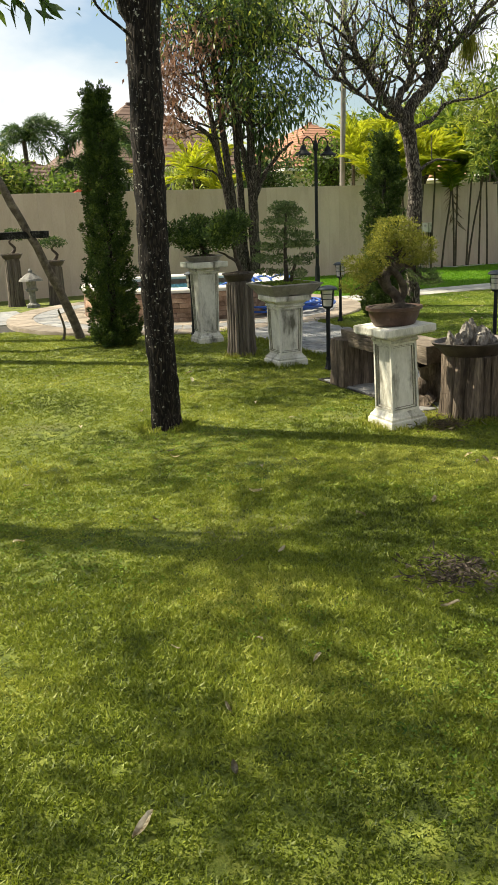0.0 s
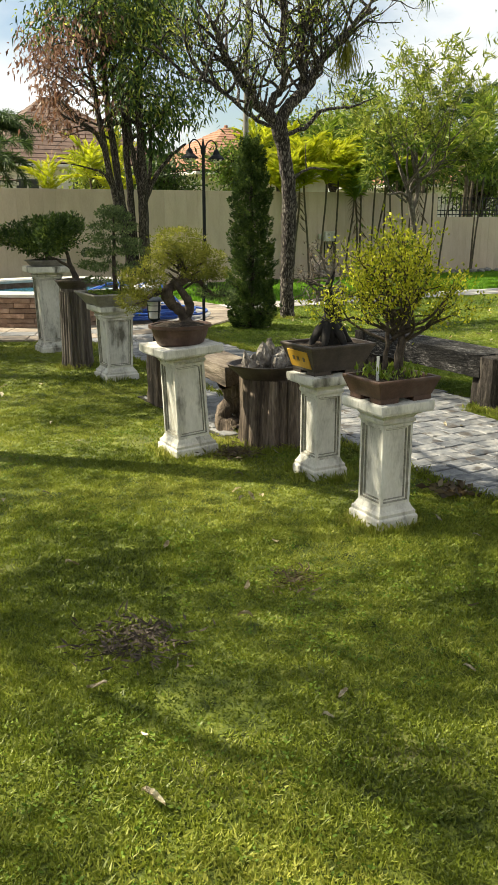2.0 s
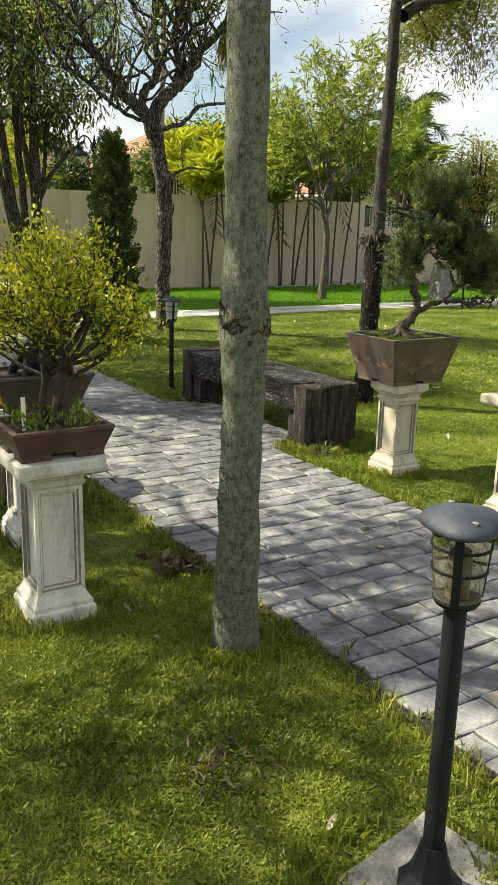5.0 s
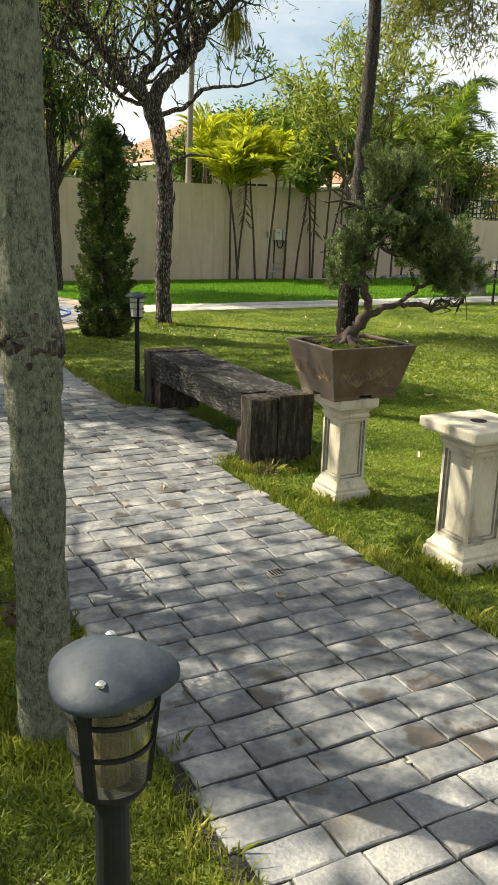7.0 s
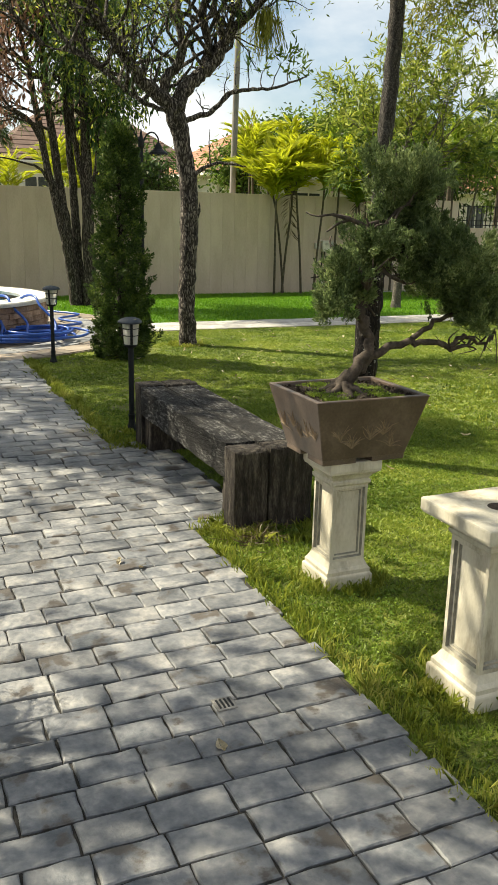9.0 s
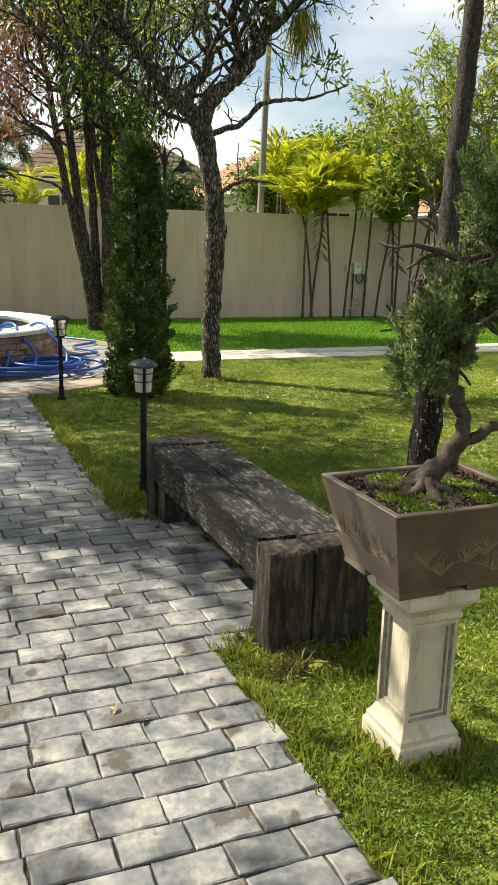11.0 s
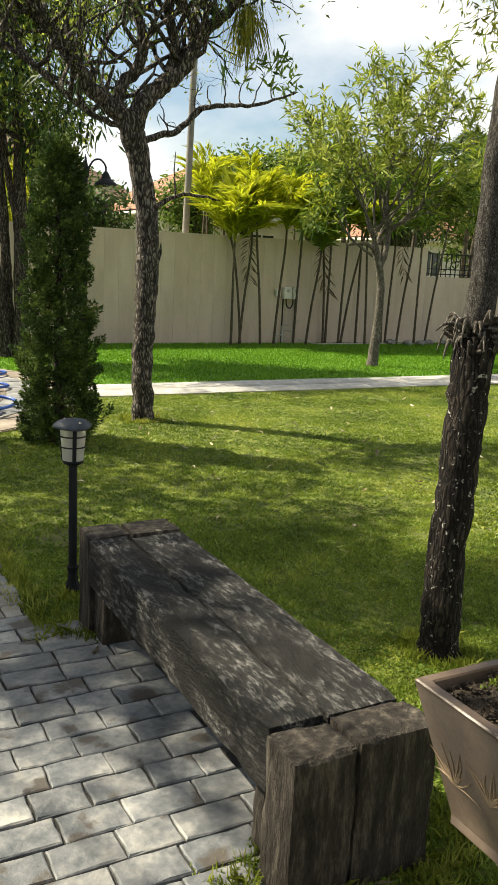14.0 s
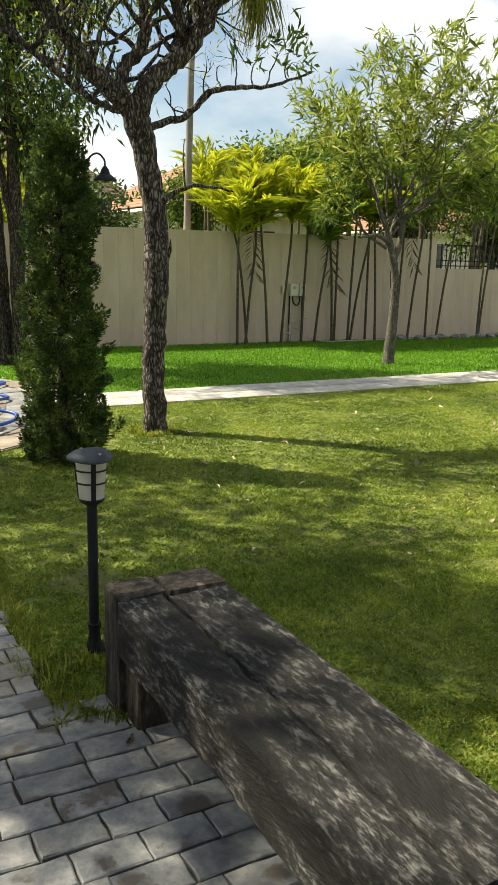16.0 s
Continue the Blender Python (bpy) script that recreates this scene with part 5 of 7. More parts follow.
# ---- fountain ----
def make_fountain():
    rng = random.Random(8)
    p = thing("fountain", FX, FY, 0, 0, "round stacked-stone fountain basin with pale rim", "fountain")
    part("core", lathe([(FR - 0.05, 0), (FR - 0.05, 0.44), (FR - 0.30, 0.44), (FR - 0.30, 0.1)], 64, cap=False), M_LEDGE, p)
    bm = lathe([(FR - 0.33, 0.42), (FR - 0.34, 0.46), (FR - 0.32, 0.48), (FR + 0.03, 0.48), (FR + 0.045, 0.465), (FR + 0.04, 0.43), (FR - 0.33, 0.42)], 72, cap=False)
    part("rim", bm, M_RIM, p, "pale smooth coping")
    part("water", lathe([(FR - 0.31, 0.34), (0.01, 0.34)], 48, cap=False), M_WATER, p, "still blue pool water")
    meshes = []
    for k in range(6):
        L = 0.16 + 0.055 * k
        b = bmesh.new()
        box(b, -L / 2 + 0.002, L / 2 - 0.002, -0.03, 0.03, 0.002, 0.068, bevel=0.004)
        for v in b.verts:
            v.co += noise.noise_vector(v.co * 30 + Vector((k * 4, 0, 0))) * 0.005
        me = bpy.data.meshes.new("ledge_stone")
        b.to_mesh(me)
        b.free()
        me.materials.append(M_LEDGE)
        meshes.append((L, me))
    for row in range(6):
        a = rng.uniform(0, 0.3)
        end = a + 2 * math.pi
        while a < end - 0.04:
            L, me = rng.choice(meshes)
            L2 = min(L, (end - a) * FR)
            o = new("ledge_stone", me)
            o.parent = p
            mid = a + L2 / FR / 2
            rad = FR - 0.03 + rng.uniform(-0.008, 0.014)
            o.matrix_basis = pose(rad * math.cos(mid), rad * math.sin(mid), row * 0.07, 0, 0, math.degrees(mid) + 90) @ Matrix.Diagonal((L2 / L, 1, 1, 1))
            a += L2 / FR
    h = thing("garden_hose", 6.1, 11.3, 0.03, 0, "bright blue garden hose coiled beside the fountain", "hose")
    w = Wood(4)
    pts = []
    for i in range(60):
        a = i * 0.42
        pts.append((0.34 * math.cos(a) * (1 + 0.22 * math.sin(i * 0.7)) + 0.05 * math.sin(i * 0.31), 0.30 * math.sin(a) * (1 + 0.2 * math.cos(i * 0.9)) + 0.25 * math.sin(i * 0.05), 0.02 + 0.0022 * i + 0.012 * math.sin(i * 1.3)))
    w.bend(pts, [0.017] * 60, 3, 8)
    w.bend([(0.3, 0.3, 0.03), (0.5, 0.7, 0.03), (0.45, 1.2, 0.03), (0.9, 1.5, 0.03), (0.7, 2.1, 0.03), (1.1, 2.6, 0.03), (0.7, 3.2, 0.03)], [0.017] * 7, 8, 8)
    w.bend([(-0.3, 0.0, 0.05), (-0.35, 0.2, 0.2), (-0.40, 0.42, 0.45), (-0.48, 0.62, 0.51), (-0.65, 0.9, 0.45), (-0.8, 1.2, 0.35)], [0.017] * 6, 6, 8)
    pts = []
    for i in range(70):
        a = i * 0.36
        k = 1 + 0.3 * math.sin(i * 0.23)
        pts.append((-0.05 + 0.55 * math.cos(a) * k, 0.05 + 0.26 * math.sin(a) * k, 0.03 + 0.10 * (i / 70) + 0.05 * max(0.0, math.sin(a + 0.6))))
    w.bend(pts, [0.017] * 70, 3, 8)
    for dx in (-0.42, -0.12, 0.22):
        w.bend([(dx, -0.05, 0.06), (dx + 0.06, 0.18, 0.22), (dx - 0.08, 0.36, 0.40), (dx - 0.12, 0.50, 0.505), (dx - 0.2, 0.75, 0.49), (dx - 0.3, 0.95, 0.38)], [0.017] * 6, 6, 8)
    w.make("hose", M_HOSE, h)


make_fountain()


# ---- trees ----
def tree(name, x, y, label, category="tree", group=""):
    return thing(name, x, y, gz(y), 0, label, category, group)


def tree_m():
    """Dark rough trunk on the lawn; its crown spreads above the view."""
    t = tree("tree", 1.95, 5.66, "tall garden tree with rough black bark and pale flecks")
    w = Wood(101)
    w.bend([(0, 0, -0.05), (0, 0, 0.05), (-0.015, -0.01, 0.5), (-0.03, -0.02, 1.2), (-0.02, -0.03, 2.0), (0.0, -0.05, 2.75), (0.08, -0.1, 3.6), (0.1, 0, 4.6)],
           [0.135, 0.112, 0.102, 0.106, 0.108, 0.112, 0.09, 0.06], 7, 18, 0.10, 0.006)
    w.bend([(-0.02, -0.05, 2.62), (-0.16, -0.05, 2.95), (-0.35, -0.1, 3.5), (-0.6, -0.1, 4.2)], [0.07, 0.055, 0.05, 0.03], 5, 10, 0.15, 0.008)
    w.bend([(-0.06, -0.05, 2.60), (-0.2, -0.1, 2.68), (-0.32, -0.1, 2.78), (-0.5, -0.1, 3.1)], [0.012, 0.009, 0.008, 0.006], 4, 6)
    tips = []
    for i in range(26):
        a = i * 2.4
        w.grow((0.08 - 0.3 * (i % 2), -0.05, 3.7 + 0.046 * i), (math.cos(a), math.sin(a), 0.35), 1.25, 0.024, 3, tips, 0.65, 0.06, (2, 3), 0.72, 6, 0.2)
    w.make("trunk", M_BARK_DARK, t)
    # Unseen crown cut to the tips that throw shade on the near path.
    tips = [q for q in tips if q[0].z > 4.5 and q[0].x > -1.15 and -0.85 < q[0].y < 1.1]
    P, Q = around(tips, 5, 0.16, 102)
    leaves("crown", P, Q, 0.15, 0.06, M_LEAF_GREEN, t, 103)


def tree_n():
    """Pale trunk with lichen at the edge of the path."""
    t = tree("tree", 4.165, 2.56, "slim tree with pale grey-green lichen-covered trunk beside the path")
    w = Wood(111)
    w.bend([(0.01, 0, -0.04), (0.005, 0, 0.06), (0.0, -0.01, 0.5), (0.0, -0.02, 0.95), (-0.005, -0.03, 1.17), (-0.015, -0.04, 1.5), (-0.03, -0.06, 2.2), (-0.03, -0.08, 3.0), (0, 0, 4.2)],
           [0.108, 0.084, 0.071, 0.069, 0.081, 0.066, 0.063, 0.06, 0.05], 8, 22, 0.07, 0.004)
    tips = []
    for i in range(12):
        a = i * 2.4 + 1
        w.grow((-0.02, -0.05, 3.5 + 0.07 * i), (math.cos(a), math.sin(a), 0.4), 0.95, 0.026, 3, tips, 0.65, 0.08, (2, 3), 0.72, 6, 0.2)
    w.make("trunk", M_BARK_LICHEN, t)
    k = Wood(114)
    k.bend([(-0.003, -0.026, 1.08), (-0.004, -0.028, 1.12), (-0.005, -0.03, 1.17), (-0.006, -0.031, 1.21), (-0.008, -0.033, 1.26)], [0.062, 0.076, 0.085, 0.080, 0.060], 5, 26, 0.14, 0.006)
    k.make("knot", M_KNOT, t, "dark rough swollen ring of bark")
    P, Q = around([q for q in tips if q[0].z > 3.2], 2, 0.14, 112)
    leaves("crown", P, Q, 0.12, 0.05, M_LEAF_GREEN, t, 113)


def tree_k():
    """Black lower trunk, a frayed collar of bark, and a slim grey stem above."""
    t = tree("tree", 7.27, 5.66, "tree with black lower trunk, frayed bark collar and slim stem")
    w = Wood(121)
    w.bend([(0.0, 0, -0.04), (0.0, 0, 0.06), (0.0, 0, 0.4), (0.01, 0.0, 0.8), (0.02, 0.0, 1.1), (0.03, 0.0, 1.38)], [0.106, 0.084, 0.077, 0.077, 0.078, 0.086], 7, 18, 0.14, 0.006)
    w.make("lower_trunk", M_BARK_DARK, t, "black furrowed lower trunk")
    w = Wood(122)
    w.bend([(0.03, 0, 1.30), (0.05, 0.01, 1.6), (0.07, 0.02, 2.0), (0.095, 0.02, 2.6), (0.11, 0.02, 3.1), (0.14, 0.0, 3.9), (0.25, 0, 4.8)], [0.064, 0.054, 0.049, 0.046, 0.043, 0.036, 0.028], 7, 14, 0.12, 0.005)
    tips = []
    w.bend([(0.18, 0.02, 3.05), (0.45, 0.0, 3.2), (0.9, -0.1, 3.3), (1.4, -0.2, 3.5), (1.9, -0.3, 3.62)], [0.05, 0.042, 0.035, 0.025, 0.012], 5, 8, 0.1, 0.01)
    w.bend([(0.22, 0.02, 3.15), (-0.05, 0.1, 3.55), (-0.2, 0.2, 4.1)], [0.045, 0.035, 0.02], 5, 8, 0.1, 0.01)
    for i in range(16):
        f = i / 15
        a = i * 2.4
        w.grow((0.4 + 1.5 * f, -0.02 - 0.28 * f, 3.2 + 0.40 * f), (0.5 * math.cos(a) + 0.5, math.sin(a), 0.05), 0.75, 0.016, 2, tips, 0.6, 0.02, (2, 3), 0.72, 5, 0.15)
    for i in range(12):
        a = i * 2.4
        w.grow((0.2, 0, 3.7 + 0.08 * i), (math.cos(a), math.sin(a), 0.25), 0.95, 0.02, 2, tips, 0.6, 0.05, (2, 3), 0.72, 5, 0.15)
    w.make("stem", M_BARK_STEM, t, "slim dark grey upper stem and limbs")
    P, Q = around(tips, 100, 0.11, 123, 0.9, 0.0)
    leaves("crown", P, Q, 0.062, 0.012, M_LEAF_OLIVE, t, 124)
    P, Q = around(tips, 14, 0.12, 125, 0.7, 0.0)
    leaves("inner_crown", P, Q, 0.060, 0.010, M_LEAF_GREEN, t, 126)
    w = Wood(127)
    for i in range(60):
        a = w.rng.uniform(0, 6.28)
        r0 = 0.085
        z = 1.32 + w.rng.uniform(-0.05, 0.08)
        L = w.rng.uniform(0.02, 0.06) * (2.6 if i % 14 == 0 else 1)
        c, s = math.cos(a), math.sin(a)
        w.bend([(0.03 + r0 * c * 0.8, r0 * s * 0.8, z), (0.03 + (r0 + L * 0.5) * c, (r0 + L * 0.5) * s, z + w.rng.uniform(-0.01, 0.05)), (0.03 + (r0 + L) * c, (r0 + L) * s, z + w.rng.uniform(-0.05, 0.05))], [0.014, 0.008, 0.002], 3, 5, 0.2)
    w.make("bark_collar", M_BARK_GREY, t, "frayed grey collar of loose bark")


def tree_b():
    """Gnarled spreading tree on the lawn."""
    t = tree("tree", 7.88, 10.85, "gnarled grey tree with forked limbs and sparse drooping leaves")
    w = Wood(131)
    w.bend([(0.02, 0, -0.05), (0.02, 0, 0.06), (0.0, 0, 0.5), (0.02, 0, 1.0), (0.03, 0, 1.5), (0.02, 0, 1.9), (-0.05, 0, 2.35), (-0.13, 0, 2.66), (-0.15, 0.0, 2.78)],
           [0.135, 0.112, 0.100, 0.100, 0.112, 0.104, 0.10, 0.115, 0.115], 6, 14, 0.13, 0.010)
    tips = []
    left = w.bend([(-0.15, 0, 2.72), (-0.30, 0, 2.86), (-0.52, 0.0, 3.02), (-0.74, 0, 3.28), (-1.0, 0, 3.6), (-1.2, 0, 4.0)], [0.085, 0.08, 0.072, 0.06, 0.045, 0.03], 5, 10, 0.15, 0.014)
    mid = w.bend([(-0.26, 0.02, 2.86), (-0.24, 0.05, 3.08), (-0.10, 0.05, 3.22), (-0.06, 0, 3.45), (-0.12, 0, 3.75), (-0.05, 0, 4.3), (-0.15, 0, 5.0)], [0.06, 0.058, 0.056, 0.05, 0.042, 0.03, 0.014], 5, 9, 0.15, 0.014)
    right = w.bend([(-0.14, 0, 2.74), (-0.02, 0, 2.98), (0.16, 0, 3.14), (0.36, 0, 3.32), (0.50, 0, 3.58), (0.72, 0, 3.80), (1.0, 0, 4.1), (1.5, 0, 4.45)], [0.092, 0.088, 0.08, 0.072, 0.06, 0.052, 0.04, 0.02], 5, 10, 0.15, 0.014)
    up = w.bend([(0.22, 0.02, 3.2), (0.28, 0.06, 3.5), (0.22, 0.08, 3.85), (0.38, 0.1, 4.3), (0.3, 0.1, 5.0)], [0.055, 0.05, 0.042, 0.03, 0.014], 5, 8, 0.15, 0.014)
    low = w.bend([(-0.08, -0.02, 2.60), (0.10, -0.05, 2.68), (0.32, -0.05, 2.76), (0.50, -0.05, 2.96), (0.80, -0.08, 3.02), (1.1, -0.1, 3.06), (1.5, -0.1, 3.22)], [0.035, 0.032, 0.03, 0.026, 0.022, 0.016, 0.008], 5, 7, 0.15, 0.01)
    lowl = w.bend([(-0.2, 0, 2.72), (-0.5, -0.05, 2.78), (-0.8, -0.05, 2.95), (-1.2, -0.05, 3.2), (-1.7, 0, 3.3)], [0.03, 0.027, 0.024, 0.018, 0.008], 5, 7, 0.15, 0.012)
    w.bend([(0.04, -0.06, 1.98), (0.13, -0.08, 2.08), (0.30, -0.1, 2.16), (0.55, -0.1, 2.17), (0.72, -0.12, 2.14)], [0.03, 0.024, 0.018, 0.012, 0.006], 5, 6, 0.15, 0.008)
    w.tube([(0.26, -0.1, 2.15), (0.24, -0.1, 2.4), (0.25, -0.1, 2.55)], [0.010, 0.007, 0.004], 5)
    w.tube([(0.10, -0.02, 1.5), (0.15, -0.03, 1.62), (0.155, -0.03, 1.72)], [0.03, 0.016, 0.004], 6, 0.2)
    for limb, n, k in ((left, 16, 0.75), (mid, 16, 0.8), (right, 20, 0.8), (up, 16, 0.8), (lowl, 10, 0.6)):
        for i in range(n):
            p = limb[int(len(limb) * (0.30 + 0.68 * i / n))]
            a = i * 2.4
            w.grow(p, (math.cos(a), 0.6 * math.sin(a), 0.75), k * w.rng.uniform(0.6, 1.1), 0.026, 2, tips, 0.7, 0.12, (2, 3), 0.72, 5, 0.24)
    bare = []
    for i in range(9):
        p = low[int(len(low) * (0.25 + 0.7 * i / 9))]
        w.grow(p, (w.rng.gauss(0.2, 0.5), w.rng.gauss(0, 0.5), 0.8), 0.26, 0.008, 2, bare, 0.7, 0.1, (1, 2), 0.7, 4, 0.3)
    w.make("trunk", M_BARK_GNARL, t, "dark gnarled trunk and limbs")
    rng = np.random.default_rng(133)
    pick = [q for i, q in enumerate(tips) if i % 3 != 1]
    P, Q = around(pick, 6, 0.09, 132, 0.5, 0.2)
    leaves("crown", P, Q, 0.056, 0.018, M_LEAF_LIGHT, t, 134, droop=0.1)
    hang = [q for i, q in enumerate(tips) if i % 22 == 1]
    P, Q = around(hang, 8, 0.05, 135, 0.2, 0.0, 0.9)
    leaves("drooping_leaf_spray", P, Q, 0.17, 0.020, M_LEAF_DARK, t, 136, droop=0.7)
    rng = np.random.default_rng(139)
    P = np.array([0.98, 0.0, 3.98]) + rng.normal(0, 0.05, (170, 3)) * np.array([1.3, 1.3, 0.7])
    D = np.column_stack([rng.normal(0, 0.30, 170), rng.normal(0, 0.30, 170), np.full(170, -1.0)])
    leaves("hanging_tuft", P, D, 0.42, 0.014, M_LEAF_OLIVE, t, 140, "olive tuft of long thin hanging leaves", droop=0.3)
    far = [q for q in bare if q[0].x > 0.8]
    if far:
        P, Q = around(far, 6, 0.05, 137, 0.5, 0.1)
        leaves("end_leaves", P, Q, 0.12, 0.03, M_LEAF_GREEN, t, 138)


def tree_a():
    """Cluster of dark upright trunks with a heavy hanging crown."""
    t = tree("tree", 7.95, 16.9, "multi-trunked dark tree with hanging leaves and dried reddish foliage")
    w = Wood(141)
    stems = [([(-0.14, 0), (-0.22, 0.7), (-0.36, 1.5), (-0.60, 2.6), (-0.85, 4.2), (-1.15, 5.4)], 0.0, 0.080), ([(-0.10, 0), (-0.15, 0.7), (-0.26, 1.5), (-0.42, 2.6), (-0.57, 4.2), (-0.6, 5.6)], 0.04, 0.092),
             ([(-0.02, 0), (-0.04, 0.8), (-0.08, 1.6), (-0.12, 2.6), (-0.2, 4.2), (-0.1, 5.6)], 0.12, 0.085), ([(0.12, 0), (0.13, 0.8), (0.12, 1.9), (0.13, 2.6), (0.12, 4.2), (0.3, 5.6)], -0.03, 0.115)]
    tops = []
    for pts, yy, r in stems:
        tops.append(w.bend([(x, yy, z - (0.05 if z == 0 else 0)) for x, z in pts], [r * 1.25, r, r * 0.92, r * 0.82, r * 0.6, r * 0.25], 6, 10, 0.16, 0.012))
    w.bend([(0.14, -0.03, 1.85), (0.26, -0.02, 2.15), (0.48, 0, 2.48), (0.80, 0, 2.85), (1.15, 0, 3.1)], [0.075, 0.06, 0.05, 0.038, 0.02], 5, 8, 0.15, 0.012)
    w.bend([(0.10, -0.03, 1.9), (0.02, 0, 2.5), (-0.10, 0, 3.2), (-0.12, 0, 4.2)], [0.07, 0.06, 0.05, 0.03], 5, 8, 0.15, 0.012)
    w.bend([(0.22, -0.02, 2.1), (0.33, 0.02, 2.6), (0.37, 0, 3.4)], [0.05, 0.04, 0.03], 4, 8, 0.15, 0.012)
    w.bend([(-0.48, 0, 2.1), (-0.7, -0.05, 2.45), (-1.0, -0.1, 2.55), (-1.4, -0.1, 2.62)], [0.03, 0.024, 0.018, 0.01], 4, 7, 0.1, 0.01)
    w.bend([(-0.66, 0, 2.9), (-0.85, 0, 3.25), (-1.2, 0, 3.5), (-1.6, 0, 3.9)], [0.045, 0.035, 0.025, 0.012], 4, 7, 0.1, 0.012)
    tips = []
    for pts in tops:
        for i in range(15):
            p = pts[int(len(pts) * (0.66 + 0.33 * i / 15))]
            a = i * 2.4 + p.x * 5
            w.grow(p, (math.cos(a), math.sin(a), 0.35), 0.95, 0.026, 2, tips, 0.7, 0.05, (2, 3), 0.75, 6, 0.2)
    w.make("trunk", M_BARK_BROWN, t, "cluster of dark upright trunks")
    hang = [q for q in tips if q[0].z > 3.3]
    red = [q for q in hang if q[0].x < -0.75 and q[0].z < 5]
    green = [q for q in hang if not (q[0].x < -0.75 and q[0].z < 5)]
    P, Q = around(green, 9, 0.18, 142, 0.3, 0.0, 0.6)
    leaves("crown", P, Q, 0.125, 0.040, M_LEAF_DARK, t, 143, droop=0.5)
    # Sunlight put into the colour: a lighter leaf copy over the dark crown.
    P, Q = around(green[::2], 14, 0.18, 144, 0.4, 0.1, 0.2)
    leaves("sun_painted_leaves", P, Q, 0.12, 0.040, M_LEAF_LIGHT, t, 145, droop=0.35)
    P, Q = around(red, 11, 0.16, 146, 0.3, 0.0, 0.6)
    leaves("dried_leaves", P, Q, 0.10, 0.042, M_LEAF_RED, t, 147, droop=0.5, label="dried reddish brown foliage")
    rng = np.random.default_rng(148)
    P = np.column_stack([rng.normal(0.48, 0.22, 420), rng.normal(0, 0.25, 420), rng.uniform(2.9, 3.8, 420)])
    D = np.column_stack([rng.normal(0, 0.4, 420), rng.normal(0, 0.4, 420), np.full(420, -1.0)])
    leaves("hanging_spray", P, D, 0.15, 0.045, M_LEAF_DARK, t, 149, droop=0.3)


def whorls(tips, per, seed, length=0.26, width=0.045):
    """Rosettes of long leaves at the ends of twigs."""
    rng = np.random.default_rng(seed)
    T = np.array([list(p) for p, _ in tips])
    D = np.array([list(d) for _, d in tips])
    P = np.repeat(T, per, axis=0) + rng.normal(0, 0.025, (len(T) * per, 3))
    Q = rng.normal(0, 0.75, (len(T) * per, 3)) + np.repeat(D, per, axis=0) * 0.55
    Q[:, 2] += 0.25
    return P, Q


def tree_c():
    """Small tree on the turf with rosettes of long leaves."""
    t = tree("tree", 13.55, 14.8, "small spreading tree with pale trunk and long strap-like leaves")
    w = Wood(151)
    w.bend([(0.0, 0, -0.05), (0.0, 0, 0.1), (0.04, 0, 0.7), (0.05, 0, 1.3), (-0.02, 0, 1.7), (-0.16, 0, 2.1)], [0.125, 0.098, 0.076, 0.066, 0.064, 0.05], 5, 12, 0.10, 0.008)
    w.bend([(-0.02, 0, 1.65), (0.08, 0, 1.9), (0.12, 0, 2.2), (0.05, 0, 2.6)], [0.06, 0.05, 0.045, 0.03], 5, 9, 0.08, 0.006)
    w.bend([(-0.1, 0, 1.95), (-0.35, 0, 2.05), (-0.7, 0, 2.02)], [0.04, 0.03, 0.02], 5, 8, 0.08, 0.006)
    tips = []
    for i in range(18):
        a = i * 2.4
        base = (-0.16, 0, 2.08) if i % 2 else (0.06, 0, 2.5)
        w.grow((base[0], base[1], base[2] - 0.25 + 0.03 * i), (math.cos(a) * 0.9, math.sin(a) * 0.9, 0.02 + 0.13 * i), 1.05, 0.026, 3, tips, 0.46, 0.08, (2, 3), 0.76, 6, 0.2)
    w.make("trunk", M_BARK_GREY, t, "pale grey ringed trunk")
    P, Q = whorls(tips, 8, 152)
    leaves("crown", P, Q, 0.19, 0.032, M_LEAF_LIGHT, t, 153, droop=0.22)
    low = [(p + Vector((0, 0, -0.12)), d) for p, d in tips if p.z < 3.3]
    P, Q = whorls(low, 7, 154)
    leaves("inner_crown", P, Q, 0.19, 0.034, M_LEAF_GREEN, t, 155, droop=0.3)


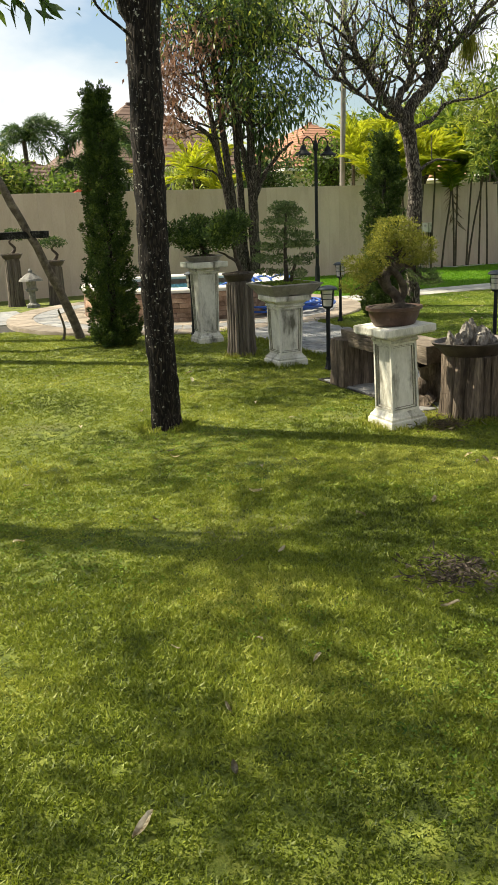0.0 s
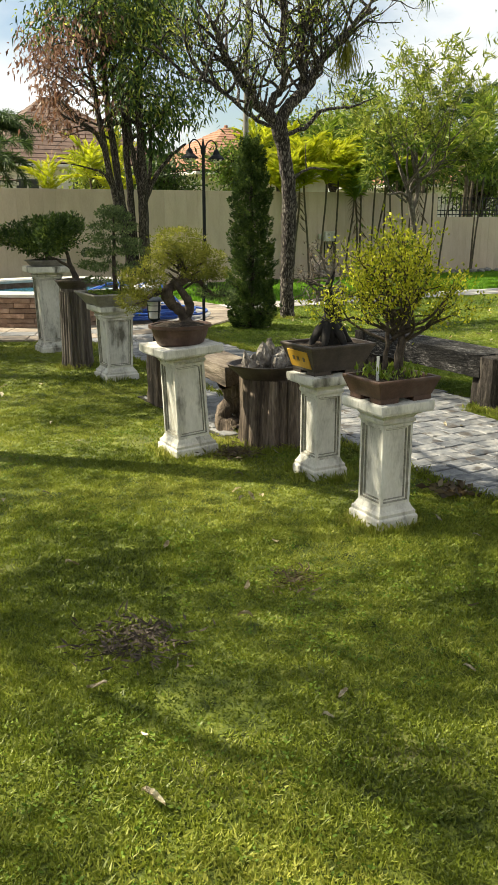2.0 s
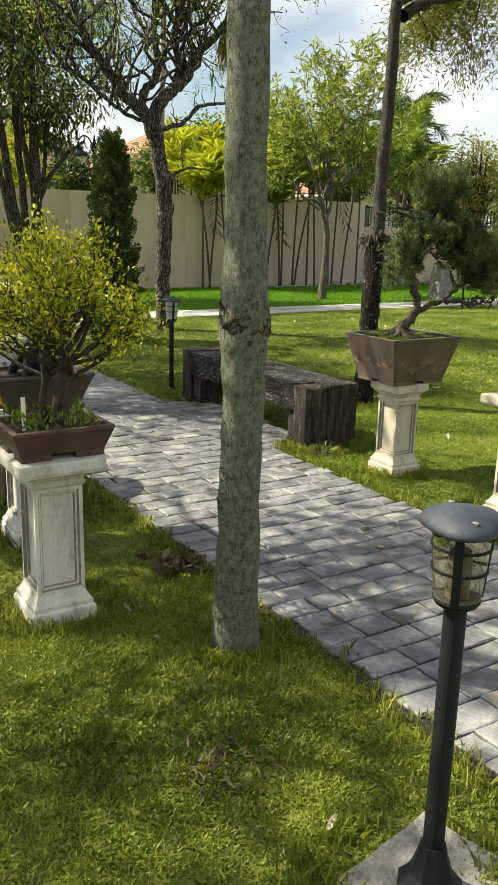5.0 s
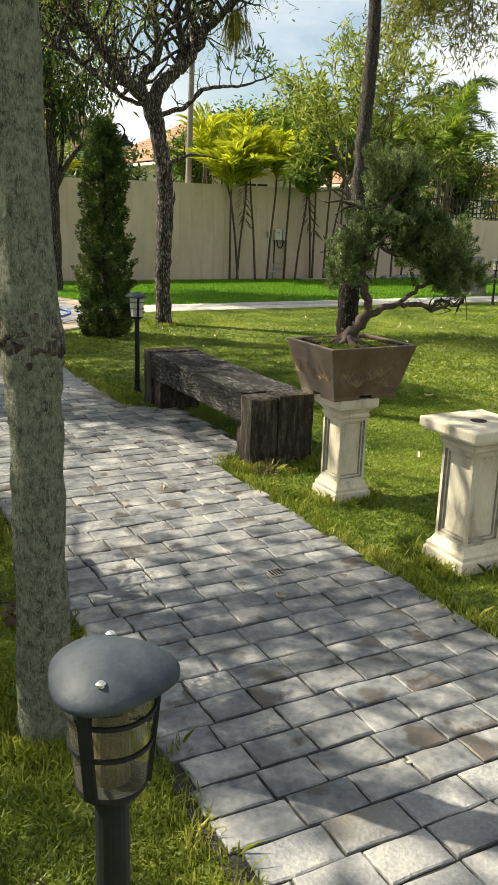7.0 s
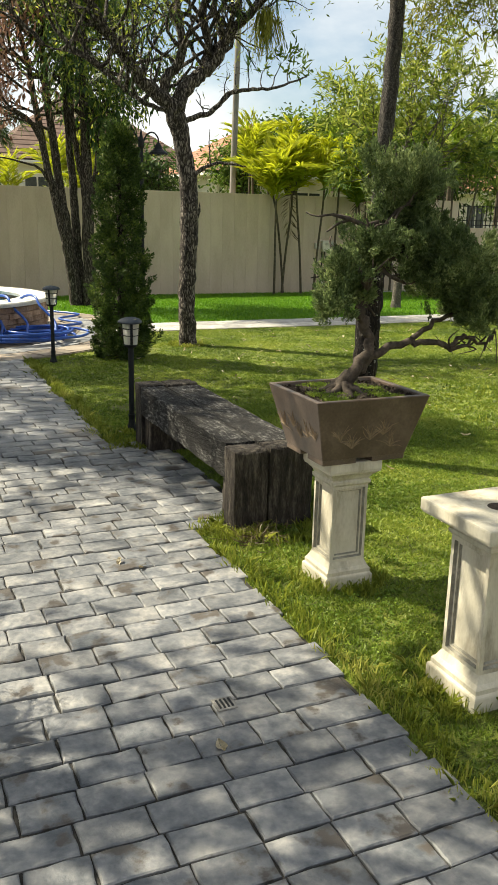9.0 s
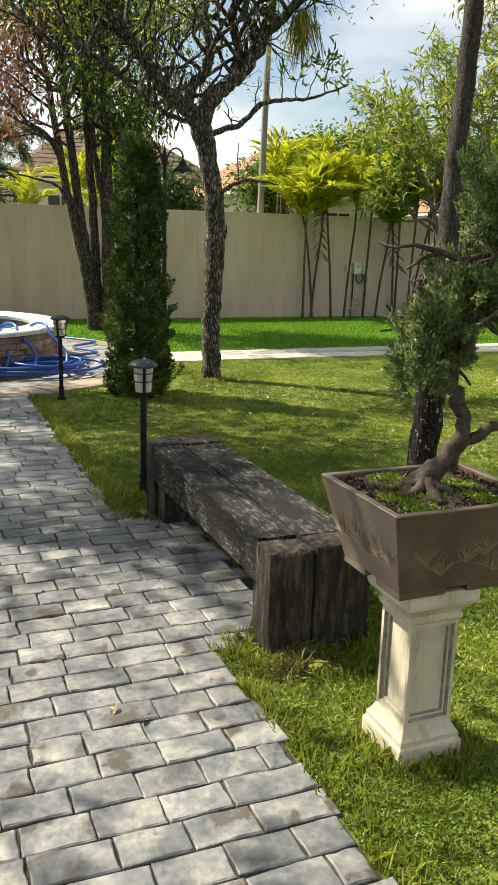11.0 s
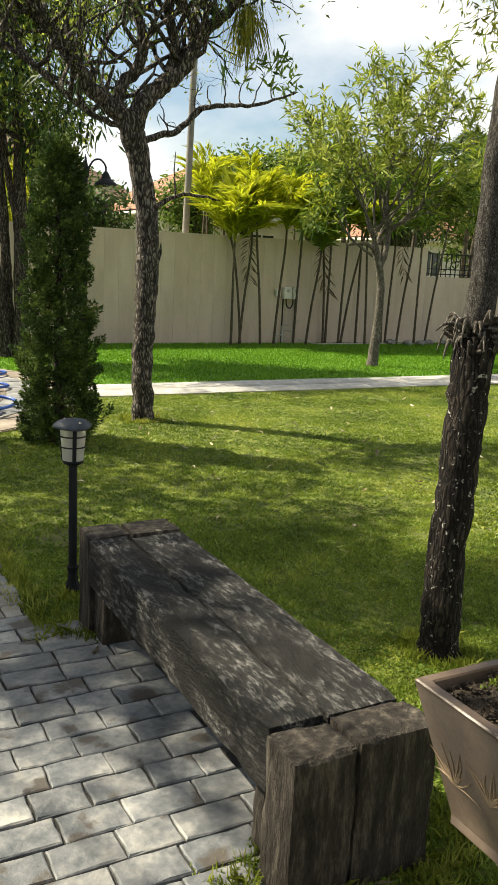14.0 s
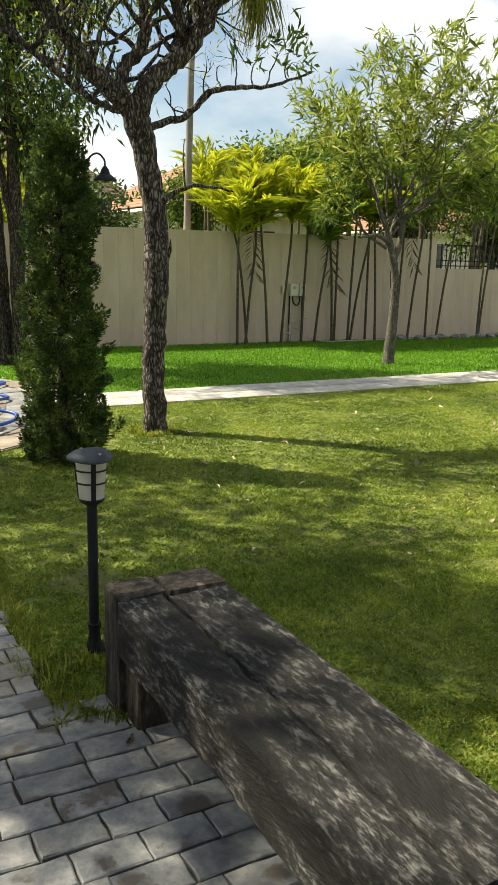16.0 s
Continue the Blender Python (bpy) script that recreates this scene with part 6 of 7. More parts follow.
def conifer(x, y, h, r, label, seed):
    """Column conifer: a dense core and many pointed tufts that stand out and up from it."""
    t = tree("conifer", x, y, label, "conifer")
    w = Wood(seed)
    w.tube([(0, 0, -0.03), (0, 0, h * 0.5), (0, 0, h * 0.96)], [0.05, 0.035, 0.006], 8)
    rng = np.random.default_rng(seed)
    n = int(420 * h / 2.4)
    PP, DD = [], []
    for i in range(n):
        f = (i + 0.5) / n
        a = i * 2.399 + rng.normal(0, 0.3)
        f = f ** 1.2
        z = -0.03 + f * (h - 0.10)
        lump = 1 + 0.16 * math.sin(f * 31 + a * 2.0) + 0.10 * math.sin(f * 17 - a)
        prof = r * (0.92 + 0.20 * math.sin(min(1, f * 6.0) * 1.57)) * (1 - 0.48 * f) * (1 - f ** 5) ** 0.6 * lump * rng.uniform(0.80, 1.08)
        out = np.array([math.cos(a), math.sin(a), 0.0])
        if i % 5 == 0:
            w.tube([(0, 0, z - 0.03), tuple(out * prof * 0.8 + np.array([0, 0, z]))], [0.010, 0.004], 4)
        ax = out * 0.75 + np.array([0, 0, 0.8]) + rng.normal(0, 0.15, 3)
        ax /= np.linalg.norm(ax)
        m = 130
        L = rng.uniform(0.12, 0.19)
        s = rng.uniform(0, 1, (m, 1))
        ring = rng.normal(size=(m, 3))
        ring /= np.linalg.norm(ring, axis=1, keepdims=True)
        q = out * prof * (0.32 if i % 3 == 0 else 0.66) + np.array([0, 0, z]) + ax * s * L + ring * 0.055 * (1 - s ** 2 * 0.85) * rng.uniform(0.5, 1, (m, 1))
        PP.append(q)
        DD.append(ax * 0.8 + ring * 0.8)
    w.make("trunk", M_BARK_BROWN, t)
    PP = np.concatenate(PP)
    PP[:, 2] = np.maximum(PP[:, 2], 0.02)
    leaves("foliage", PP, np.concatenate(DD), 0.032, 0.0135, M_LEAF_CONIFER, t, seed + 1)


tree_m(); tree_n(); tree_k(); tree_b(); tree_a(); tree_c()
conifer(2.83, 9.95, 2.98, 0.31, "tall narrow dark green column conifer on the lawn", 161)
conifer(6.86, 10.12, 2.52, 0.36, "bushy dark green column conifer near the fountain", 163)


def shade_tree(x, y, lean, z0, seed, per, label, trim=-9.0, reach=99.0):
    """Garden tree whose unseen crown, above the view, is placed to dapple the ground; trim and reach drop tips by where
    their shadow lands.
    """
    t = tree("tree", x, y, label)
    w = Wood(seed)
    lx, ly = lean
    w.bend([(0, 0, -0.05), (0.02, 0, 1.0), (lx * 0.15, ly * 0.15, 2.2), (lx * 0.5, ly * 0.5, z0 + 0.2), (lx, ly, z0 + 1.2)], [0.15, 0.12, 0.11, 0.10, 0.06], 6, 14, 0.1, 0.008)
    tips = []
    for i in range(22):
        a = i * 2.4
        f = 0.35 + 0.65 * i / 22
        w.grow((lx * f, ly * f, z0 - 0.3 + 1.5 * f), (math.cos(a), math.sin(a), 0.3), 1.15, 0.022, 3, tips, 0.65, 0.05, (2, 3), 0.72, 6, 0.2)
    w.make("trunk", M_BARK_DARK, t)
    P, Q = around([q for q in tips if q[0].z > z0 - 0.2 and y + q[0].y - 0.62 * q[0].z > trim and x + q[0].x + 0.645 * q[0].z < reach], per, 0.15, seed + 1)
    leaves("crown", P, Q, 0.15, 0.06, M_LEAF_GREEN, t, seed + 2)
    return t


# Only the low bough shows; the unseen crown is shaped to shade the near lawn.
sp = shade_tree(-1.9, 6.4, (0.1, 0.0), 4.5, 171, 3, "leafy garden shade tree at the lawn's edge", reach=4.0)
# Two unseen trees, added to shade the bench niche and the far path.
shade_tree(0.75, 10.1, (1.7, -0.8), 5.0, 175, 8, "unseen leaning shade tree added beside the paved court", 5.62)
shade_tree(0.3, 12.6, (1.6, -0.7), 5.0, 185, 9, "unseen tall shade tree added beyond the column conifer")


w = Wood(178)
w.bend([(0.4, -0.2, 3.6), (1.4, -1.0, 3.0), (2.2, -1.6, 2.75), (2.75, -1.88, 2.55)], [0.03, 0.02, 0.012, 0.005], 6, 7)
w.make("low_bough", M_BARK_DARK, sp)
rng = np.random.default_rng(179)
P = np.column_stack([rng.uniform(2.35, 2.98, 42), np.full(42, -1.86) + rng.normal(0, 0.05, 42), rng.normal(2.56, 0.03, 42)])
D = np.column_stack([rng.normal(0.5, 0.4, 42), rng.normal(0, 0.5, 42), rng.normal(-0.5, 0.3, 42)])
leaves("low_spray", P, D, 0.10, 0.038, M_LEAF_DARK, sp, 180, droop=0.2)


# ---- palms along the wall ----
def frond_mesh(name, L, seed, mat, leaflet=0.36, arch=0.55, pairs=24, wid=0.032, plume=False):
    """An arching palm frond along +x from the origin: a stalk and paired leaflets."""
    rng = np.random.default_rng(seed)
    s = np.linspace(0, 1, 14)
    X = L * (s - 0.18 * s ** 3)
    Z = L * (0.45 * s - arch * s ** 2.2)
    w = Wood(seed)
    w.tube([(X[i], 0, Z[i]) for i in range(14)], [0.012 * (1 - 0.8 * q) for q in s], 4)
    P, D = [], []
    for k in range(pairs):
        u = 0.14 + 0.86 * k / pairs
        i = min(int(u * 13), 12)
        p = np.array([np.interp(u, s, X), 0, np.interp(u, s, Z)])
        t = np.array([X[i + 1] - X[i], 0, Z[i + 1] - Z[i]])
        t /= np.linalg.norm(t)
        for side in (-1, 1):
            P.append(p)
            D.append(t * (0.55 + 0.6 * u) + np.array([0, side * (1.0 - 0.35 * u), 0.28]) + rng.normal(0, 0.75 if plume else 0.10, 3))
    V, F = leaf_cloud(P, D, leaflet, wid, rng, curl=0.25, droop=0.35, jitter=0.2)
    v = np.concatenate([np.array(w.v), V])
    f = np.concatenate([np.array(w.f), F + len(w.v)])
    o = link_mesh(name, v, f, mat)
    me = o.data
    bpy.data.objects.remove(o)
    return me


FRONDS = {"yellow": [frond_mesh("frond", 1.15, 200 + i, M_LEAF_PALM, 0.36, 0.30, 26, 0.045) for i in range(4)],
          "green": [frond_mesh("frond", 1.15, 210 + i, M_LEAF_PALM_GREEN, 0.36, 0.30, 26, 0.045) for i in range(4)],
          "foxtail": [frond_mesh("frond", 1.3, 220 + i, M_LEAF_DARK, 0.30, 0.95, 130, 0.024, True) for i in range(3)],
          "deep": [frond_mesh("frond", 1.7, 230 + i, M_LEAF_DARK, 0.5, 0.6, 24, 0.05) for i in range(3)],
          "dead": [frond_mesh("frond", 0.9, 240 + i, M_LEAF_OLD, 0.3, 1.2, 18, 0.03) for i in range(2)]}


def palm(x, y, h, lean, kind, rng, n=8, r=0.026, scale=1.0, dead=0, label=""):
    z0 = gz(y)
    p = thing("palm", x, y, z0, 0, label or ("slender yellow-green areca palm by the wall" if kind == "yellow" else "slender green areca palm by the wall"), "palm", "palms along the wall")
    w = Wood(int(x * 100))
    top = Vector((lean, rng.uniform(-0.05, 0.1), h))
    w.bend([(0, 0, -0.03), (lean * 0.3, 0, h * 0.4), (lean * 0.75, 0, h * 0.8), tuple(top)], [r * 1.2, r, r * 0.95, r * 0.85], 4, 7)
    w.make("stem", M_STEM, p)
    for k in range(n + dead):
        kd = "dead" if k >= n else kind
        o = new("frond", rng.choice(FRONDS[kd]))
        o.parent = p
        a = k * 137.5 + rng.uniform(-25, 25)
        pitch = (rng.uniform(-62, -5) if kind == "foxtail" else rng.uniform(-78, -16)) if kd != "dead" else rng.uniform(25, 55)
        o.matrix_basis = pose(top.x, top.y, top.z - 0.02 * (k % 5), 0, 0, a) @ pose(0, 0, 0, 0, pitch, 0) @ Matrix.Scale(scale * rng.uniform(0.75, 1.1), 4)
    return p


def make_palms():
    rng = random.Random(180)
    stems = [(12.95, 2.3, -0.02, "yellow"), (13.20, 2.5, 0.25, "yellow"), (13.30, 2.4, -0.30, "yellow"), (13.66, 2.7, -0.25, "yellow"), (14.05, 2.6, 0.22, "yellow"), (14.62, 2.8, 0.10, "yellow"),
             (14.80, 2.2, 0.30, "green"), (15.33, 2.3, -0.12, "yellow"), (15.47, 2.5, 0.0, "green"), (15.66, 2.7, 0.10, "yellow"), (15.80, 2.9, 0.55, "green"), (16.30, 2.9, -0.02, "green"), (16.40, 2.6, -0.15, "green"),
             (16.95, 2.6, -0.20, "green"), (17.15, 2.9, 0.12, "green"), (17.30, 2.8, 0.35, "green"), (17.92, 3.1, 0.0, "green"), (18.35, 3.0, 0.45, "green"), (19.40, 3.3, 0.10, "green"), (19.55, 3.2, 0.35, "green")]
    for i, (x, h, lean, kind) in enumerate(stems):
        palm(x, 19.15 + 0.12 * (i % 3 - 1), h - 0.12, lean, kind, rng, 12, scale=1.2, dead=1 if i % 7 == 1 else 0)
    for x, y, h, kind, s, n in ((12.95, 20.7, 2.9, "yellow", 1.0, 9), (13.2, 20.9, 3.3, "yellow", 1.05, 9), (14.3, 20.8, 3.1, "yellow", 1.0, 9), (13.6, 21.2, 2.5, "yellow", 0.9, 8), (8.4, 21.0, 2.6, "yellow", 1.0, 9), (9.3, 21.3, 2.9, "yellow", 1.0, 9),
                                (8.9, 20.7, 2.1, "yellow", 0.9, 9), (15.5, 21.0, 3.3, "green", 1.05, 9), (16.8, 21.4, 3.7, "green", 1.1, 9), (18.2, 21.0, 3.6, "green", 1.1, 9), (7.5, 20.9, 2.2, "yellow", 0.9, 8)):
        palm(x, y, h, rng.uniform(-0.2, 0.2), kind, rng, n, 0.03, s, label="yellow-green areca palm growing behind the wall" if kind == "yellow" else "green areca palm growing behind the wall")
    for x, y, h, kind, s, n in ((6.7, 24.0, 3.9, "foxtail", 1.0, 15), (4.85, 24.0, 3.8, "foxtail", 0.9, 14), (6.2, 23.0, 2.9, "foxtail", 0.95, 14), (22.5, 22.5, 4.7, "foxtail", 1.0, 9), (24.0, 24.0, 5.6, "foxtail", 1.0, 10), (19.5, 21.5, 3.9, "deep", 0.95, 10), (20.8, 21.0, 3.7, "deep", 0.95, 10),
                                (17.7, 22.0, 3.4, "deep", 0.9, 9)):
        palm(x, y, h, rng.uniform(-0.2, 0.2), kind, rng, n, 0.07, s, label="dark green palm with drooping fronds beyond the wall")


make_palms()


# ---- trees and houses beyond the wall ----
def far_tree(x, y, z, rx, ry, rz, n, mat, seed, label, leaf=0.16):
    """Crown of leaf clumps on a forked trunk."""
    t = thing("background_tree", x, y, gz(y), 0, label, "tree", "trees beyond the wall")
    w = Wood(seed)
    rng = np.random.default_rng(seed)
    w.tube([(0, 0, -0.05), (0.05, 0, z * 0.4), (0, 0, z)], [0.12, 0.10, 0.05], 7, 0.1)
    P, D = [], []
    for k in range(n):
        u = rng.normal(size=3)
        u /= np.linalg.norm(u)
        c = u * np.array([rx, ry, rz]) * rng.uniform(0.35, 1.0) + np.array([0, 0, z])
        w.tube([(0, 0, z * 0.55), tuple(c * np.array([0.5, 0.5, 1]) + np.array([0, 0, -0.15])), tuple(c)], [0.035, 0.02, 0.006], 4)
        m = 42
        P.append(c + rng.normal(0, 0.22, (m, 3)) * np.array([1, 1, 0.7]))
        D.append(u * 0.5 + rng.normal(0, 0.7, (m, 3)))
    w.make("trunk", M_BARK_BROWN, t)
    leaves("crown", np.concatenate(P), np.concatenate(D), leaf, leaf * 0.36, mat, t, seed + 1, droop=0.2)


GREENERY = "leafy green tree showing above the boundary wall"
for i, (x, y, z, rx, ry, rz, n, m) in enumerate((
        (1.6, 23.0, 2.9, 1.6, 1.0, 1.2, 90, M_LEAF_LIGHT), (3.6, 22.5, 2.6, 1.1, 0.9, 0.8, 60, M_LEAF_GREEN), (-1.0, 23, 3.2, 1.8, 1.0, 1.5, 80, M_LEAF_LIGHT), (2.6, 21.6, 2.9, 1.2, 0.8, 1.1, 120, M_LEAF_LIGHT), (5.0, 22.0, 2.3, 1.0, 0.8, 0.5, 50, M_LEAF_GREEN), (10.9, 22.2, 2.6, 0.9, 0.9, 0.8, 70, M_LEAF_DARK),
        (14.0, 23.5, 3.2, 1.1, 0.9, 0.9, 60, M_LEAF_GREEN), (15.5, 23.5, 3.9, 1.5, 1.0, 0.9, 80, M_LEAF_GREEN), (17.8, 24.0, 4.2, 1.6, 1.0, 1.1, 90, M_LEAF_LIGHT), (20.5, 23.5, 3.4, 1.6, 1.0, 1.5, 100, M_LEAF_DARK),
        (23.5, 23.0, 3.2, 1.8, 1.2, 1.6, 100, M_LEAF_GREEN), (26.5, 23.0, 3.2, 1.8, 1.2, 1.8, 100, M_LEAF_OLIVE), (29.5, 24.0, 3.2, 2.0, 1.2, 1.8, 100, M_LEAF_GREEN), (25.0, 18.0, 2.2, 1.0, 0.8, 1.0, 60, M_LEAF_DARK), (10.0, 24.5, 2.8, 0.9, 0.9, 0.7, 50, M_LEAF_LIGHT))):
    far_tree(x, y, z, rx, ry, rz, n, m, 300 + i * 3, GREENERY)


def house(x0, x1, y0, y1, eave, ridge, roof_mat, label, over=0.6, hip=2.2):
    h = thing("house", (x0 + x1) / 2, (y0 + y1) / 2, gz(30), 0, label, "house", "houses beyond the wall")
    a, b = (x1 - x0) / 2, (y1 - y0) / 2
    part("wall", boxed(-a, a, -b, b, 0, eave, bevel=0.02), M_HOUSE, h)
    # hipped roof of stepped tile courses
    n = 16
    for side in range(4):
        bm = bmesh.new()
        for k in range(n):
            f0, f1 = k / n, (k + 1) / n
            z0, z1 = eave + (ridge - eave) * f0, eave + (ridge - eave) * f1
            A0, A1 = (a + over) - (hip + over) * f0 * (a > hip), (a + over) - (hip + over) * f1 * (a > hip)
            B0, B1 = (b + over) * (1 - f0), (b + over) * (1 - f1)
            if side == 0:
                q = [(-A0, -B0), (A0, -B0), (A1, -B1), (-A1, -B1)]
            elif side == 1:
                q = [(A0, B0), (-A0, B0), (-A1, B1), (A1, B1)]
            elif side == 2:
                q = [(A0, -B0), (A0, B0), (A1, B1), (A1, -B1)]
            else:
                q = [(-A0, B0), (-A0, -B0), (-A1, -B1), (-A1, B1)]
            lip = 0.03
            v = [bm.verts.new((q[0][0], q[0][1], z0 + lip)), bm.verts.new((q[1][0], q[1][1], z0 + lip)), bm.verts.new((q[2][0], q[2][1], z1 + 0.01)), bm.verts.new((q[3][0], q[3][1], z1 + 0.01))]
            u = [bm.verts.new((q[0][0], q[0][1], z0 + 0.01)), bm.verts.new((q[1][0], q[1][1], z0 + 0.01))]
            bm.faces.new(v)
            bm.faces.new((u[0], u[1], v[1], v[0]))
        bmesh.ops.remove_doubles(bm, verts=bm.verts[:], dist=0.002)
        part("roof_slope", bm, roof_mat, h)
    part("ridge", boxed(-(a - hip) if a > hip else -0.1, (a - hip) if a > hip else 0.1, -0.09, 0.09, ridge - 0.03, ridge + 0.08, bevel=0.03), roof_mat, h)
    part("eaves_board", boxed(-a - over, a + over, -b - over, b + over, eave - 0.12, eave - 0.03), M_HOUSE, h)
    for i in range(int(2 * a // 2.2)):
        wx = -a + 1.2 + i * 2.2
        w = part("window", boxed(wx - 0.5, wx + 0.5, -b - 0.03, -b + 0.02, eave - 1.5, eave - 0.5), M_HOUSE, h)
        part("pane", boxed(wx - 0.43, wx - 0.03, -b - 0.045, -b - 0.02, eave - 1.43, eave - 0.57), M_HOUSE_DARK, w)
        part("pane", boxed(wx + 0.03, wx + 0.43, -b - 0.045, -b - 0.02, eave - 1.43, eave - 0.57), M_HOUSE_DARK, w)


house(8.8, 15.6, 33.0, 41.0, 3.6, 6.4, M_ROOF_BROWN, "plastered house with brown tiled hip roof behind the wall", hip=3.0)
house(14.9, 20.2, 27.8, 34.5, 3.2, 5.05, M_ROOF_ORANGE, "pale house with orange tiled hip roof behind the wall", hip=2.6)
house(2.5, 7.5, 26.5, 31.0, 2.7, 3.5, M_ROOF_BROWN, "low pale house with dark windows beyond the wall", 0.4, 1.5)
house(26.0, 34.0, 30.0, 36.0, 3.0, 4.6, M_ROOF_ORANGE, "pale house with red-orange roof beyond the fence", 0.5, 2.0)

aw = thing("red_awning", 5.6, 21.5, gz(19.5), 0, "small red cloth awning above the wall", "awning")
bm = bmesh.new()
frustum(bm, [(0.28, 0.2, 2.28), (0.26, 0.18, 2.36), (0.02, 0.02, 2.5)])
part("cloth", bm, M_RED, aw)
part("pole", lathe([(0.02, 0.0), (0.02, 2.4)], 8), M_PIPE, aw)

up = thing("utility_pole", 12.27, 20.15, gz(19.5), 0, "tall weathered grey concrete utility pole behind the wall", "pole")
w = Wood(5)
w.tube([(0, 0, -0.05), (0.06, 0, 3.0), (0.18, 0, 8.0)], [0.085, 0.072, 0.06], 12)
w.make("shaft", M_POLE, up)
part("crossarm", boxed(-0.6, 0.95, -0.05, 0.05, 7.3, 7.4), M_POLE, up)


# ---- meters and pipes on the wall ----
def meter_boxes():
    p = thing("meter_box", 14.47, WALL_Y - 0.02, 0, 0, "beige electric meter boxes fixed to the wall", "meter box")
    part("body", boxed(-0.09, 0.11, -0.12, 0, 0.80, 1.06, bevel=0.012), M_BOX, p)
    part("body", boxed(0.13, 0.29, -0.12, 0, 0.80, 1.06, bevel=0.012), M_BOX, p)
    part("body", boxed(-0.27, -0.16, -0.09, 0, 0.86, 1.0, bevel=0.01), M_BOX, p)
    for x in (0.01, 0.21):
        part("dial", lathe([(0.035, 0), (0.035, 0.012), (0.03, 0.015)], 16), M_PIPE, p).matrix_basis = pose(x, -0.12, 0.98, 90, 0, 0)
    w = Wood(6)
    w.bend([(0.0, -0.06, 0.80), (0.02, -0.06, 0.66), (0.10, -0.07, 0.60), (0.17, -0.06, 0.68), (0.18, -0.06, 0.80)], [0.014] * 5, 5, 7)
    w.tube([(-0.07, -0.05, 0.8), (-0.07, -0.05, -0.2)], [0.016, 0.016], 8)
    w.tube([(0.25, -0.05, 0.8), (0.25, -0.05, 0.35)], [0.02, 0.02], 8)
    w.make("conduit", M_LAMP, p)
    q = thing("water_pipe", 14.35, WALL_Y - 0.1, gz(19.4), 0, "pale plastic standpipes against the wall", "pipe")
    w = Wood(7)
    for x, z in ((0.05, 0.42), (0.32, 0.52), (0.10, 0.30), (-0.08, 0.2)):
        w.bend([(x, 0, -0.02), (x, 0, z * 0.6), (x, 0, z), (x + 0.08, 0, z + 0.02), (x + 0.17, 0, z)], [0.017] * 5, 4, 8)
    w.tube([(0.3, -0.05, 0.02), (0.15, -0.3, 0.02)], [0.017, 0.017], 8)
    w.make("pipe", M_PIPE, q)
    hs = thing("grey_hose", 15.6, 19.25, gz(19.3) + 0.035, 0, "thin grey hose lying along the wall", "hose")
    w = Wood(8)
    w.bend([(-0.9, -0.05, 0.1), (-0.5, -0.2, 0.02), (0, -0.25, 0.02), (0.8, -0.2, 0.02), (1.8, -0.15, 0.02), (2.6, -0.3, 0.02)], [0.014] * 6, 6, 7)
    w.make("hose", M_PIPE, hs)


meter_boxes()


# ---- far left corner: timber prop and bonsai stands ----
def timber_prop():
    p = thing("timber_prop", 2.58, 10.85, gz(10.85), 0, "leaning weathered timber prop with a cross beam", "prop")
    w = Wood(9)
    w.bend([(0.06, 0, -0.05), (-0.15, 0.0, 0.55), (-0.42, 0, 1.2), (-0.75, 0, 1.9), (-1.1, 0, 2.6), (-1.35, 0, 3.2)], [0.065, 0.055, 0.05, 0.048, 0.045, 0.04], 4, 10, 0.15, 0.01)
    w.make("leaning_pole", M_LOG, p)
    part("cross_beam", sleeper(31, -1.7, -0.25, -0.05, 0.05, 1.30, 1.39, 0), M_OLD_WOOD, p)
    part("upright", sleeper(32, -1.65, -1.53, -0.06, 0.06, 0, 1.30, 2), M_OLD_WOOD_UP, p)
    w = Wood(10)
    w.bend([(-0.2, 0.0, -0.02), (-0.16, 0, 0.15), (-0.22, 0, 0.4)], [0.02, 0.015, 0.012], 4, 6)
    w.make("branch_stub", M_LOG, p)


timber_prop()
for x, y, h in ((3.0, 17.6, 0.78), (3.75, 17.2, 0.62)):
    post_stand(x, y, 0.14, h - gz(y) + 0.004, "dark turned post holding a small bonsai").location.z = gz(y)
    oval_pot(x, y, h, 0.22, 0.18, 0.10, M_POT_DARK, "dark bowl with a windswept bonsai by the wall")
    b = bonsai(x, y, h + 0.09, "small dark windswept bonsai near the wall")
    w = Wood(66)
    w.bend([(0, 0, -0.01), (0.08, 0, 0.12), (-0.02, 0, 0.25), (0.14, 0, 0.36)], [0.04, 0.03, 0.022, 0.01], 4, 7)
    w.make("trunk", M_DARK_TWIG, b)
    pads(b, many_pads(random.Random(int(x * 9)), 12, 0.05, 0, 0.38, 0.30, 0.2, 0.10, 0.10, 0.5), M_LEAF_DARK, 1000, 0.04, 0.018, 67)
ln = thing("stone_lantern", 3.2, 16.9, gz(16.9), 0, "small grey stone garden lantern", "lantern")
part("base", lathe([(0.12, 0), (0.12, 0.06), (0.06, 0.1), (0.055, 0.32)], 8, square=1), M_SLAB, ln)
part("light_chamber", lathe([(0.10, 0.32), (0.12, 0.36), (0.09, 0.38), (0.09, 0.52)], 8, square=1), M_SLAB, ln)
part("roof", lathe([(0.22, 0.52), (0.20, 0.56), (0.10, 0.64), (0.04, 0.68), (0.04, 0.72), (0.01, 0.76)], 8, square=1), M_SLAB, ln)


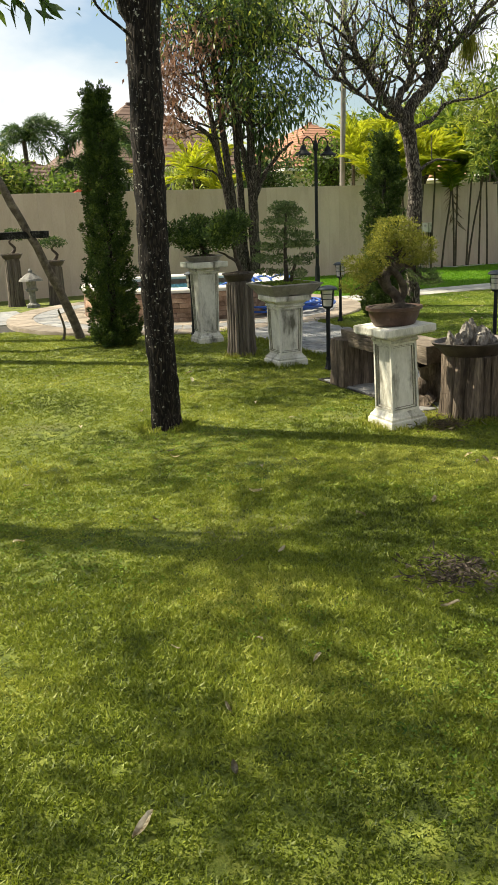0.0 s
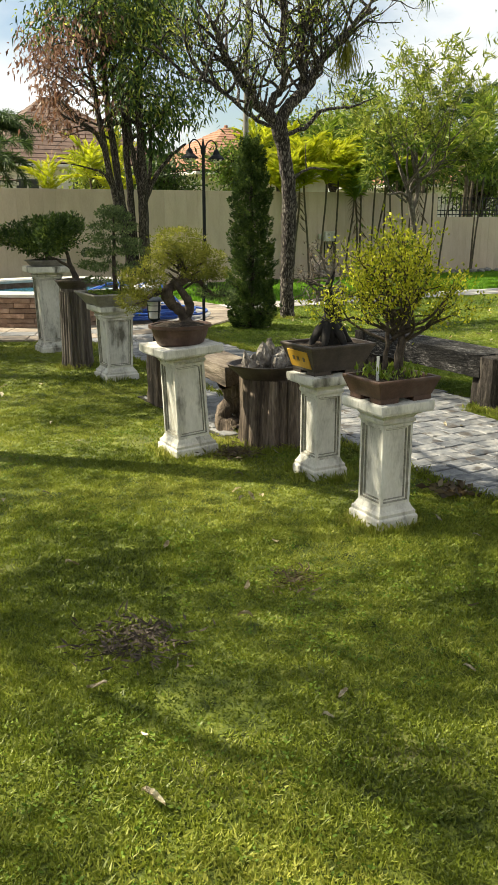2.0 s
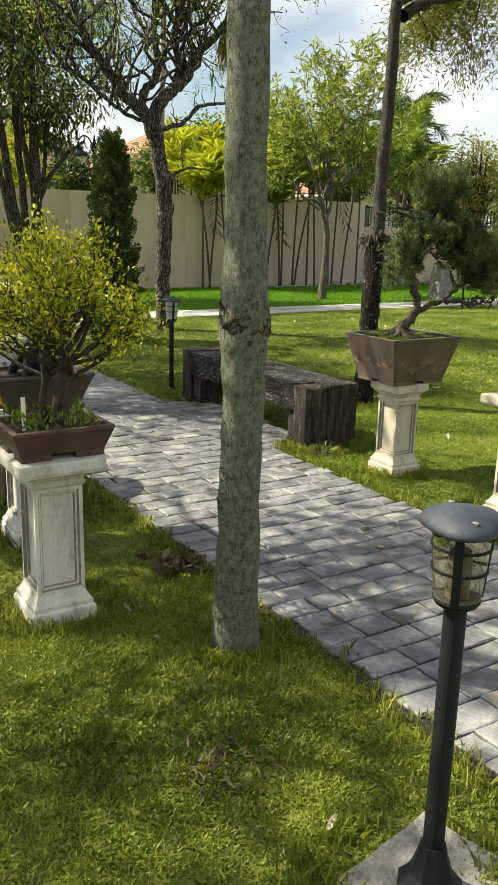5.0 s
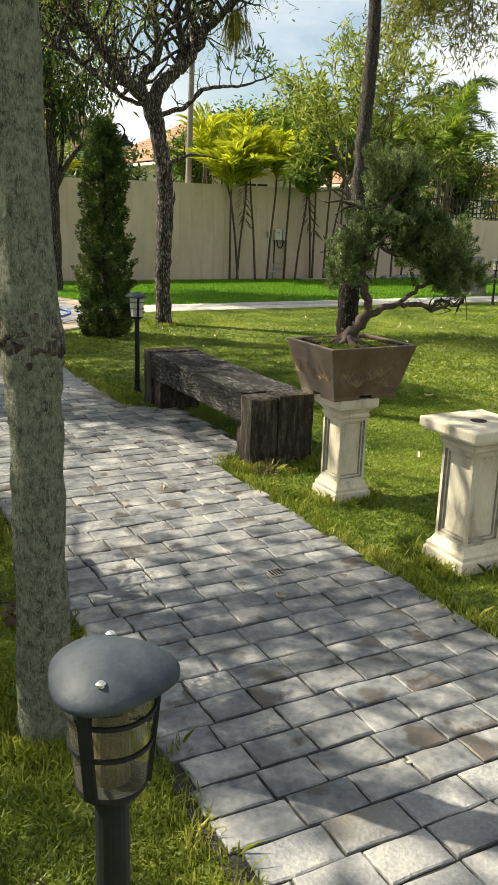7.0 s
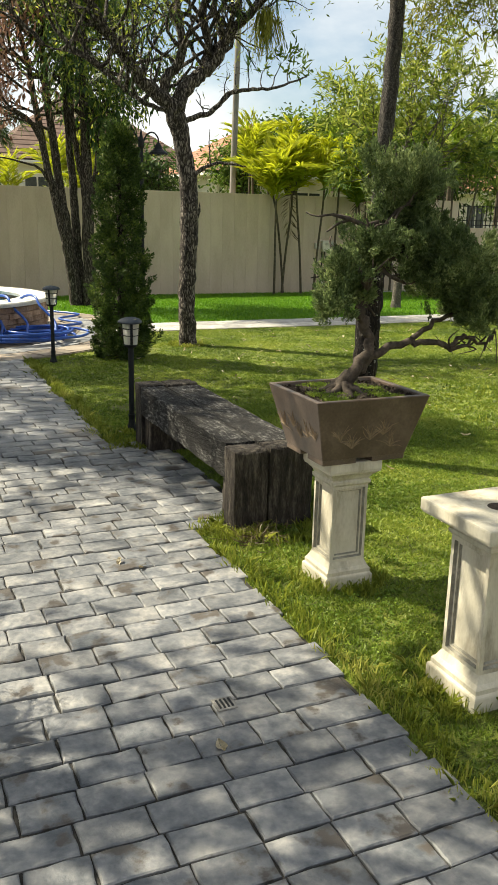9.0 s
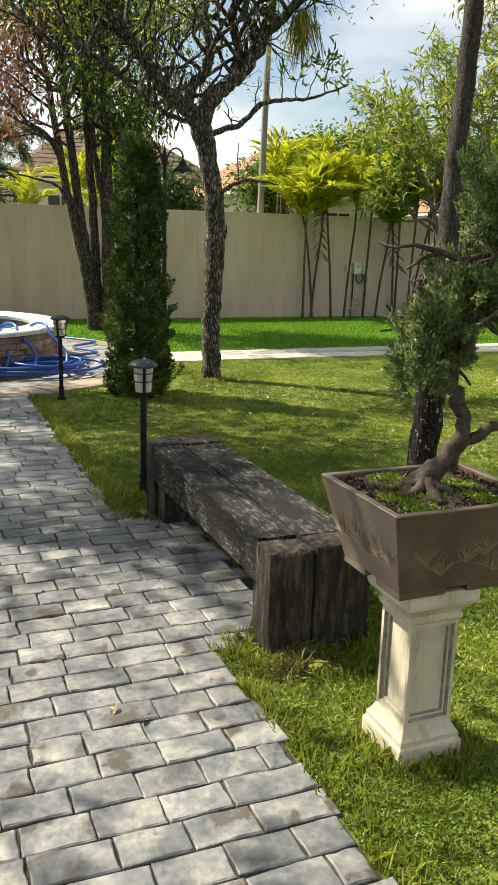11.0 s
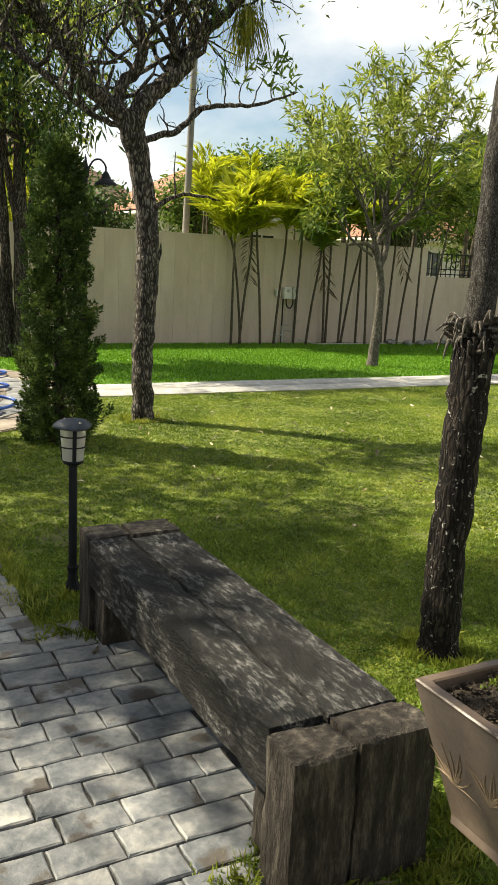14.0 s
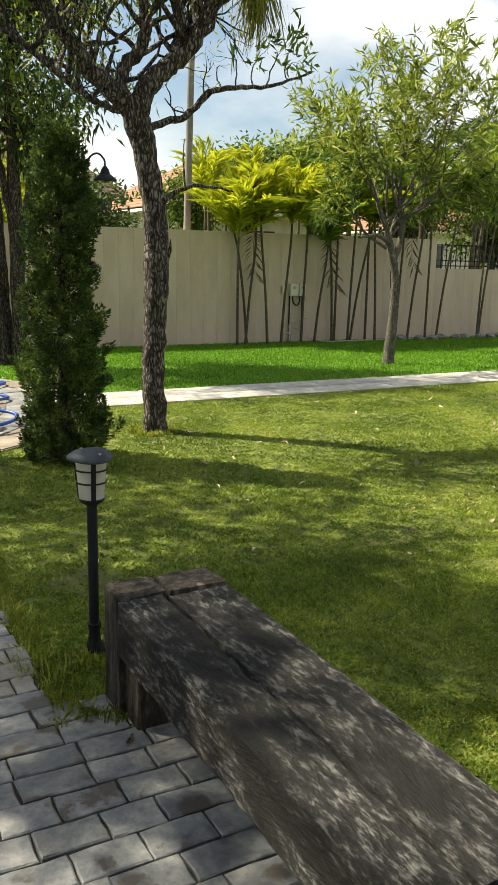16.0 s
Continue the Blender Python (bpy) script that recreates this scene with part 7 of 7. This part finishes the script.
# ---- grass ----
def blades(name, regions, height, width, seed, mat, label, keep=None, lean=0.55):
    rng = np.random.default_rng(seed)
    PP = []
    for x0, x1, y0, y1, per in regions:
        n = int((x1 - x0) * (y1 - y0) * per)
        PP.append(np.column_stack([rng.uniform(x0, x1, n), rng.uniform(y0, y1, n)]))
    P = np.concatenate(PP)
    P = np.concatenate([P[::7].repeat(6, axis=0) + rng.normal(0, width * 1.6, (len(P[::7]) * 6, 2)), P[::7]])
    if keep is not None:
        P = P[keep(P[:, 0], P[:, 1], rng)]
    n = len(P)
    z = -0.0233 * np.clip(P[:, 1] - 10.5, 0, 9)
    patch = 0.8 + 0.3 * np.sin(P[:, 0] * 2.1 + np.sin(P[:, 1] * 1.7)) * np.sin(P[:, 1] * 2.6 + 1.3)
    h = height * patch * rng.uniform(0.55, 1.25, n)
    a = rng.uniform(0, 2 * np.pi, n)
    b = rng.uniform(0, 2 * np.pi, n)
    l = np.abs(rng.normal(0, lean, n)) * h
    half = width * 0.5 * rng.uniform(0.7, 1.3, n)
    base = np.column_stack([P, z])
    s = np.column_stack([np.cos(a) * half, np.sin(a) * half, np.zeros(n)])
    tip = base + np.column_stack([np.cos(b) * l, np.sin(b) * l, h])
    V = np.stack([base - s, base + s, tip], axis=1).reshape(-1, 3)
    F = np.arange(3 * n).reshape(n, 3)
    return tagged(link_mesh(name, V, F, mat), label, "grass", kind="stuff")


def on_lawn(x, y, rng):
    paved = (x > PATH_L - 0.02) & (x < PATH_R) & (y < 10.4)
    paved |= (x > PATH_R - 0.05) & (x < 6.14) & (y > 4.9) & (y < 6.36)
    paved |= (x > 3.78) & (x < PATH_L) & (y > 5.0) & (y < 6.55)
    paved |= (x - FX) ** 2 + (y - FY) ** 2 < 2.85 ** 2
    paved |= (y > 12.42) & (x > 4)
    paved |= (y > 13.4) & (y < 15.4) & (x < 2.6)
    paved |= (np.abs(x - 3.96) < 0.15) & (np.abs(y - 1.345) < 0.15)
    worn = np.sin(x * 3.1 + 1) * np.sin(y * 2.7 + x) > 0.86
    return ~paved & ~(worn & (rng.uniform(0, 1, len(x)) < 0.6))


blades("lawn_grass", [(-0.6, 4.45, 0.9, 3.4, 31000), (-1.0, 4.45, 3.4, 5.0, 18000), (-1.2, 4.45, 5.0, 7.0, 10000)], 0.0155, 0.0082, 401, M_GRASS, "short yellow-green lawn grass in the near garden", on_lawn, 1.0)
blades("shade_tinted_lawn_grass", [(5.75, 8.6, 1.8, 7.4, 20000)], 0.018, 0.0082, 403, M_GRASS_GREEN, "short lawn grass tinted greener for shade beside the bench", on_lawn, 1.1)
blades("far_lawn_grass", [(-2.2, 4.45, 7.0, 12.5, 4500)], 0.017, 0.014, 402, M_GRASS, "short yellow-green lawn grass in the far garden", on_lawn, 1.1)
blades("wide_lawn_grass", [(5.75, 15.5, 7.4, 12.45, 5000), (8.6, 12, 3.0, 7.4, 4500)], 0.017, 0.014, 404, M_GRASS_GREEN, "short green lawn grass between the path and the turf", on_lawn, 1.1)
blades("outer_lawn_grass", [(-7.5, 4.4, -5.0, 0.9, 420), (-7.5, -0.6, 0.9, 5.0, 420), (-7.5, -1.2, 5.0, 12.0, 420), (5.8, 15.5, -5.0, 1.8, 420), (8.6, 15.5, 1.8, 7.4, 420)], 0.026, 0.034, 405, M_GRASS,
       "short yellow-green lawn grass behind the near garden", on_lawn, 1.0)


def clover():
    """Low broad leaves that grow in patches between the blades."""
    rng = np.random.default_rng(430)
    C = np.column_stack([rng.uniform(-0.6, 4.3, 2600), rng.uniform(1.2, 5.5, 2600)])
    C = np.concatenate([C, np.column_stack([rng.uniform(5.85, 8.4, 3600), rng.uniform(2.0, 7.6, 3600)])])
    grow = np.sin(C[:, 0] * 2.3 + 0.7) * np.sin(C[:, 1] * 1.9 + C[:, 0]) + 0.35 * np.sin(C[:, 0] * 6.1) * np.sin(C[:, 1] * 5.3)
    C = C[(grow + rng.normal(0, 0.18, len(C)) > 0.12) & on_lawn(C[:, 0], C[:, 1], rng)]
    P = np.repeat(C, 9, axis=0) + rng.normal(0, 0.02, (len(C) * 9, 2))
    n = len(P)
    P = np.column_stack([P, rng.uniform(0.008, 0.022, n)])
    a = rng.uniform(0, 2 * np.pi, n)
    D = np.column_stack([np.cos(a), np.sin(a), rng.normal(0.25, 0.25, n)])
    V, F = leaf_cloud(P, D, 0.015, 0.008, rng, curl=0.15)
    tagged(link_mesh("clover_patches", V, F, M_CLOVER), "low green clover-like weeds in patches of the lawn", "weeds", kind="stuff")


clover()


def edge_tufts():
    rng = np.random.default_rng(410)
    spots = []
    for y in np.arange(0.8, 10.2, 0.035):
        spots.append((PATH_L - 0.045 + rng.normal(0, 0.025), y))
        if not 4.85 < y < 6.35:
            spots.append((PATH_R + 0.05 + rng.normal(0, 0.035), y))
    for cx, cy, r, n in ((4.165, 2.56, 0.13, 60), (3.40, 4.83, 0.2, 34), (3.87, 3.97, 0.17, 34), (3.705, 3.14, 0.17, 36), (6.17, 4.0, 0.17, 40), (6.2, 3.03, 0.2, 40), (6.0, 4.70, 0.13, 60), (6.2, 4.62, 0.16, 50), (6.45, 4.75, 0.12, 30), (1.95, 5.66, 0.16, 36), (7.88, 10.85, 0.2, 40),
                         (3.96, 1.40, 0.22, 50), (6.06, 6.8, 0.09, 14), (7.285, 5.66, 0.14, 30), (4.04, 4.76, 0.26, 40), (3.9, 7.5, 0.2, 26), (3.78, 8.32, 0.18, 26), (5.95, 6.42, 0.1, 20)):
        for k in range(n):
            a = rng.uniform(0, 6.28)
            q = r * rng.uniform(0.8, 1.25)
            spots.append((cx + q * math.cos(a), cy + q * math.sin(a)))
    S = np.array(spots)
    per = 22
    P = np.repeat(S, per, axis=0) + rng.normal(0, 0.022, (len(S) * per, 2))
    n = len(P)
    h = 0.038 * rng.uniform(0.4, 1.6, n)
    a, b = rng.uniform(0, 6.28, n), rng.uniform(0, 6.28, n)
    l = np.abs(rng.normal(0, 0.7, n)) * h
    base = np.column_stack([P, np.array([gz(q) for q in P[:, 1]])])
    s = np.column_stack([np.cos(a), np.sin(a), np.zeros(n)]) * 0.0028
    mid = base + np.column_stack([np.cos(b) * l * 0.35, np.sin(b) * l * 0.35, h * 0.65])
    tip = base + np.column_stack([np.cos(b) * l, np.sin(b) * l, h])
    V = np.stack([base - s, base + s, mid + s * 0.8, tip, mid - s * 0.8], axis=1).reshape(-1, 3)
    F = np.arange(5 * n).reshape(n, 5)
    tagged(link_mesh("grass_tufts", V, F, M_TUFT), "longer yellow-green grass tufts along edges and feet", "grass", kind="stuff")


edge_tufts()


# ---- fallen leaves ----
def fallen_leaves():
    rng = random.Random(420)
    meshes = []
    for k in range(5):
        bm = bmesh.new()
        L, W = 0.085, 0.034
        top = []
        n = 6
        for i in range(n + 1):
            f = i / n
            wd = W / 2 * math.sin(math.pi * min(1, f * 0.96 + 0.02)) ** 0.8
            zz = 0.012 + 0.018 * math.sin(f * 3.0 + k) + 0.006 * rng.random()
            row = [bm.verts.new((L * (f - 0.5), s * wd, zz + (0.010 if s else 0) * abs(s))) for s in (-1, 0, 1)]
            top.append(row)
        for a, b in zip(top, top[1:]):
            bm.faces.new((a[0], a[1], b[1], b[0]))
            bm.faces.new((a[1], a[2], b[2], b[1]))
        r = bmesh.ops.solidify(bm, geom=bm.faces[:], thickness=0.0008)
        me = bpy.data.meshes.new("fallen_leaf")
        bm.normal_update()
        bm.to_mesh(me)
        bm.free()
        me.materials.append(M_DEAD_LEAF)
        meshes.append(me)
    made = 0
    zones = [(-0.3, 4.2, 1.6, 5.0, 46), (-0.5, 3.6, 5.0, 9.0, 34), (5.9, 9.0, 2.4, 7.0, 22), (6.5, 12, 7.0, 12.2, 95), (4.5, 5.7, 1.8, 6.0, 6)]
    for x0, x1, y0, y1, n in zones:
        for k in range(n):
            x, y = rng.uniform(x0, x1), rng.uniform(y0, y1)
            o = new("fallen_leaf", rng.choice(meshes))
            path = PATH_L < x < PATH_R
            s = rng.uniform(0.4, 0.9)
            o.matrix_basis = pose(x, y, gz(y) + (0.014 if path else 0.018), rng.uniform(-12, 12), rng.uniform(-12, 12), rng.uniform(0, 360)) @ Matrix.Diagonal((s, s * rng.uniform(0.8, 1.3), s, 1))
            tagged(o, "dry curled fallen leaf lying in the grass" if not path else "dry fallen leaf lying on the path", "leaf", "fallen leaves")


fallen_leaves()


# ---- far right corner ----
pl = thing("stone_pillar", 15.95, 13.75, gz(13.75), 0, "grey tapered stone block standing beside the path", "stone")
bm = bmesh.new()
frustum(bm, [(0.20, 0.18, 0), (0.19, 0.17, 0.15), (0.15, 0.14, 0.6), (0.13, 0.12, 0.80)])
bmesh.ops.subdivide_edges(bm, edges=bm.edges[:], cuts=3, use_grid_fill=True)
for v in bm.verts:
    v.co += noise.noise_vector(v.co * 6) * 0.025
    v.co.z = max(v.co.z, 0)
part("block", bm, M_SLAB, pl)
bollard(14.75, 11.9, 0.62, "black garden lamp at the far side of the lawn", 0.78, 15).location.z = gz(11.9)
rr = random.Random(77)
for i in range(16):
    bm = bmesh.new()
    bmesh.ops.create_icosphere(bm, subdivisions=2, radius=0.13)
    for v in bm.verts:
        v.co += noise.noise_vector(v.co * 9 + Vector((i * 3, 0, 0))) * 0.05
        v.co.z *= 0.6
    o = tagged(part("border_stone", bm, M_SLAB), "rough grey border stone at the wall's foot", "stone", "border stones")
    xx, yy = 17.2 + i * 0.36, 19.0 + rr.uniform(-0.15, 0.15)
    o.matrix_basis = pose(xx, yy, gz(yy) + 0.06, 0, 0, rr.uniform(0, 360))
palm(21.2, 21.3, 4.6, 0.5, "green", rr, 9, 0.05, 1.1, label="leaning tall palm with brown hanging fronds beyond the wall", dead=4)


# ---- litter and bare spots on the lawn, drain in the path ----
def litter(x, y, r, n, mat, seed, label, size=0.05, width=0.012):
    rng = np.random.default_rng(seed)
    t = thing("litter", x, y, 0.004, 0, label, "litter", "lawn litter")
    q = rng.normal(0, r * 0.5, (n, 2))
    P = np.column_stack([q, rng.uniform(0.0, 0.03, n)])
    D = np.column_stack([rng.normal(0, 1, n), rng.normal(0, 1, n), np.abs(rng.normal(0, 0.35, n))])
    leaves("bits", P, D, size, width, mat, t, seed + 1)


litter(2.12, 2.58, 0.18, 420, M_DARK_TWIG, 501, "dark patch of dead roots and dry grass", 0.05, 0.008)
litter(4.30, 3.30, 0.10, 110, M_LEAF_OLD, 503, "small heap of dry brown leaves beside the path", 0.06, 0.03)
litter(3.78, 1.97, 0.14, 150, M_LEAF_OLD, 505, "patch of dry brown grass in the lawn", 0.04, 0.007)
litter(2.91, 2.73, 0.12, 150, M_LEAF_OLD, 507, "patch of worn brown grass in the lawn", 0.04, 0.007)
litter(3.62, 4.58, 0.16, 260, M_LEAF_OLD, 509, "dry twigs and grass at a pedestal's foot", 0.06, 0.008)
litter(6.02, 4.55, 0.16, 240, M_LEAF_OLD, 511, "dry straw at the bench's foot", 0.07, 0.006)
dr = thing("floor_drain", 5.32, 3.23, 0.017, 0, "small square metal floor drain set in the path", "drain")
part("frame", boxed(-0.035, 0.035, -0.035, 0.035, 0, 0.005, bevel=0.002), M_SLAB, dr)
for i in range(4):
    part("slot", boxed(-0.025 + i * 0.014, -0.018 + i * 0.014, -0.025, 0.025, 0.004, 0.0065), M_LAMP, dr)
